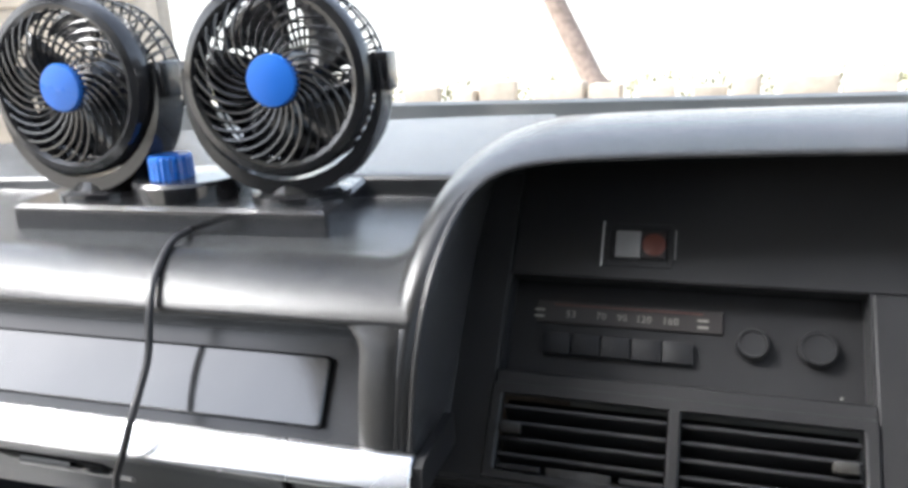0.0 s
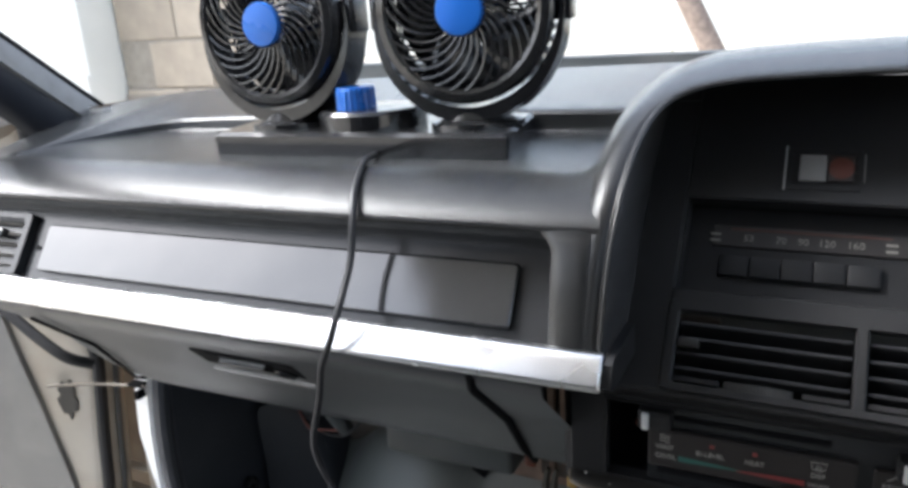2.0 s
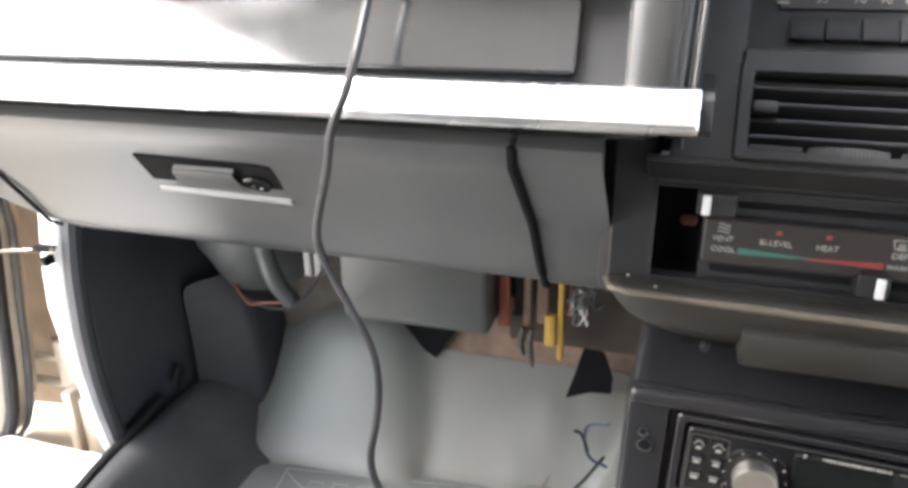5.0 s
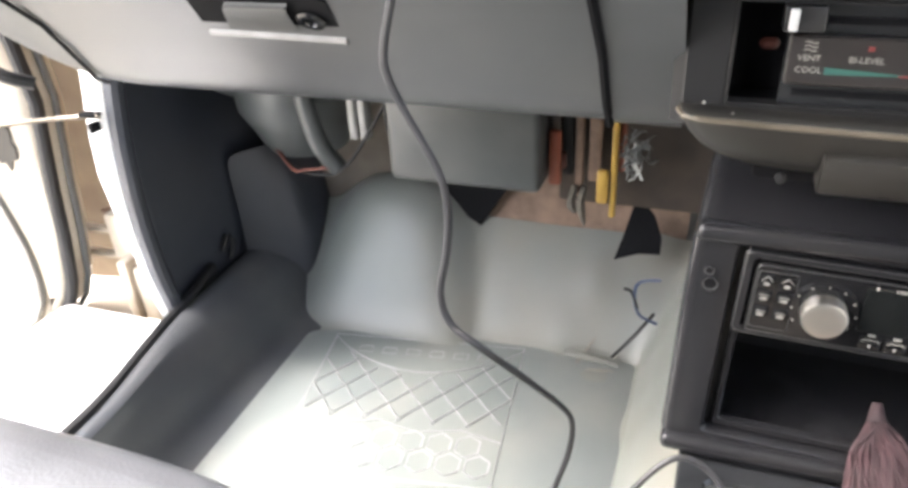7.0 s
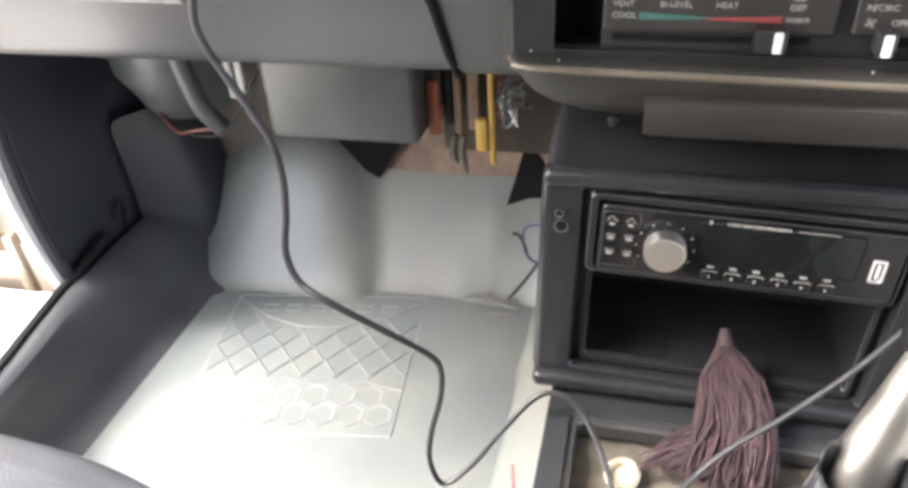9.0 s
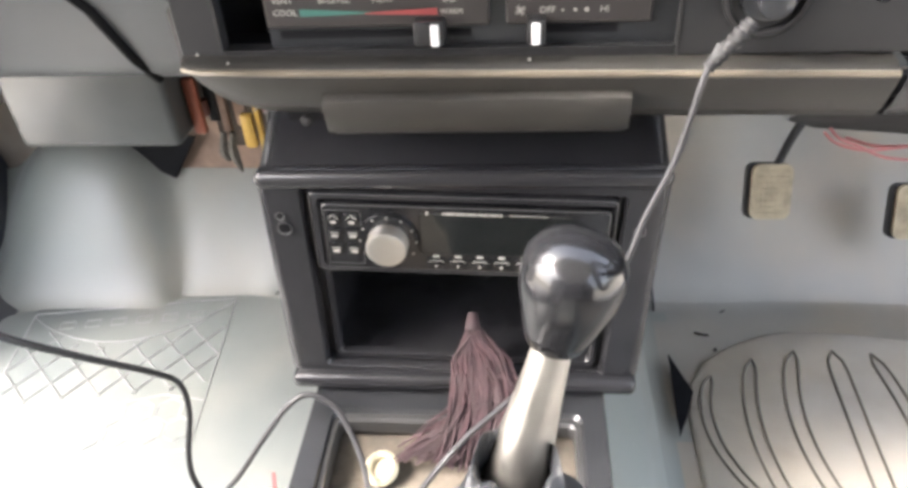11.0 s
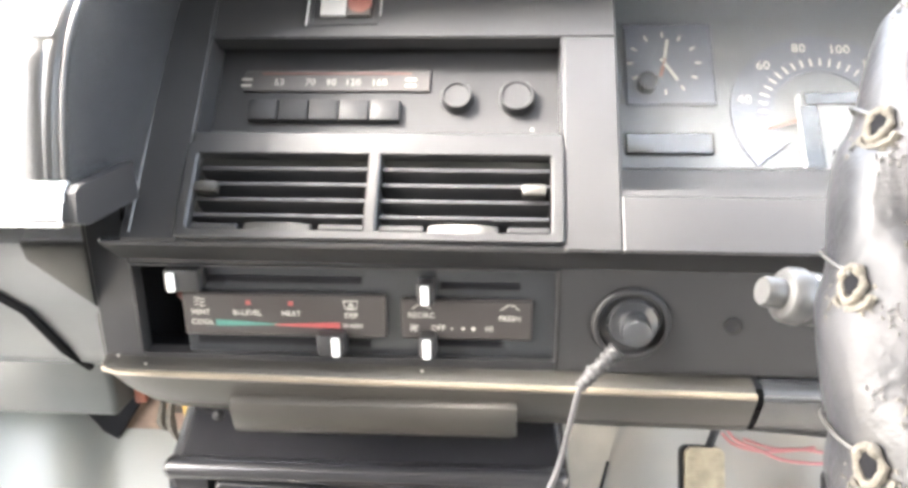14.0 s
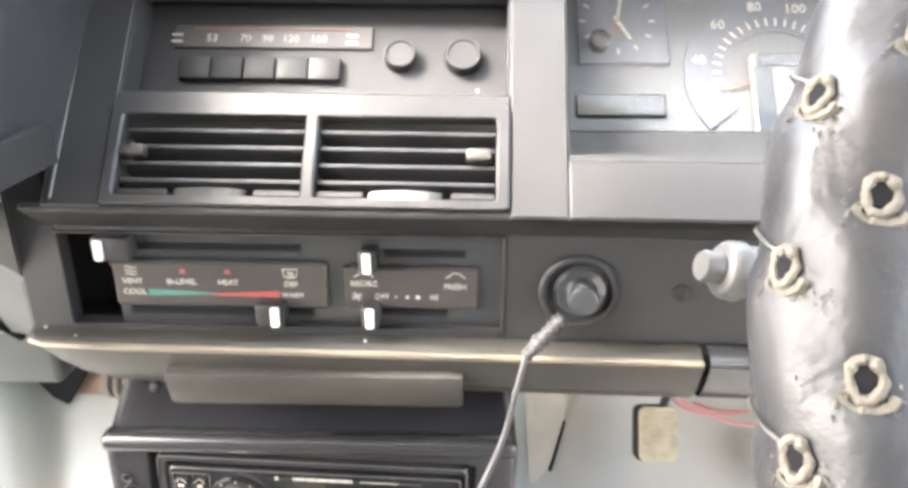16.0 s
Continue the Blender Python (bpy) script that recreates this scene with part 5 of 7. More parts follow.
def icon(kind, x, z, lift, owner):
    """Small printed pictograms of strokes."""
    bm = bmesh.new()
    m_ = at(SL, x, z, lift)
    st = []
    if kind == "vent":
        st = [[(-0.003, k), (-0.001, k + 0.0006), (0.001, k - 0.0006), (0.003, k)] for k in (-0.002, 0, 0.002)]
    elif kind == "screen":
        st = [[(-0.004, 0.002), (0.004, 0.002), (0.003, -0.0025), (-0.003, -0.0025), (-0.004, 0.002)], [(-0.0015, -0.0035), (-0.001, 0.0005)], [(0.0, -0.0035), (0.0, 0.0005)], [(0.0015, -0.0035), (0.001, 0.0005)]]
    elif kind == "car":
        st = [[(-0.005, -0.001), (-0.003, 0.0), (-0.001, 0.002), (0.002, 0.0015), (0.005, -0.001)]]
    elif kind == "fan":
        st = [[(0, 0), (0.0026 * math.cos(a), 0.0026 * math.sin(a)), (0.0026 * math.cos(a + 0.6), 0.0026 * math.sin(a + 0.6)), (0, 0)] for a in (0.3, 1.87, 3.44, 5.0)]
    for s in st:
        tube(bm, [m_ @ Vector((a, b, 0)) for a, b in s], 0.00032, n=4)
    part("pictogram", bm, INK, owner)


icon("vent", 0.309, 0.7355, 0.0003, leg)
icon("screen", 0.3925, 0.7355, 0.0003, leg)
icon("car", 0.4305, 0.7345, -0.0008, leg2)
icon("car", 0.478, 0.7345, -0.0008, leg2)
icon("fan", 0.4265, 0.7222, -0.0008, leg2)
for x in (0.336, 0.3595):
    bm = bmesh.new()
    box(bm, (x - 0.0014, 0.7342, 0), (x + 0.0014, 0.7366, 0.0003), m=SL)
    part("lamp_mark", bm, RED, leg)
for x, z, dx in ((0.2985, 0.7500, 0.010), (0.3850, 0.7140, -0.006), (0.4337, 0.7450, 0.0), (0.4342, 0.7140, 0.0)):
    bm = bmesh.new()
    box(bm, (x - 0.0045 + min(0, dx), z - 0.0062, -0.004), (x + 0.0045 + max(0, dx), z + 0.0062, 0.008), 0.0015, 2, m=SL)
    sl = part("slider", bm, FASCIA, heat, "black slider knob")
    bm = bmesh.new()
    box(bm, (x - 0.0021, z - 0.0054, 0.0075), (x + 0.0021, z + 0.0054, 0.0100), 0.0008, 2, m=SL)
    part("slider_tip", bm, GREYWHITE, sl, "worn pale slider tip")
# lighter socket ring and a blanked hole
bm = bmesh.new()
lathe(bm, [(0.0205, 0.0), (0.0205, 0.0025), (0.0195, 0.0035), (0.0175, 0.0035), (0.0165, 0.002), (0.0165, -0.004)], at(SL, 0.5415, 0.728, 0), 40, caps=False)
part("socket_ring", bm, MATTBLACK, heat, "round black lighter socket ring")
bm = bmesh.new()
lathe(bm, [(0.0045, 0.0), (0.0045, 0.0012), (0.0025, 0.0012), (0.0022, 0.0004)], at(SL, 0.594, 0.728, 0.0002), 20)
part("blank_screw", bm, GLOSS, heat)

# lip under the panel, worn to brass along its top edge
lip = thing("dash_lip", (0.43, 0.55, 0.655), "brown grey lower dash lip with a worn brassy edge", "trim")
bm = bmesh.new()
LIPS = [(0.560, 0.7035), (0.5455, 0.7025), (0.5405, 0.6995), (0.5390, 0.6965), (0.5415, 0.690), (0.547, 0.678), (0.553, 0.670), (0.565, 0.666)]
lip_z = lambda x: -0.0205 * (x - 0.250)                     # the lip drops towards the driver
rows = [[(x, y, z + lip_z(x)) for y, z in LIPS] for x in (0.310, 0.34, 0.43, 0.52, 0.6065)]
for x, dy, k in ((0.290, 0.0, 0.97), (0.274, 0.0, 0.86), (0.263, 0.0005, 0.70), (0.256, 0.002, 0.52), (0.2515, 0.006, 0.36), (0.2490, 0.016, 0.26)):
    rows.insert(0, [(x, y + dy, 0.7035 - (0.7035 - z) * k + lip_z(x)) for y, z in LIPS])
loft(bm, rows)
part("lip_face", bm, LIPGREY, lip)
bm = bmesh.new()
path = [(0.2490, 0.555, 0.6985), (0.2525, 0.5442, 0.6985), (0.262, 0.5402, 0.6985)] + [(0.262 + 0.3445 * k / 12, 0.5402, 0.6985 + lip_z(0.262 + 0.3445 * k / 12)) for k in range(1, 13)]
tube(bm, path, 0.0018, n=8)
part("worn_edge", bm, BRASS, lip, "worn brassy edge")
bm = bmesh.new()
loft(bm, [[(x, y + 0.001, z + lip_z(x)) for y, z in LIPS] for x in (0.6105, 0.70, 0.80)])
part("lip_extension", bm, PLASTIC, lip, "separate black end piece of the lip")
# thin grey tube painted in for the glint along this edge
bm = bmesh.new()
tube(bm, [(x, 0.5405, 0.6985 + lip_z(x)) for x in (0.6105, 0.78)], 0.0006, n=6)
part("edge_glint", bm, STALKGREY, lip)
# black box stands for the shade under the lip
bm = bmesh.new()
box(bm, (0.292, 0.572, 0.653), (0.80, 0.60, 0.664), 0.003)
part("under_lip_shade", bm, DARK, lip)
for x, z in ((0.277, 0.7015), (0.262, 0.7065), (0.431, 0.7005)):
    bm = bmesh.new()
    lathe(bm, [(0.0008, 0), (0.0007, 0.0006)], at(FACE, x, z, -0.5445), 8)
    part("pale_speck", bm, INK, lip)
# ashtray front
ash = thing("ashtray", (0.4, 0.56, 0.655), "long dark plastic ashtray pull under the lip", "ashtray")
bm = bmesh.new()
rows = []
for x in [0.324, 0.3275, 0.335, 0.40, 0.47, 0.4785, 0.482]:
    s = 0.94 if x in (0.324, 0.482) else 1.0
    rows.append([(x, 0.548 + dy * s, 0.6735 + dz * s) for dy, dz in ((0.018, 0.011), (-0.004, 0.0115), (-0.010, 0.0085), (-0.0105, 0.004), (-0.006, -0.0115), (-0.002, -0.0142), (0.018, -0.0150))])
loft(bm, rows, ring=True, caps=True)
part("pull_bar", bm, LIPGREY, ash, "", 50)
for x in (0.307,):
    bm = bmesh.new()
    lathe(bm, [(0.003, 0), (0.003, 0.003), (0.0015, 0.004)], at(FACE, x, 0.660, -0.562), 12)
    part("screw", bm, RUBBER, ash)

# ---------------------------------------------------------------- console box with the stereo
ROLL = Matrix.Translation((0.383, 0, 0.532)) @ Matrix.Rotation(radians(2.2), 4, "Y") @ Matrix.Translation((-0.383, 0, -0.532))
CON = ROLL @ at(FACE, 0, 0, -0.566)
con = thing("console_box", (0.383, 0.60, 0.44), "black plastic console box with a stereo bay and open pocket", "console")
bm = bmesh.new()
CONS = CON @ Matrix(((1, 0, 0, 0), (0.034, 1, 0, -0.034 * 0.263), (0, 0, 1, 0), (0, 0, 0, 1)))      # its outer edges lean against the bay
o_ = rounded(0.262, 0.4365, 0.5115, 0.6205, 0.014)
i_ = rounded(0.290, 0.4565, 0.4855, 0.6075, 0.004)
rows = [[CONS @ Vector((x, y, -0.11)) for x, y in rounded(0.270, 0.445, 0.501, 0.668, 0.010)],
        [CONS @ Vector((x, y, -0.05)) for x, y in rounded(0.266, 0.443, 0.505, 0.660, 0.012)],
        [CONS @ Vector((x, y, -0.006)) for x, y in o_]]
for d, k in ((-0.0035, 0.35), (-0.0010, 1.4), (0.0004, 3.2), (0.0010, 5.5)):
    rows.append([CONS @ Vector((x + (0.3835 - x) * k * 0.012, y + (0.5365 - y) * k * 0.012, d)) for x, y in o_])
rows.append([CON @ Vector((x + (x - 0.388) * 0.02, y + (y - 0.535) * 0.02, 0.0)) for x, y in i_])
rows.append([CON @ Vector((x, y, -0.003)) for x, y in i_])
rows.append([CON @ Vector((x, y, -0.012)) for x, y in i_])
loft(bm, rows, ring=True)
part("shell", bm, CONSOLEV, con)
for x0, x1, z0, z1, d0, d1 in ((0.287, 0.2945, 0.45, 0.606, -0.11, -0.012), (0.4815, 0.489, 0.45, 0.606, -0.11, -0.012), (0.2945, 0.4815, 0.449, 0.4575, -0.11, -0.012), (0.2945, 0.4815, 0.545, 0.549, -0.11, -0.02), (0.28, 0.495, 0.445, 0.61, -0.115, -0.110)):
    bm = bmesh.new()
    box(bm, (x0, z0, d0), (x1, z1, d1), m=CON)
    part("pocket_wall", bm, CONSOLEV, con)
bm = bmesh.new()
frame_plate(bm, rounded(0.2945, 0.4585, 0.4815, 0.546, 0.003, 3), rounded(0.2995, 0.4645, 0.4765, 0.5445, 0.003, 3), at(CON, 0, 0, -0.012), 0.006, 0.0015)
part("pocket_rim", bm, CONSOLEV, con)
for x, z, r in ((0.2748, 0.5880, 0.0022), (0.2766, 0.5786, 0.0036), (0.4962, 0.5848, 0.0028)):
    bm = bmesh.new()
    lathe(bm, [(r * 1.12, 0.0), (r * 1.1, 0.0018), (r * 0.5, 0.0019), (0.0001, 0.0019)], at(CON, x, z, 0.0), 20, caps=False)
    sh = part("screw_hole", bm, DARK, con)
    bm = bmesh.new()
    tube(bm, [at(CON, x, z, 0.0016) @ Vector((r * 1.22 * math.cos(math.pi * k / 16), r * 1.22 * math.sin(math.pi * k / 16), 0)) for k in range(32)], [0.0002 + 0.00022 * (1 - math.sin(math.pi * k / 16)) for k in range(32)], n=5, closed=True)
    part("worn_rim", bm, STALKGREY, sh)

for z0, z1, dd in ((0.4365, 0.4500, 0.0085), (0.6085, 0.6210, 0.0065)):
    bm = bmesh.new()
    box(bm, (0.2630, z0, -0.008), (0.5105, z1, dd), 0.0052, 4, m=CONS)
    part("front_lip", bm, CONSOLEV, con, "rounded worn front lip")

stereo = thing("car_stereo", (0.39, 0.57, 0.55), "black aftermarket car stereo with a silver volume knob", "car stereo")
STE = at(CON, 0, 0, -0.004)
bm = bmesh.new()
frame_plate(bm, rounded(0.2935, 0.5455, 0.4825, 0.6060, 0.004), rounded(0.3005, 0.549, 0.479, 0.601, 0.003), at(STE, 0, 0, -0.004), 0.0085, 0.002)
part("mounting_frame", bm, CONSOLEV, stereo)
bm = bmesh.new()
prism(bm, rounded(0.3015, 0.549, 0.4785, 0.5985, 0.003), at(STE, 0, 0, -0.004), 0.010)
o = part("faceplate", bm, GLOSS, stereo, "glossy black faceplate")
bv = o.modifiers.new("edge", "BEVEL")
bv.width, bv.segments, bv.limit_method = 0.0012, 2, "ANGLE"
# grey tubes carry the highlights of the stereo's moulded bevels
for (x0, z0, x1, z1), r, d in (((0.2945, 0.5462, 0.4818, 0.6050), 0.004, 0.0046), ((0.3020, 0.5495, 0.4780, 0.5980), 0.003, 0.0060), ((0.3032, 0.5530, 0.3258, 0.5942), 0.0016, 0.0062)):
    bm = bmesh.new()
    tube(bm, [at(STE, 0, 0, d) @ Vector((x, z, 0)) for x, z in rounded(x0, z0, x1, z1, r)], 0.00032, n=5, closed=True)
    part("frame_edge", bm, STALKGREY, stereo, "thin grey moulded edge with its highlight painted in")
bm = bmesh.new()
box(bm, (0.362, 0.5635, 0.006), (0.4555, 0.5945, 0.0072), 0.0008, 1, m=STE)
disp = part("display", bm, DISPLAY, stereo, "dark display window")
bm = bmesh.new()
for k in range(22):
    box(bm, (0.377 + 0.00165 * k, 0.5938, 0.0072), (0.377 + 0.00165 * k + (0.0012 if k % 4 else 0.0008), 0.5956, 0.0076), m=STE)
part("small_print", bm, INK, disp, "unreadable white line of print")
bm = bmesh.new()
box(bm, (0.4175, 0.5944, 0.0072), (0.4405, 0.5948, 0.0075), m=STE)
part("small_print", bm, INK, disp)
bm = bmesh.new()
box(bm, (0.3665, 0.5935, 0.0072), (0.3680, 0.5958, 0.0075), m=STE)
part("small_print", bm, INK, disp)
bm = bmesh.new()
lathe(bm, [(0.0195, 0.006), (0.0190, 0.0085), (0.0160, 0.0088)], at(STE, 0.3425, 0.5735, 0), 36)
ringp = part("knob_collar", bm, GLOSS, stereo)
bm = bmesh.new()
for k in range(9):
    a = radians(-30 + 30 * k)
    lathe(bm, [(0.0006, 0.0), (0.0006, 0.0003)], at(STE, 0.3425 + 0.0177 * math.cos(a), 0.5735 + 0.0177 * math.sin(a), 0.0088), 8)
part("dots", bm, INK, ringp)["kind"] = "stuff"
bm = bmesh.new()
prof = [(0.0128, 0.008), (0.0127, 0.0170), (0.0122, 0.0184), (0.0112, 0.0188), (0.006, 0.0184), (0.0001, 0.0183)]
lathe(bm, prof, at(STE, 0.3425, 0.5735, 0), 48, caps=False)
part("volume_knob", bm, STEEL, stereo, "spun aluminium volume knob")
for r in range(3):
    for c in range(2):
        x, z = 0.3085 + 0.0115 * c, 0.5885 - 0.0118 * r
        bm = bmesh.new()
        box(bm, (x - 0.0048, z - 0.0045, 0.004), (x + 0.0048, z + 0.0045, 0.0072), 0.001, 2, m=STE)
        b = part("button", bm, GLOSS, stereo)
        bm = bmesh.new()
        if r == 0:
            tube(bm, [at(STE, x, z, 0.0074) @ Vector(p) for p in ((-0.0032, -0.0005, 0), (0, 0.003, 0), (0.0032, -0.0005, 0))], 0.00028, n=4)
            box(bm, (x - 0.0016, z - 0.0035, 0.0072), (x + 0.0016, z - 0.0018, 0.0075), m=STE)
        else:
            box(bm, (x - 0.0028, z + 0.0008, 0.0072), (x + 0.0028, z + 0.0013, 0.0075), m=STE)
            box(bm, (x - 0.0020, z - 0.0022, 0.0072), (x + 0.0020, z - 0.0006, 0.0075), m=STE)
        part("mark", bm, INK, b)
for k in range(6):
    x = 0.372 + 0.0138 * k
    bm = bmesh.new()
    box(bm, (x - 0.0062, 0.5515, 0.004), (x + 0.0062, 0.5600, 0.0078), 0.0012, 2, m=STE)
    b = part("preset_button", bm, GLOSS, stereo)
    bm = bmesh.new()
    tube(bm, [at(STE, x, 0.5585, 0.0079) @ Vector(p) for p in ((-0.0046, -0.001, 0), (-0.0036, 0.0003, 0), (0.0036, 0.0003, 0), (0.0046, -0.001, 0))], 0.00028, n=4)
    box(bm, (x - 0.0006, 0.5535, 0.0078), (x + 0.0006, 0.5555, 0.0080), m=STE)
    box(bm, (x - 0.0020, 0.5610, 0.0062), (x + 0.0020, 0.5620, 0.0073), m=STE)
    part("mark", bm, INK, b)
bm = bmesh.new()
frame_plate(bm, rounded(0.4625, 0.5640, 0.4705, 0.5800, 0.001, 2), rounded(0.4640, 0.5655, 0.4690, 0.5785, 0.0008, 2), at(STE, 0, 0, 0.005), 0.0024, 0.0004)
usb = part("usb_port", bm, SILVERPAINT, stereo, "silver rimmed port")
bm = bmesh.new()
box(bm, (0.4655, 0.567, 0.006), (0.4675, 0.577, 0.0068), m=STE)
part("port_tongue", bm, GREYWHITE, usb)

# ---------------------------------------------------------------- tunnel tray, gear lever, duster
tray = thing("gear_tray", (0.38, 0.45, 0.40), "grey plastic gear lever surround with an open dirty tray", "console tray")
TZ = 0.432
bm = bmesh.new()
TM = axes((0, 0, TZ), (1, 0, 0), (0, 1, 0))
frame_plate(bm, rounded(0.274, 0.20, 0.486, 0.602, 0.010), rounded(0.293, 0.235, 0.468, 0.543, 0.008), at(TM, 0, 0, -0.03), 0.034, 0.003)
part("surround", bm, PLASTIC, tray)
bm = bmesh.new()
frame_plate(bm, rounded(0.291, 0.233, 0.470, 0.545, 0.008), rounded(0.297, 0.239, 0.464, 0.537, 0.006), at(TM, 0, 0, -0.012), 0.013, 0.002)
part("inner_rim", bm, STALKGREY, tray, "scuffed shiny inner rim")
bm = bmesh.new()
rows = []
for i in range(14):
    x = 0.290 + 0.182 * i / 13
    rows.append([(x, 0.23 + 0.318 * j / 15, 0.4135 + 0.007 * noise.noise((x * 40, j * 0.6, 2.0))) for j in range(16)])
loft(bm, rows)
part("tray_bottom", bm, TRAYDUST, tray, "dusty brown tray bottom")
bm = bmesh.new()
lathe(bm, [(0.0115, 0.0), (0.0125, 0.004), (0.010, 0.007), (0.0075, 0.005), (0.0070, 0.001)], pose(0.332, 0.505, 0.420, 18, -10, 0), 24)
solo("bottle_cap", bm, CREAM, "small dirty cream plastic cap in the tray", "cap")

lever = thing("gear_lever", (0.42, 0.38, 0.43), "chrome shafted gear lever with a glossy black knob", "gear lever")
axis = (Vector((0.4410, 0.4085, 0.642)) - Vector((0.426, 0.399, 0.570))).normalized()
LV = axes((0.426, 0.399, 0.570), axis.orthogonal(), axis.cross(axis.orthogonal()))
bm = bmesh.new()
lathe(bm, [(0.0165, -0.02), (0.0152, 0.0), (0.0125, 0.020), (0.0100, 0.045), (0.0080, 0.070), (0.0076, 0.09)], LV, 32)
part("shaft", bm, SHAFT, lever, "tapered brushed metal shaft")
bm = bmesh.new()
prof = [(0.0001, 0.0), (0.009, 0.0005), (0.0120, 0.003), (0.0140, 0.009), (0.0167, 0.017), (0.0194, 0.0255), (0.0205, 0.034), (0.0196, 0.0412), (0.0159, 0.0471), (0.0092, 0.0506), (0.0001, 0.0516)]
lathe(bm, prof, at(LV, 0, 0, 0.070), 40, caps=False)
part("knob", bm, KNOBBLACK, lever, "glossy black bulb shaped gear knob")
bm = bmesh.new()
rows = []
for j, (r, h) in enumerate(((0.0160, -0.030), (0.0162, -0.001), (0.0180, 0.003), (0.0205, 0.000), (0.0225, -0.009), (0.030, -0.022), (0.050, -0.042), (0.070, -0.068), (0.084, -0.100), (0.088, -0.130))):
    rr = []
    for k in range(48):
        a = 2 * math.pi * k / 48
        loose = 0.4 if j < 2 else 1.0
        w = 1 + loose * (0.05 * math.sin(4 * a + 0.6 * j) + 0.05 * math.sin(7 * a + 1.3 * j) + 0.03 * math.sin(13 * a - j)) * (0.7 if j < 5 else 1.2)
        drop = 0.004 * math.sin(3 * a + 1) + 0.002 * math.sin(8 * a) if 0 < j < 4 else 0.0
        p = Vector((0.425 + r * w * math.cos(a) * 0.96, 0.397 + r * w * math.sin(a) - 0.005 * j, 0.589 + h + drop))
        p.x = max(0.300, min(p.x, 0.462))
        rr.append(p)
    rows.append(rr)
loft(bm, rows, ring=True)
sub(part("boot", bm, LEATHER, lever, "wrinkled black leather gear boot"), 1)

rng = random.Random(11)
dus = thing("string_duster", (0.39, 0.53, 0.43), "purple brown string duster lying out of the console pocket", "duster")
bm = bmesh.new()
tube(bm, [(0.3925, 0.584, 0.4955), (0.3925, 0.580, 0.4915), (0.3930, 0.575, 0.4865)], [0.0032, 0.0045, 0.0060], n=12)
part("tied_head", bm, YARNDARK, dus, "bound end of the duster")
for bundle in range(5):
    bm = bmesh.new()
    for i in range(70):
        u = rng.random() - 0.45
        jit = lambda d: Vector((rng.uniform(-d, d), rng.uniform(-d, d), rng.uniform(-d, d)))
        s = Vector((0.3930, 0.575, 0.486)) + jit(0.0045)
        m1 = Vector((0.397 + u * 0.034, 0.560, 0.470)) + jit(0.004)
        m2 = Vector((0.402 + u * 0.048, 0.537, 0.451)) + jit(0.005)
        ln = rng.uniform(0.35, 1.0)
        e_ = Vector((0.404 + u * 0.056 - 0.012 * ln, 0.518 - 0.020 * ln, 0.4300 + rng.uniform(-0.002, 0.008)))
        if i % 3 == 0:                                     # a tail that trails off to one side
            e_ = Vector((0.376 + u * 0.020 - 0.032 * ln, 0.519 - 0.010 * ln + rng.uniform(-0.008, 0.008), 0.4285 + rng.uniform(-0.002, 0.006)))
        tube(bm, smooth_path([s, (s + m1) / 2 + jit(0.0022), m1, m2, (m2 + e_) / 2 + jit(0.003), e_], 2), 0.00075, n=4, caps=False)
    part("yarn_tuft", bm, STRAND, dus)["kind"] = "stuff"

# ---------------------------------------------------------------- twin fan on the dash
fan = thing("twin_fan", (0.08, 0.63, 0.896), "black twin headed car fan with blue hubs and dial", "fan")
FB = axes((0.0825, 0.583, 0.8965), (1, 0.004, 0), (0, 1, 0))        # local x along its front edge, y to the back
bm = bmesh.new()
outline = [(-0.1195, 0.0), (0.1195, 0.0), (0.1205, 0.002), (0.100, 0.118), (0.095, 0.122), (-0.140, 0.100), (-0.144, 0.096), (-0.1205, 0.002)]
rows = [[FB @ Vector((x, y, 0.0)) for x, y in outline], [FB @ Vector((x, y, 0.0150)) for x, y in outline], [FB @ Vector((x * 0.975, 0.004 + y * 0.93, 0.0175)) for x, y in outline]]
loft(bm, rows, ring=True, caps=True)
part("base", bm, FANBLACK, fan, "flat black plastic base", 25)
bm = bmesh.new()
lathe(bm, [(0.040, 0.017), (0.040, 0.028), (0.038, 0.0305), (0.001, 0.0315)], at(FB, -0.004, 0.046, 0), 36, caps=False)
part("dial_pedestal", bm, FANBLACK, fan)
bm = bmesh.new()
rows = []
for h, s in ((0.0305, 1.0), (0.0445, 0.98), (0.0468, 0.91)):
    rows.append([at(FB, -0.011, 0.034, h) @ Vector(((0.0143 + (0.0006 if k % 2 else 0)) * s * math.cos(2 * math.pi * k / 44), (0.0143 + (0.0006 if k % 2 else 0)) * s * math.sin(2 * math.pi * k / 44), 0)) for k in range(44)])
loft(bm, rows, ring=True, caps=True)
part("speed_dial", bm, BLUE, fan, "ribbed bright blue speed dial", 20)


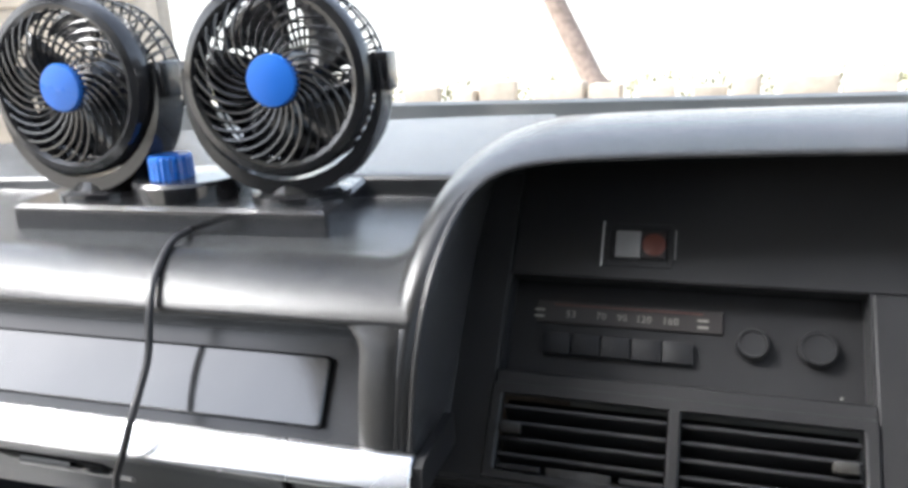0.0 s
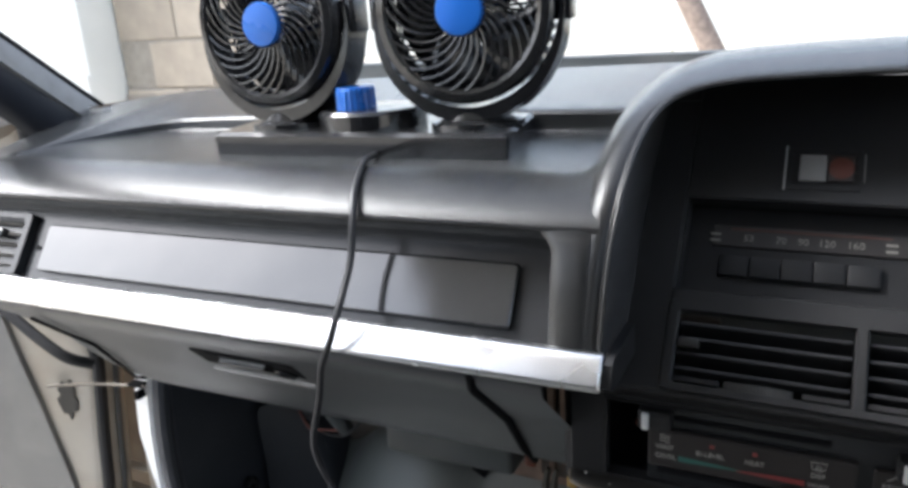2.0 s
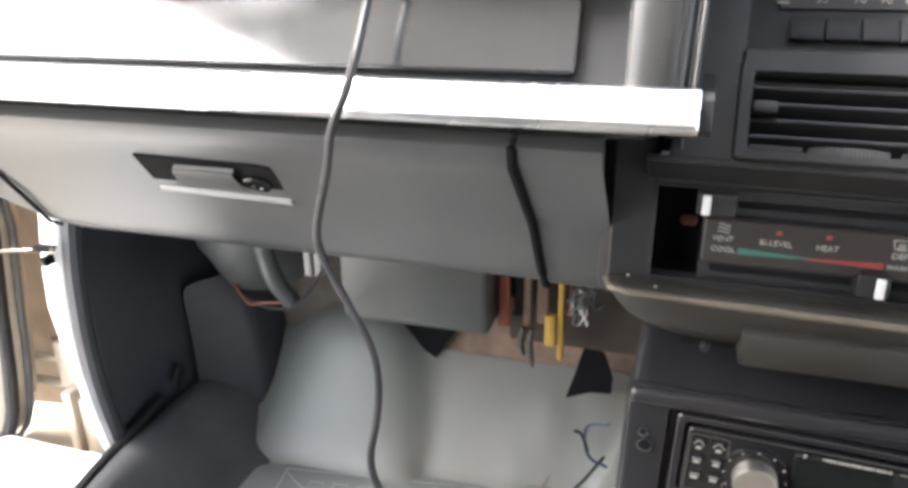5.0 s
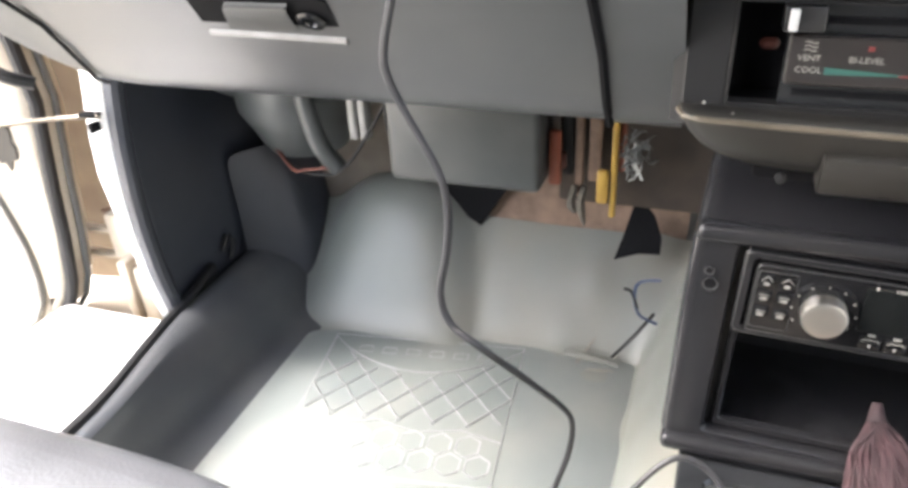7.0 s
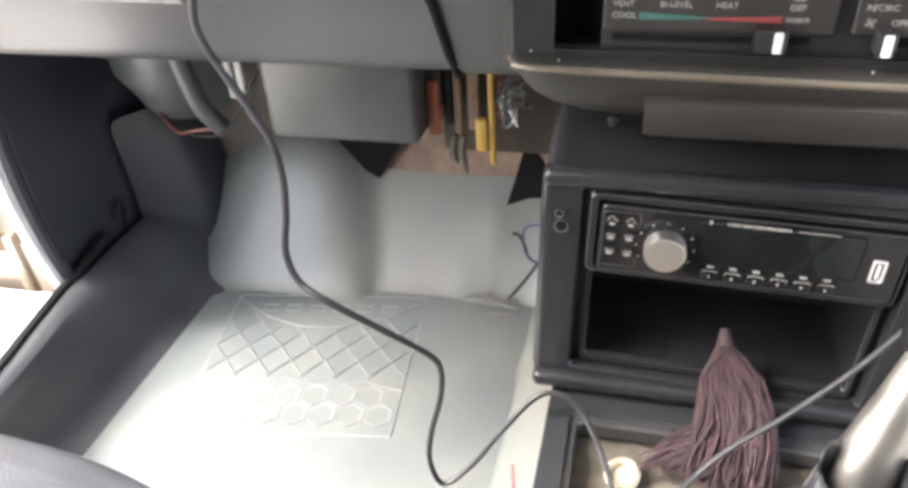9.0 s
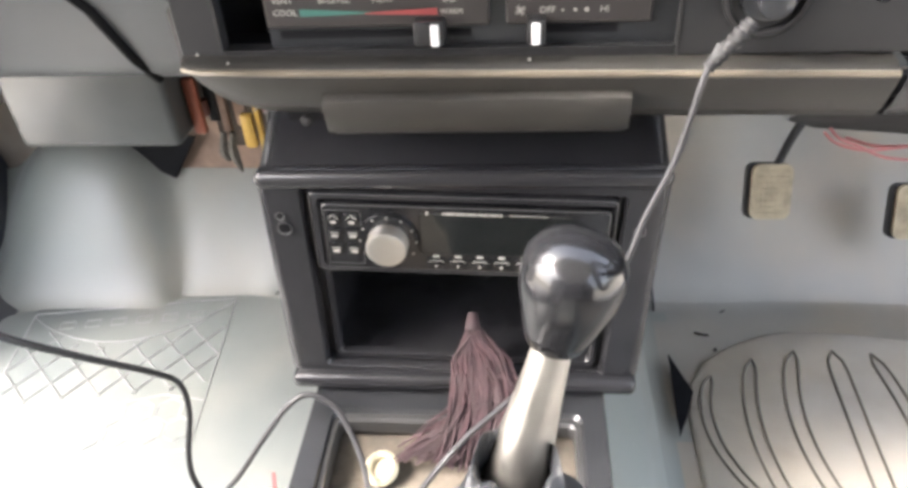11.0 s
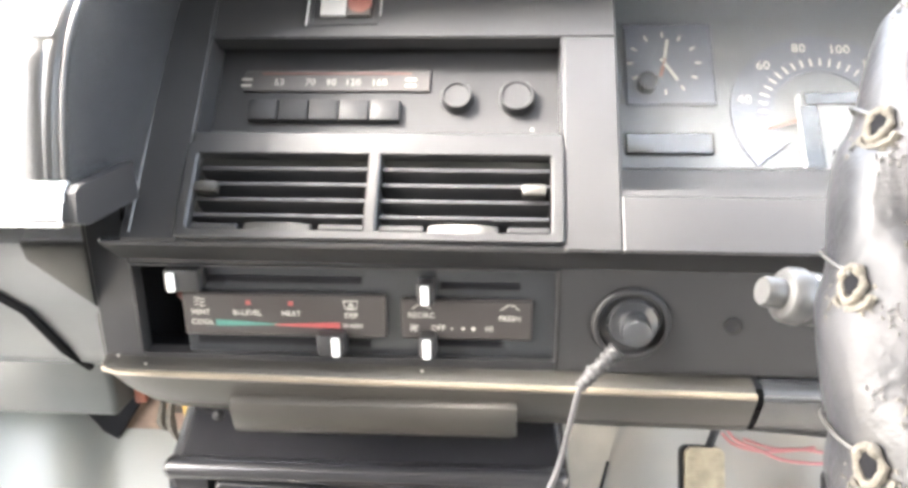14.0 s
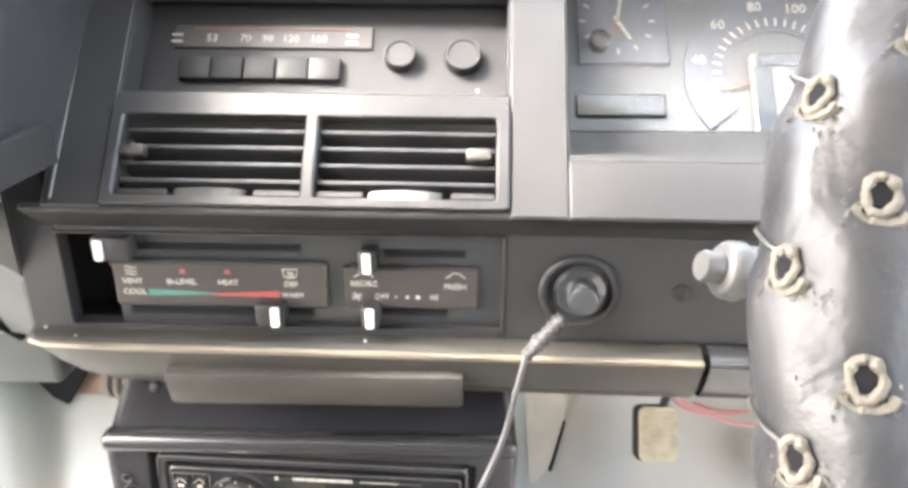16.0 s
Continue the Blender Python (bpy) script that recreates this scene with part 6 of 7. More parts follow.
def fan_head(cx, yaw, tilt):
    hub = Vector((cx, 0.622, 0.991))
    foot = FB @ Vector((cx - 0.0825, 0.045, 0.017))
    H = Matrix.Translation(hub) @ Matrix.Rotation(radians(yaw), 4, "Z") @ Matrix.Rotation(radians(90 + tilt), 4, "X")   # local z faces the viewer
    R = 0.0605
    bm = bmesh.new()
    lathe(bm, [(0.033, 0.0), (0.033, 0.004), (0.025, 0.006), (0.022, 0.012)], Matrix.Translation(foot), 28)
    part("swivel", bm, FANBLACK, fan)
    bm = bmesh.new()
    rows = []
    Y = Matrix.Translation(hub) @ Matrix.Rotation(radians(yaw), 4, "Z")
    for k in range(25):
        a = radians(172 + 196 * k / 24)
        c, s = math.cos(a), math.sin(a)
        w = 0.012 + 0.006 * max(0, -s)
        rows.append([Y @ Vector((rr * c, 0.002 + dy, rr * s)) for rr, dy in ((R + 0.0025, -w), (R + 0.0050 + 0.007 * max(0, -s), -w), (R + 0.0065 + 0.008 * max(0, -s), 0), (R + 0.0050 + 0.007 * max(0, -s), w), (R + 0.0025, w))])
    loft(bm, rows, ring=True, caps=True)
    part("yoke", bm, FANBLACK, fan, "curved black yoke")
    head = part("rim", loft(bmesh.new(), [[H @ Vector((r * math.cos(2 * math.pi * k / 64), r * math.sin(2 * math.pi * k / 64), h)) for k in range(64)]
                                          for r, h in ((R - 0.010, 0.016), (R - 0.010, 0.020), (R - 0.007, 0.0215), (R - 0.002, 0.020), (R, 0.016), (R, 0.008), (R - 0.003, 0.006), (R - 0.010, 0.007))], ring=True, wrap=True), FANBLACK, fan, "glossy black front rim")
    bm = bmesh.new()
    for k in range(30):
        a0 = 2 * math.pi * k / 30
        pts = []
        for q in range(9):
            u = q / 8
            r = 0.0120 + (R - 0.008 - 0.0120) * u
            a = a0 - 0.95 * u ** 1.2
            pts.append(H @ Vector((r * math.cos(a), r * math.sin(a), 0.0195 + 0.002 * math.sin(math.pi * u))))
        tube(bm, pts, 0.00105, n=5, caps=False)
    part("front_grille", bm, FANBLACK, head, "curved spokes of the guard")
    bm = bmesh.new()
    for k in range(44):
        a0 = 2 * math.pi * k / 44
        pts = []
        for q in range(8):
            u = q / 7
            r, h = (R - 0.002, 0.008 - 0.040 * u / 0.55) if u < 0.55 else (R - 0.002 - (R - 0.016) * ((u - 0.55) / 0.45), -0.032 - 0.006 * (u - 0.55) / 0.45)
            a = a0 + 0.25 * u
            pts.append(H @ Vector((r * math.cos(a), r * math.sin(a), h)))
        tube(bm, pts, 0.0012, n=4, caps=False)
    for r, h in ((R - 0.002, -0.016), (R - 0.003, -0.032), (0.035, -0.036)):
        tube(bm, [H @ Vector((r * math.cos(2 * math.pi * k / 40), r * math.sin(2 * math.pi * k / 40), h)) for k in range(40)], 0.0011, n=4, closed=True)
    part("rear_cage", bm, FANBLACK, head, "black wire guard behind the blades")
    bm = bmesh.new()
    lathe(bm, [(0.0158, 0.016), (0.0160, 0.0225), (0.0152, 0.0240), (0.0110, 0.0246), (0.0001, 0.0248)], H, 36, caps=False)
    part("hub_cap", bm, BLUE, head, "bright blue hub cap")
    bm = bmesh.new()
    lathe(bm, [(0.015, -0.040), (0.0160, -0.010), (0.013, 0.004), (0.001, 0.006)], H, 24)
    part("motor", bm, FANBLACK, head)
    for b in range(5):
        bm = bmesh.new()
        rows = []
        for q in range(7):
            u = q / 6
            r = 0.012 + (R - 0.019) * u
            a = 2 * math.pi * b / 5 + 0.5 * u + (0.4 if cx > 0.1 else 0)
            wd = 0.42 + 0.25 * u
            rows.append([H @ Vector((r * math.cos(a + wd * s), r * math.sin(a + wd * s), -0.008 - 0.010 * s)) for s in (-1, -0.5, 0, 0.5, 1)])
        loft(bm, rows)
        o = part("blade", bm, FANBLACK, head)
        sd = o.modifiers.new("thick", "SOLIDIFY")
        sd.thickness = 0.0012
    for s in (-1, 1):
        bm = bmesh.new()
        lathe(bm, [(0.008, -0.004), (0.008, 0.003), (0.005, 0.004)], Y @ Matrix.Translation((s * (R + 0.004), 0.002, 0.0)) @ Matrix.Rotation(s * math.pi / 2, 4, "Y"), 16)
        part("pivot", bm, FANBLACK, head)
        bm = bmesh.new()
        box(bm, (-0.006, -0.011, -0.011), (0.006, 0.011, 0.013), 0.002, 2, m=Y @ Matrix.Translation((s * (R + 0.0035), 0.004, 0.001)))
        part("pivot_block", bm, FANBLACK, head)


fan_head(0.006, 2, 0)
fan_head(0.164, 7, 0)

# ---------------------------------------------------------------- the fan's cord and its plug in the lighter socket
CABLE = [(0.1015, 0.592, 0.8995), (0.1065, 0.578, 0.8998), (0.1195, 0.545, 0.9022), (0.132, 0.513, 0.8930), (0.139, 0.497, 0.880), (0.141, 0.488, 0.858), (0.1415, 0.478, 0.844), (0.142, 0.467, 0.831), (0.138, 0.463, 0.816), (0.130, 0.4625, 0.799), (0.126, 0.4620, 0.779), (0.1200, 0.459, 0.752),
         (0.1210, 0.459, 0.738), (0.1275, 0.460, 0.722), (0.1365, 0.460, 0.705), (0.1445, 0.460, 0.687), (0.1467, 0.460, 0.667), (0.1447, 0.459, 0.645), (0.1407, 0.457, 0.621), (0.1465, 0.455, 0.603), (0.164, 0.453, 0.592), (0.185, 0.475, 0.555), (0.200, 0.502, 0.515), (0.205, 0.512, 0.493), (0.203, 0.512, 0.465), (0.195, 0.507, 0.432), (0.193, 0.503, 0.405), (0.203, 0.500, 0.386),
         (0.222, 0.508, 0.400), (0.245, 0.522, 0.430), (0.265, 0.534, 0.4525), (0.281, 0.538, 0.4575), (0.300, 0.530, 0.4505), (0.318, 0.505, 0.4350), (0.328, 0.480, 0.4255), (0.338, 0.455, 0.4235), (0.352, 0.462, 0.4335), (0.375, 0.49, 0.447), (0.395, 0.500, 0.468),
         (0.425, 0.502, 0.505), (0.455, 0.503, 0.550), (0.480, 0.506, 0.598), (0.490, 0.513, 0.626), (0.503, 0.521, 0.656), (0.5095, 0.526, 0.682), (0.5135, 0.5295, 0.698), (0.519, 0.533, 0.711)]
bm = bmesh.new()
cord_path = smooth_path(CABLE, 6)
tube(bm, cord_path, [0.0021 - 0.0005 * max(0.0, min(1.0, (k - len(cord_path) + 60) / 40)) for k in range(len(cord_path))], n=8)
cable = thing("power_cord", (0.12, 0.70, 0.275), "thin black power cord looping from fan to lighter socket", "cable")
part("cord", bm, CORD, cable)
bm = bmesh.new()
pa, pb = Vector((0.514, 0.530, 0.7005)), Vector((0.5325, 0.5345, 0.7205))
pts, rad = [], []
for k in range(29):
    pts.append(pa.lerp(pb, k / 28))
    rad.append((0.0043 if k % 4 < 2 else 0.0036) * (0.80 + 0.30 * k / 28))
tube(bm, pts, rad, n=14)
part("strain_relief", bm, RUBBER, cable, "ribbed black strain relief")
bm = bmesh.new()
PL = at(SL, 0.5425, 0.7285, 0)
lathe(bm, [(0.0140, -0.004), (0.0140, 0.001), (0.0125, 0.003), (0.0085, 0.004), (0.0078, 0.013), (0.0072, 0.0150), (0.0060, 0.0155), (0.0001, 0.0153)], PL, 32, caps=False)
part("plug", bm, PLASTIC, cable, "grey black round lighter plug")

# ---------------------------------------------------------------- driver's side
wheel = thing("steering_wheel", (0.745, 0.33, 0.62), "steering wheel in a worn laced black leather cover", "steering wheel")
WH = axes((0.7535, 0.335, 0.8047), (1, 0, 0), (0, 0.5392, 0.8422))       # local z towards the driver
RW, RT = 0.187, 0.0185
bm = bmesh.new()
rows = []
NSEG = 408
LACES = 34
FIRST = 172.3
def rim_puff(a, b):
    """How far the cover's pads swell at the angle a round the wheel and b round the rim; the two lace rows stand half a pitch apart."""
    b = (b + math.pi) % (2 * math.pi) - math.pi
    second = b > radians(46)
    fold = 0.0 if second else -3.4 * max(0.0, min(1.0, (26 - math.degrees(b)) / 66))     # the creases run slantwise round the rim
    ph = ((a - radians(FIRST + fold)) / (2 * math.pi) * LACES + (0.41 if second else 0.0)) % 1.0
    seam = 1 - 0.75 * math.exp(-((b - radians(46)) / radians(7)) ** 2)
    pad = max(0.0, min(1.0, (ph - 0.11) / 0.16)) ** 0.6 * max(0.0, 1 - 0.9 * (ph / 0.93) ** 2.5)
    return 0.985 + 0.110 * pad * seam + 0.014 * noise.noise((math.cos(a) * 9, math.sin(a) * 9, b * 2)) + 0.006 * noise.noise((math.cos(a) * 70, math.sin(a) * 70, b * 5))


for i in range(NSEG):
    a = 2 * math.pi * i / NSEG
    rows.append([WH @ Vector(((RW + RT * rim_puff(a, b) * math.cos(b)) * math.cos(a), (RW + RT * rim_puff(a, b) * math.cos(b)) * math.sin(a), RT * rim_puff(a, b) * math.sin(b))) for b in [2 * math.pi * j / 36 for j in range(36)]])
loft(bm, rows, ring=True, wrap=True)
rim = part("rim_cover", bm, WORNLEATHER, wheel, "padded worn leather rim cover")
bm0 = bmesh.new()
rg = random.Random(3)
ring_at = lambda k, f, s: noise.noise((math.cos(2 * math.pi * k / 36) * f, math.sin(2 * math.pi * k / 36) * f, s))
tube(bm0, [Vector((0.0029 * math.cos(2 * math.pi * k / 36) * (1 + 0.22 * ring_at(k, 1.3, 0)), 0.0036 * math.sin(2 * math.pi * k / 36) * (1 + 0.22 * ring_at(k, 1.3, 0)), 0.0005 * ring_at(k, 2.0, 5))) for k in range(36)], [0.00105 + 0.00065 * ring_at(k, 2.2, 9) + 0.0002 * ring_at(k, 9, 3) for k in range(36)], n=8, closed=True)
eye_mesh = mesh_of("lace_eyelet", bm0, LACE)
bm0 = bmesh.new()
lathe(bm0, [(0.0026, -0.001), (0.0026, 0.0002)], n=12)
hole_mesh = mesh_of("lace_hole", bm0, DARK)
bm0 = bmesh.new()
# the torn pale lip beside each eyelet and the frayed bits round it
tube(bm0, [Vector((0.0044 * math.cos(math.pi * k / 10) * rg.uniform(0.85, 1.15) - 0.0004, 0.0030 + 0.0030 * math.sin(math.pi * k / 10) * rg.uniform(0.8, 1.1), -0.0003)) for k in range(11)], [rg.uniform(0.0006, 0.0013) for k in range(11)], n=5)
for k in range(26):
    p = Vector((rg.uniform(-0.006, 0.006), rg.uniform(-0.003, 0.0085), -0.0002))
    tube(bm0, [p, p + Vector((rg.uniform(-0.001, 0.001), rg.uniform(-0.001, 0.001), rg.uniform(0, 0.0004))), p + Vector((rg.uniform(-0.0015, 0.0015), rg.uniform(-0.0012, 0.0012), 0.0003))], [0.0002, rg.uniform(0.0002, 0.0004), 0.0001], n=4)
fray_mesh = mesh_of("frayed_leather", bm0, LACE)
bm0 = bmesh.new()
for k in range(9):
    p = Vector((rg.uniform(-0.003, 0.003), rg.uniform(-0.004, 0.004), 0.0))
    tube(bm0, [p, p + Vector((rg.uniform(-0.001, 0.001), rg.uniform(-0.001, 0.001), 0.0003)), p + Vector((rg.uniform(-0.0015, 0.0015), rg.uniform(-0.0012, 0.0012), 0.0001))], [0.0001, rg.uniform(0.00012, 0.00030), 0.0001], n=4)
crack_mesh = mesh_of("frayed_crack", bm0, CRACKGREY)
def on_rim(a, b, lift=1.0):
    return Vector(((RW + RT * lift * math.cos(b)) * math.cos(a), (RW + RT * lift * math.cos(b)) * math.sin(a), RT * lift * math.sin(b)))


bm0 = bmesh.new()
tube(bm0, smooth_path([on_rim(radians(-0.6), radians(26), 1.03), on_rim(radians(-1.6), radians(8), 1.05), on_rim(radians(-2.8), radians(-14), 1.05), on_rim(radians(-3.6), radians(-40), 1.04)], 4), 0.0006, n=5)
fold_mesh = mesh_of("seam_fold", bm0, LIPGREY)
for i in range(LACES):
    for row in (0, 1):
        a = radians(FIRST + (1.0 + 180.0 / LACES if row else 0.0)) + 2 * math.pi * i / LACES
        turn = max(-12.0, min(12.0, (math.degrees(a) + 180) % 360 - 352.5))      # the cover sits twisted on the rim
        b = radians(75 - 0.5 * turn if row else 26 - 0.35 * turn)
        n_ = Vector((math.cos(b) * math.cos(a), math.cos(b) * math.sin(a), math.sin(b)))
        t_ = Vector((-math.sin(a), math.cos(a), 0))
        m_ = WH @ axes(on_rim(a, b, 1.022), t_.cross(n_), t_)
        for me in (eye_mesh, hole_mesh, fray_mesh):
            ob = new(me.name, me)
            ob.parent = rim
            ob.matrix_basis = m_
        if row == 0:
            for k in range(3):                             # cracked bits along the crease between the pads
                ak = a + 2 * math.pi / LACES * rg.uniform(0.15, 0.75)
                bk = radians(46 + rg.uniform(-7, 7))
                nk = Vector((math.cos(bk) * math.cos(ak), math.cos(bk) * math.sin(ak), math.sin(bk)))
                tk = Vector((-math.sin(ak), math.cos(ak), 0))
                ob = new("frayed_crack", crack_mesh)
                ob.parent = rim
                ob.matrix_basis = WH @ axes(on_rim(ak, bk, rim_puff(ak, bk) + 0.01), tk.cross(nk), tk) @ Matrix.Rotation(rg.uniform(0, 6), 4, "Z")
            ob = new("seam_fold", fold_mesh)
            ob.parent = rim
            ob.matrix_basis = WH @ Matrix.Rotation(a, 4, "Z")
bm = bmesh.new()
for a in (-8, 188):
    c, s = math.cos(radians(a)), math.sin(radians(a))
    rows = [[WH @ Vector((r * c - w * s, r * s + w * c, d)) for w, d in ((-0.016, -0.03 + r * 0.12), (0.016, -0.03 + r * 0.12), (0.016, -0.042 + r * 0.12), (-0.016, -0.042 + r * 0.12))] for r in (0.03, 0.09, 0.172)]
    loft(bm, rows, ring=True, caps=True)
part("spoke", bm, PLASTIC, wheel)
bm = bmesh.new()
lathe(bm, [(0.05, -0.06), (0.055, -0.03), (0.045, -0.012), (0.001, -0.010)], WH, 32)
part("centre_pad", bm, PLASTIC, wheel)
colm = thing("steering_column", (0.746, 0.5, 0.68), "black steering column shroud with a stalk", "steering column")
bm = bmesh.new()
tube(bm, [WH @ Vector((0, 0, -0.06)), WH @ Vector((0, 0, -0.10)), WH @ Vector((0, 0, -0.26))], [0.040, 0.052, 0.060], n=20)
part("shroud", bm, PLASTIC, colm)
bm = bmesh.new()
tip = Vector((0.5565, 0.405, 0.8050))
root = Vector((0.700, 0.432, 0.770))
d_ = (root - tip).normalized()
STK = axes(tip, d_.orthogonal(), d_.cross(d_.orthogonal()))
lathe(bm, [(0.0062, 0.020), (0.0070, 0.05), (0.0074, 0.145)], STK, 16)
stk = part("stalk", bm, STALKGREY, colm, "grey indicator stalk")
bm = bmesh.new()
lathe(bm, [(0.0001, -0.002), (0.0042, -0.002), (0.0048, -0.0008), (0.0049, 0.004), (0.0076, 0.0046), (0.0088, 0.0062), (0.0090, 0.0100), (0.0074, 0.0112), (0.0074, 0.0130), (0.0084, 0.0138), (0.0084, 0.018), (0.0065, 0.019)], STK, 28, caps=False)
part("stalk_tip", bm, STALKGREY, stk, "ringed pale stalk end")

for (x, y, z), nm in (((0.677, 0.860, 0.417), "clutch"), ((0.826, 0.862, 0.390), "brake")):
    ped = thing("pedal", (x, y + 0.02, z - 0.03), "dusty ribbed rubber foot pedal on a dark arm", "pedal", group="pedals")
    PM = axes((x, y, z), (1, 0, 0), (0, 0.35, 0.94))
    bm = bmesh.new()
    prism(bm, rounded(-0.022, -0.029, 0.021, 0.029, 0.008), at(PM, 0, 0, -0.008), 0.007)
    part("pedal_plate", bm, RUBBER, ped)
    bm = bmesh.new()
    prism(bm, rounded(-0.0195, -0.0285, 0.0205, 0.0285, 0.008), at(PM, 0.002, 0, -0.001), 0.006)
    pad = part("rubber_pad", bm, PEDAL, ped, "dusty pale rubber pad")
    bm = bmesh.new()
    for r in range(8):
        for c in range(7):
            box(bm, (-0.0012, -0.0012, 0.0), (0.0012, 0.0012, 0.0012), m=at(PM, -0.0125 + 0.005 * c, -0.022 + 0.0063 * r, 0.005))
    part("tread", bm, PEDAL, pad)
    bm = bmesh.new()
    tube(bm, smooth_path([(x + 0.005, y + 0.008, z + 0.02), (x + 0.022, y + 0.02, z + 0.06), (x + 0.05, y + 0.02, z + 0.12), (x + 0.07, y - 0.02, z + 0.24)], 5), 0.0045, n=8)
    part("arm", bm, RUBBER, ped)
wires = thing("loose_wires", (0.70, 0.62, 0.60), "loose red wires hanging under the dash", "wires")
for pts in ([(0.627, 0.645, 0.606), (0.633, 0.64, 0.6005), (0.647, 0.64, 0.5945), (0.664, 0.64, 0.5865), (0.687, 0.64, 0.5840), (0.708, 0.64, 0.5850), (0.711, 0.642, 0.578), (0.7115, 0.645, 0.563)],
            [(0.624, 0.645, 0.603), (0.632, 0.642, 0.5965), (0.650, 0.644, 0.590), (0.668, 0.648, 0.588), (0.690, 0.65, 0.590)],
            [(0.640, 0.648, 0.597), (0.659, 0.643, 0.5930), (0.680, 0.642, 0.5935), (0.698, 0.642, 0.5915), (0.73, 0.65, 0.592), (0.80, 0.66, 0.61)]):
    bm = bmesh.new()
    tube(bm, smooth_path(pts, 6), 0.0011, n=6)
    part("wire", bm, REDWIRE, wires)
bm = bmesh.new()
loft(bm, [[(0.590, 0.60, 0.640), (0.66, 0.60, 0.645), (0.80, 0.60, 0.645)], [(0.597, 0.645, 0.6125), (0.645, 0.655, 0.602), (0.80, 0.655, 0.594)], [(0.623, 0.66, 0.598), (0.69, 0.668, 0.588), (0.80, 0.668, 0.575)], [(0.63, 0.72, 0.620), (0.68, 0.73, 0.610), (0.80, 0.73, 0.60)]])
part("under_cover", bm, RUBBER, wires, "sagging black under dash cover")

# ---------------------------------------------------------------- mats
def strip(bm, pts, w, z, h):
    """A raised bead along points of the floor."""
    tube(bm, [Vector((x, y, z)) for x, y in pts], w, n=6, flat=h)


pm = thing("floor_mat", (-0.02, 0.72, 0.274), "pale grey moulded floor mat with raised lattice pattern", "floor mat")
bm = bmesh.new()
MAT = [(-0.235, 0.33), (0.236, 0.33), (0.236, 0.855), (0.165, 0.862), (0.10, 0.858), (-0.15, 0.822), (-0.215, 0.800), (-0.235, 0.76)]
loft(bm, [[(x, y, 0.268) for x, y in MAT], [(x, y, 0.2755) for x, y in MAT], [(x * 0.985, 0.006 + y * 0.985, 0.2765) for x, y in MAT]], ring=True, caps=True)
part("mat_body", bm, MATV, pm)
A_, B_, C_, D_ = Vector((-0.150, 0.812)), Vector((0.086, 0.845)), Vector((0.108, 0.625)), Vector((-0.118, 0.590))


def q_(u, v):
    """The pattern's field: u across, v from its far edge to its near one."""
    p = A_.lerp(B_, u).lerp(D_.lerp(C_, u), v)
    return (p.x, p.y)


def bead(pts, nm="raised_bead", w=0.0016):
    bm = bmesh.new()
    strip(bm, [q_(*p) for p in pts], w * 0.9, 0.2766, 0.45)
    part(nm, bm, BEADV, pm)


bead([(0, 0), (1, 0), (1, 1), (0, 1), (0, 0)])
bead([(t / 12, 0.02 + 0.25 * math.sin(math.pi * t / 12) ** 0.8) for t in range(13)])
def arc_v(u):
    return 0.03 + 0.25 * math.sin(math.pi * min(1.0, max(0.0, u))) ** 0.8


for k in range(9):
    for sgn in (1, -1):
        u0 = -0.30 + 0.165 * k
        pts = []
        for t in range(17):
            u, v = (u0 + 0.48 * t / 16 if sgn > 0 else 1 - u0 - 0.48 * t / 16), 0.04 + 0.60 * t / 16
            if 0.0 <= u <= 1.0 and v >= arc_v(u):
                pts.append((u, v))
        if len(pts) > 2:
            bead(pts, w=0.0021)
bead([(0, 0.62), (0.2, 0.70), (0.4, 0.64), (0.6, 0.70), (0.8, 0.66), (1, 0.72)])
for r in range(2):
    for c in range(7):
        u, v = 0.075 + 0.130 * c + 0.065 * r, 0.76 + 0.12 * r
        bead([(u + 0.060 * math.cos(radians(a)), v + 0.070 * math.sin(radians(a))) for a in (30, 90, 150, 210, 270, 330, 390)], w=0.0015)
# maker's mark as plain raised shapes
for k in range(6):
    u = 0.19 + 0.125 * k
    bead([(u - 0.035, 0.085), (u + 0.035, 0.085), (u + 0.035, 0.135), (u - 0.035, 0.135), (u - 0.035, 0.085)], "raised_mark", 0.0011)

dm = thing("driver_mat", (0.75, 0.70, 0.274), "dusty brown grey driver mat with curved tread loops", "floor mat")
bm = bmesh.new()
DM = [(0.586, 0.40), (0.99, 0.40), (0.99, 0.75)] + [(p.x, p.y) for p in smooth_path([(0.93, 0.770, 0), (0.853, 0.786, 0), (0.763, 0.800, 0), (0.696, 0.798, 0), (0.650, 0.780, 0), (0.617, 0.756, 0), (0.596, 0.724, 0), (0.588, 0.699, 0)], 5)]
loft(bm, [[(x, y, 0.268) for x, y in DM], [(x, y, 0.2745) for x, y in DM], [(x + (0.78 - x) * 0.02, y + (0.62 - y) * 0.02, 0.2770) for x, y in DM]], ring=True, caps=True)
part("mat_body", bm, DMATV, dm)
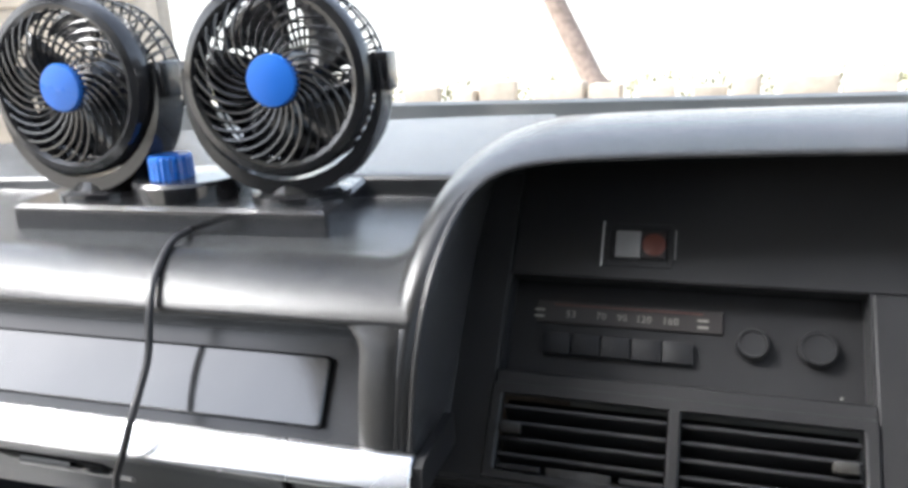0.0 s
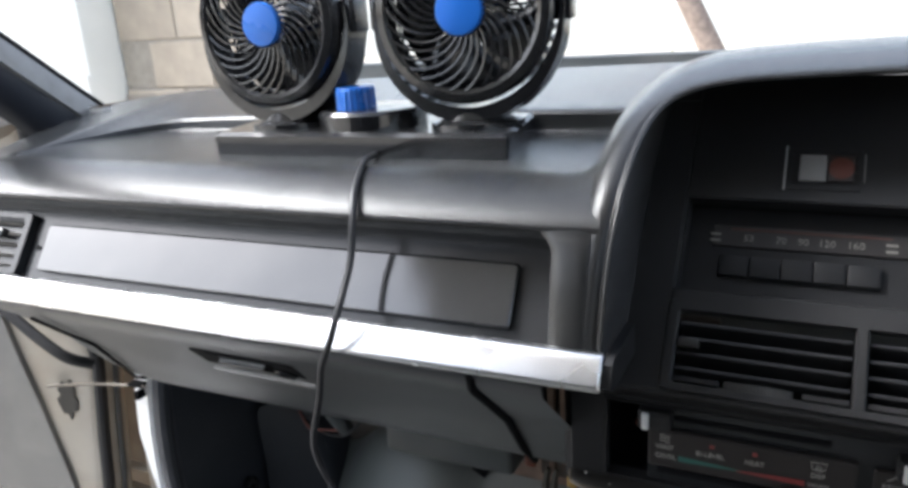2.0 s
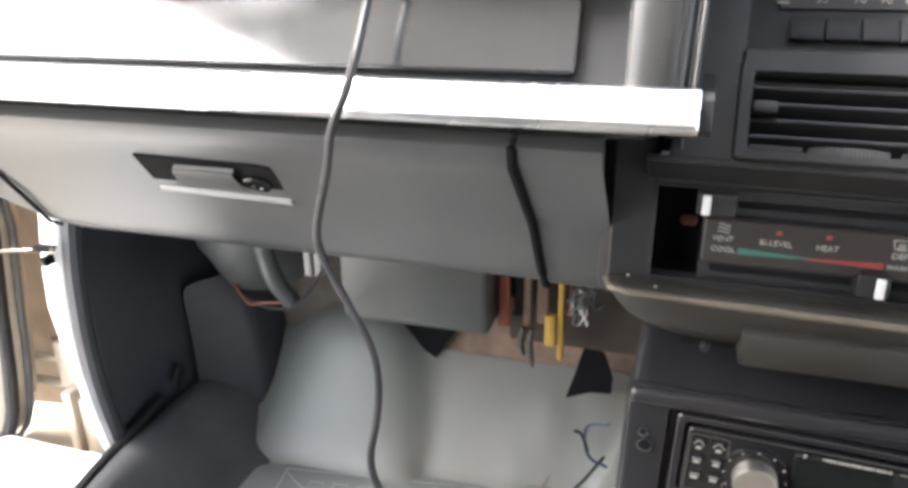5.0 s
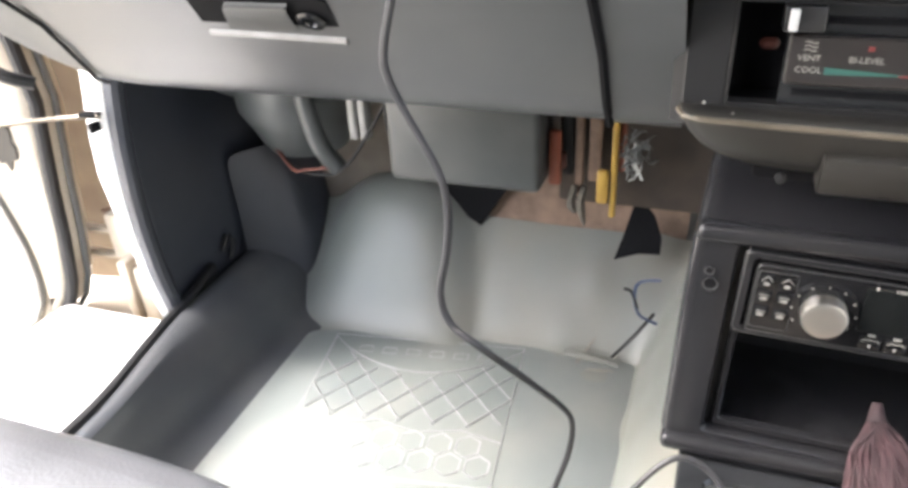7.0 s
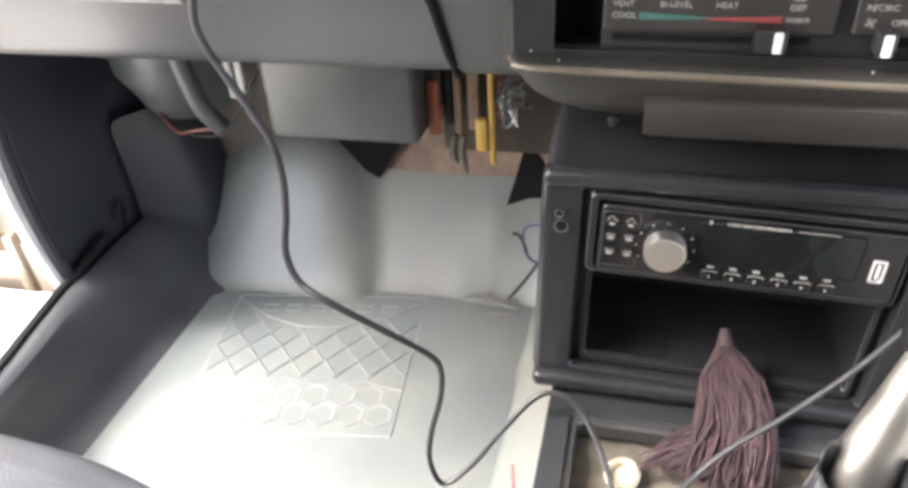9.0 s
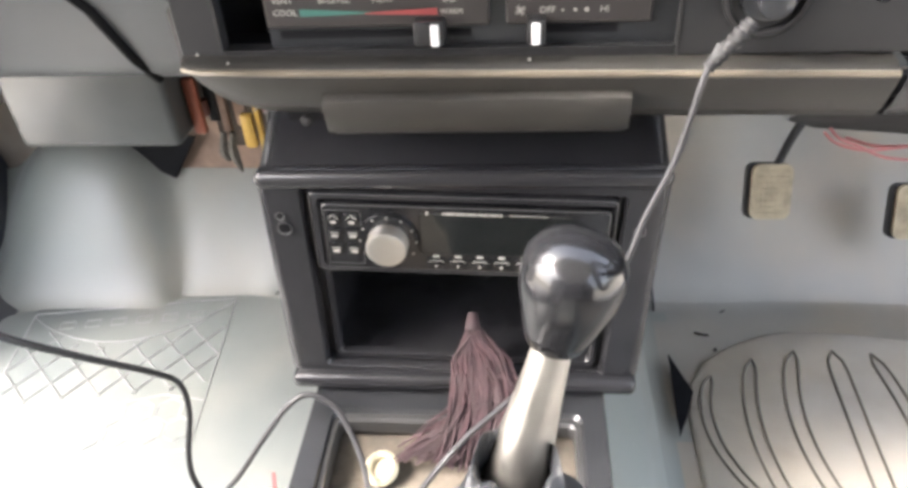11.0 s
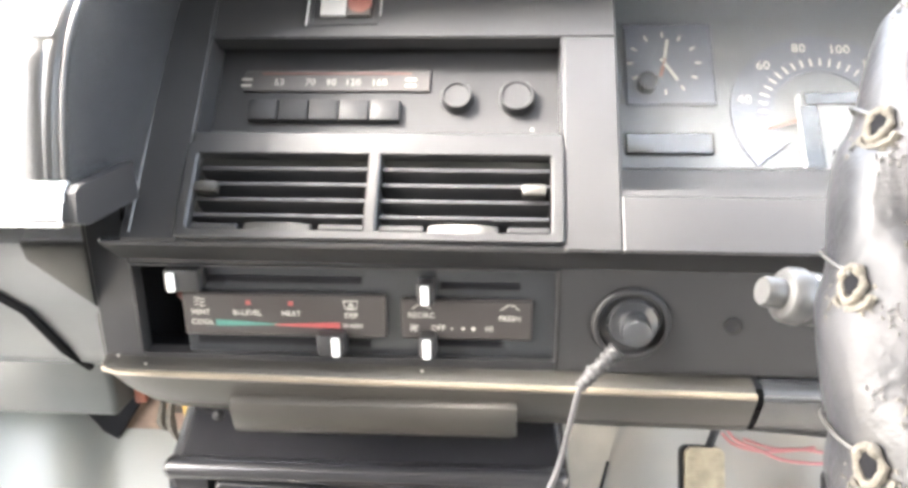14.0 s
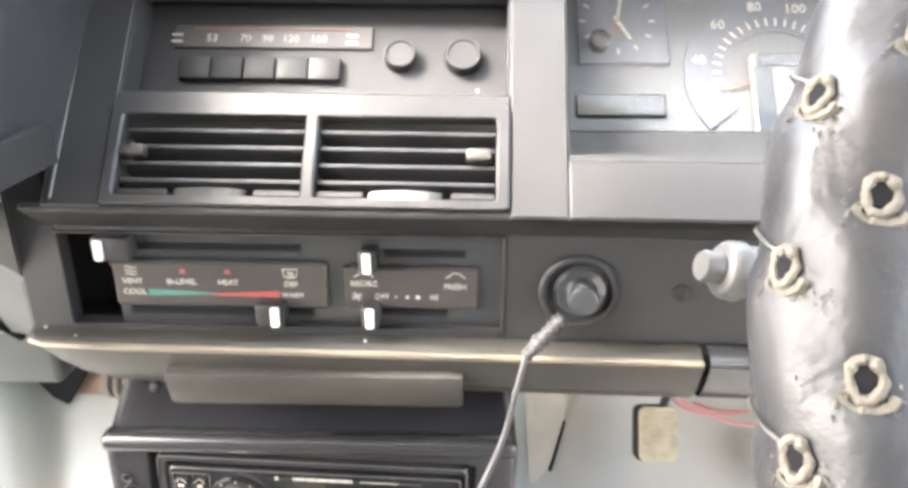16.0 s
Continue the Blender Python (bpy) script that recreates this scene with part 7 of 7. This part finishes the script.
# each tread loop is a narrow hairpin that bends as it runs back
for y0, y1, x0, xm, x1, w in ((0.733, 0.600, 0.616, 0.604, 0.628, 0.010), (0.757, 0.590, 0.662, 0.646, 0.656, 0.013), (0.770, 0.585, 0.707, 0.687, 0.700, 0.014), (0.771, 0.580, 0.7455, 0.741, 0.737, 0.017), (0.768, 0.580, 0.783, 0.791, 0.780, 0.012), (0.745, 0.58, 0.824, 0.824, 0.816, 0.012), (0.735, 0.58, 0.868, 0.864, 0.852, 0.012)):
    for s in (-1, 1):
        bm = bmesh.new()
        pts = []
        for t in range(15):
            u = t / 14
            c = x0 * (1 - u) * (1 - 2 * u) + 4 * xm * u * (1 - u) + x1 * u * (2 * u - 1)
            pts.append(Vector((c + s * w * 0.5 * min(1.0, (u / 0.10)) ** 0.6, y0 + (y1 - y0) * u, 0.2777)))
        tube(bm, pts, 0.0013, n=5)
        part("tread_loop", bm, TREAD, dm)
# black patch stands for the shade beside the mat's edge
bm = bmesh.new()
prism(bm, [(0.578, 0.760), (0.595, 0.709), (0.589, 0.690), (0.574, 0.655), (0.576, 0.705)], axes((0, 0, 0.277), (1, 0, 0), (0, 1, 0)), 0.0035)
solo("mat_gap_shade", bm, DARK, "black patch for the shade between tunnel lining and driver mat", "gap", kind="structure")
# pale creases worn into the lining beside the console
for pts in ([(0.150, 0.833, 0.2795), (0.156, 0.849, 0.2810), (0.167, 0.868, 0.2960)], [(0.163, 0.826, 0.2785), (0.178, 0.827, 0.2790), (0.194, 0.829, 0.2795)]):
    bm = bmesh.new()
    tube(bm, smooth_path(pts, 4), [0.0006, 0.0010, 0.0014, 0.0012, 0.0015, 0.0011, 0.0013, 0.0009, 0.0005], n=6, flat=0.6)
    solo("lining_crease", bm, TANLINING, "brown dusty crease in the grey floor lining", "crease", kind="structure")

# small wires beside the console in the passenger footwell
fw = thing("footwell_wires", (0.23, 0.80, 0.30), "thin blue and black wire ends hanging beside the console", "wires")
for pts, m_ in (([(0.238, 0.79, 0.436), (0.219, 0.795, 0.428), (0.213, 0.80, 0.410), (0.219, 0.80, 0.385), (0.238, 0.80, 0.376)], BLUEWIRE), ([(0.202, 0.80, 0.414), (0.210, 0.80, 0.411), (0.217, 0.80, 0.392)], RUBBER), ([(0.234, 0.80, 0.388), (0.216, 0.803, 0.354), (0.194, 0.806, 0.318)], RUBBER)):
    bm = bmesh.new()
    tube(bm, smooth_path(pts, 5), 0.0017, n=6)
    part("wire", bm, m_, fw)
bm = bmesh.new()
tube(bm, smooth_path([(0.255, 0.50, 0.42), (0.262, 0.47, 0.40), (0.262, 0.44, 0.39)], 4), 0.0018, n=6)
part("wire", bm, REDWIRE, fw)

# ---------------------------------------------------------------- passenger seat
seat = thing("passenger_seat", (0.0, 0.1, 0.29), "dark grey vinyl passenger seat cushion", "seat")
bm = bmesh.new()
rows = []
for i in range(13):
    x = -0.27 + 0.40 * i / 12
    e = abs((i - 6) / 6) ** 4
    rows.append([(x, 0.335, 0.30), (x, 0.352 - 0.02 * e, 0.46), (x, 0.360 - 0.015 * e, 0.545 - 0.02 * e), (x, 0.358 - 0.015 * e, 0.563 - 0.02 * e), (x, 0.345, 0.574 - 0.03 * e), (x, 0.27, 0.578 - 0.03 * e), (x, 0.0, 0.555 - 0.03 * e), (x, -0.15, 0.545), (x, -0.17, 0.30)])
loft(bm, rows)
sub(part("cushion", bm, SEATV, seat), 2)
bm = bmesh.new()
box(bm, (-0.27, -0.34, 0.50), (0.13, -0.18, 1.05), 0.05, 4)
part("backrest", bm, SEATV, seat)
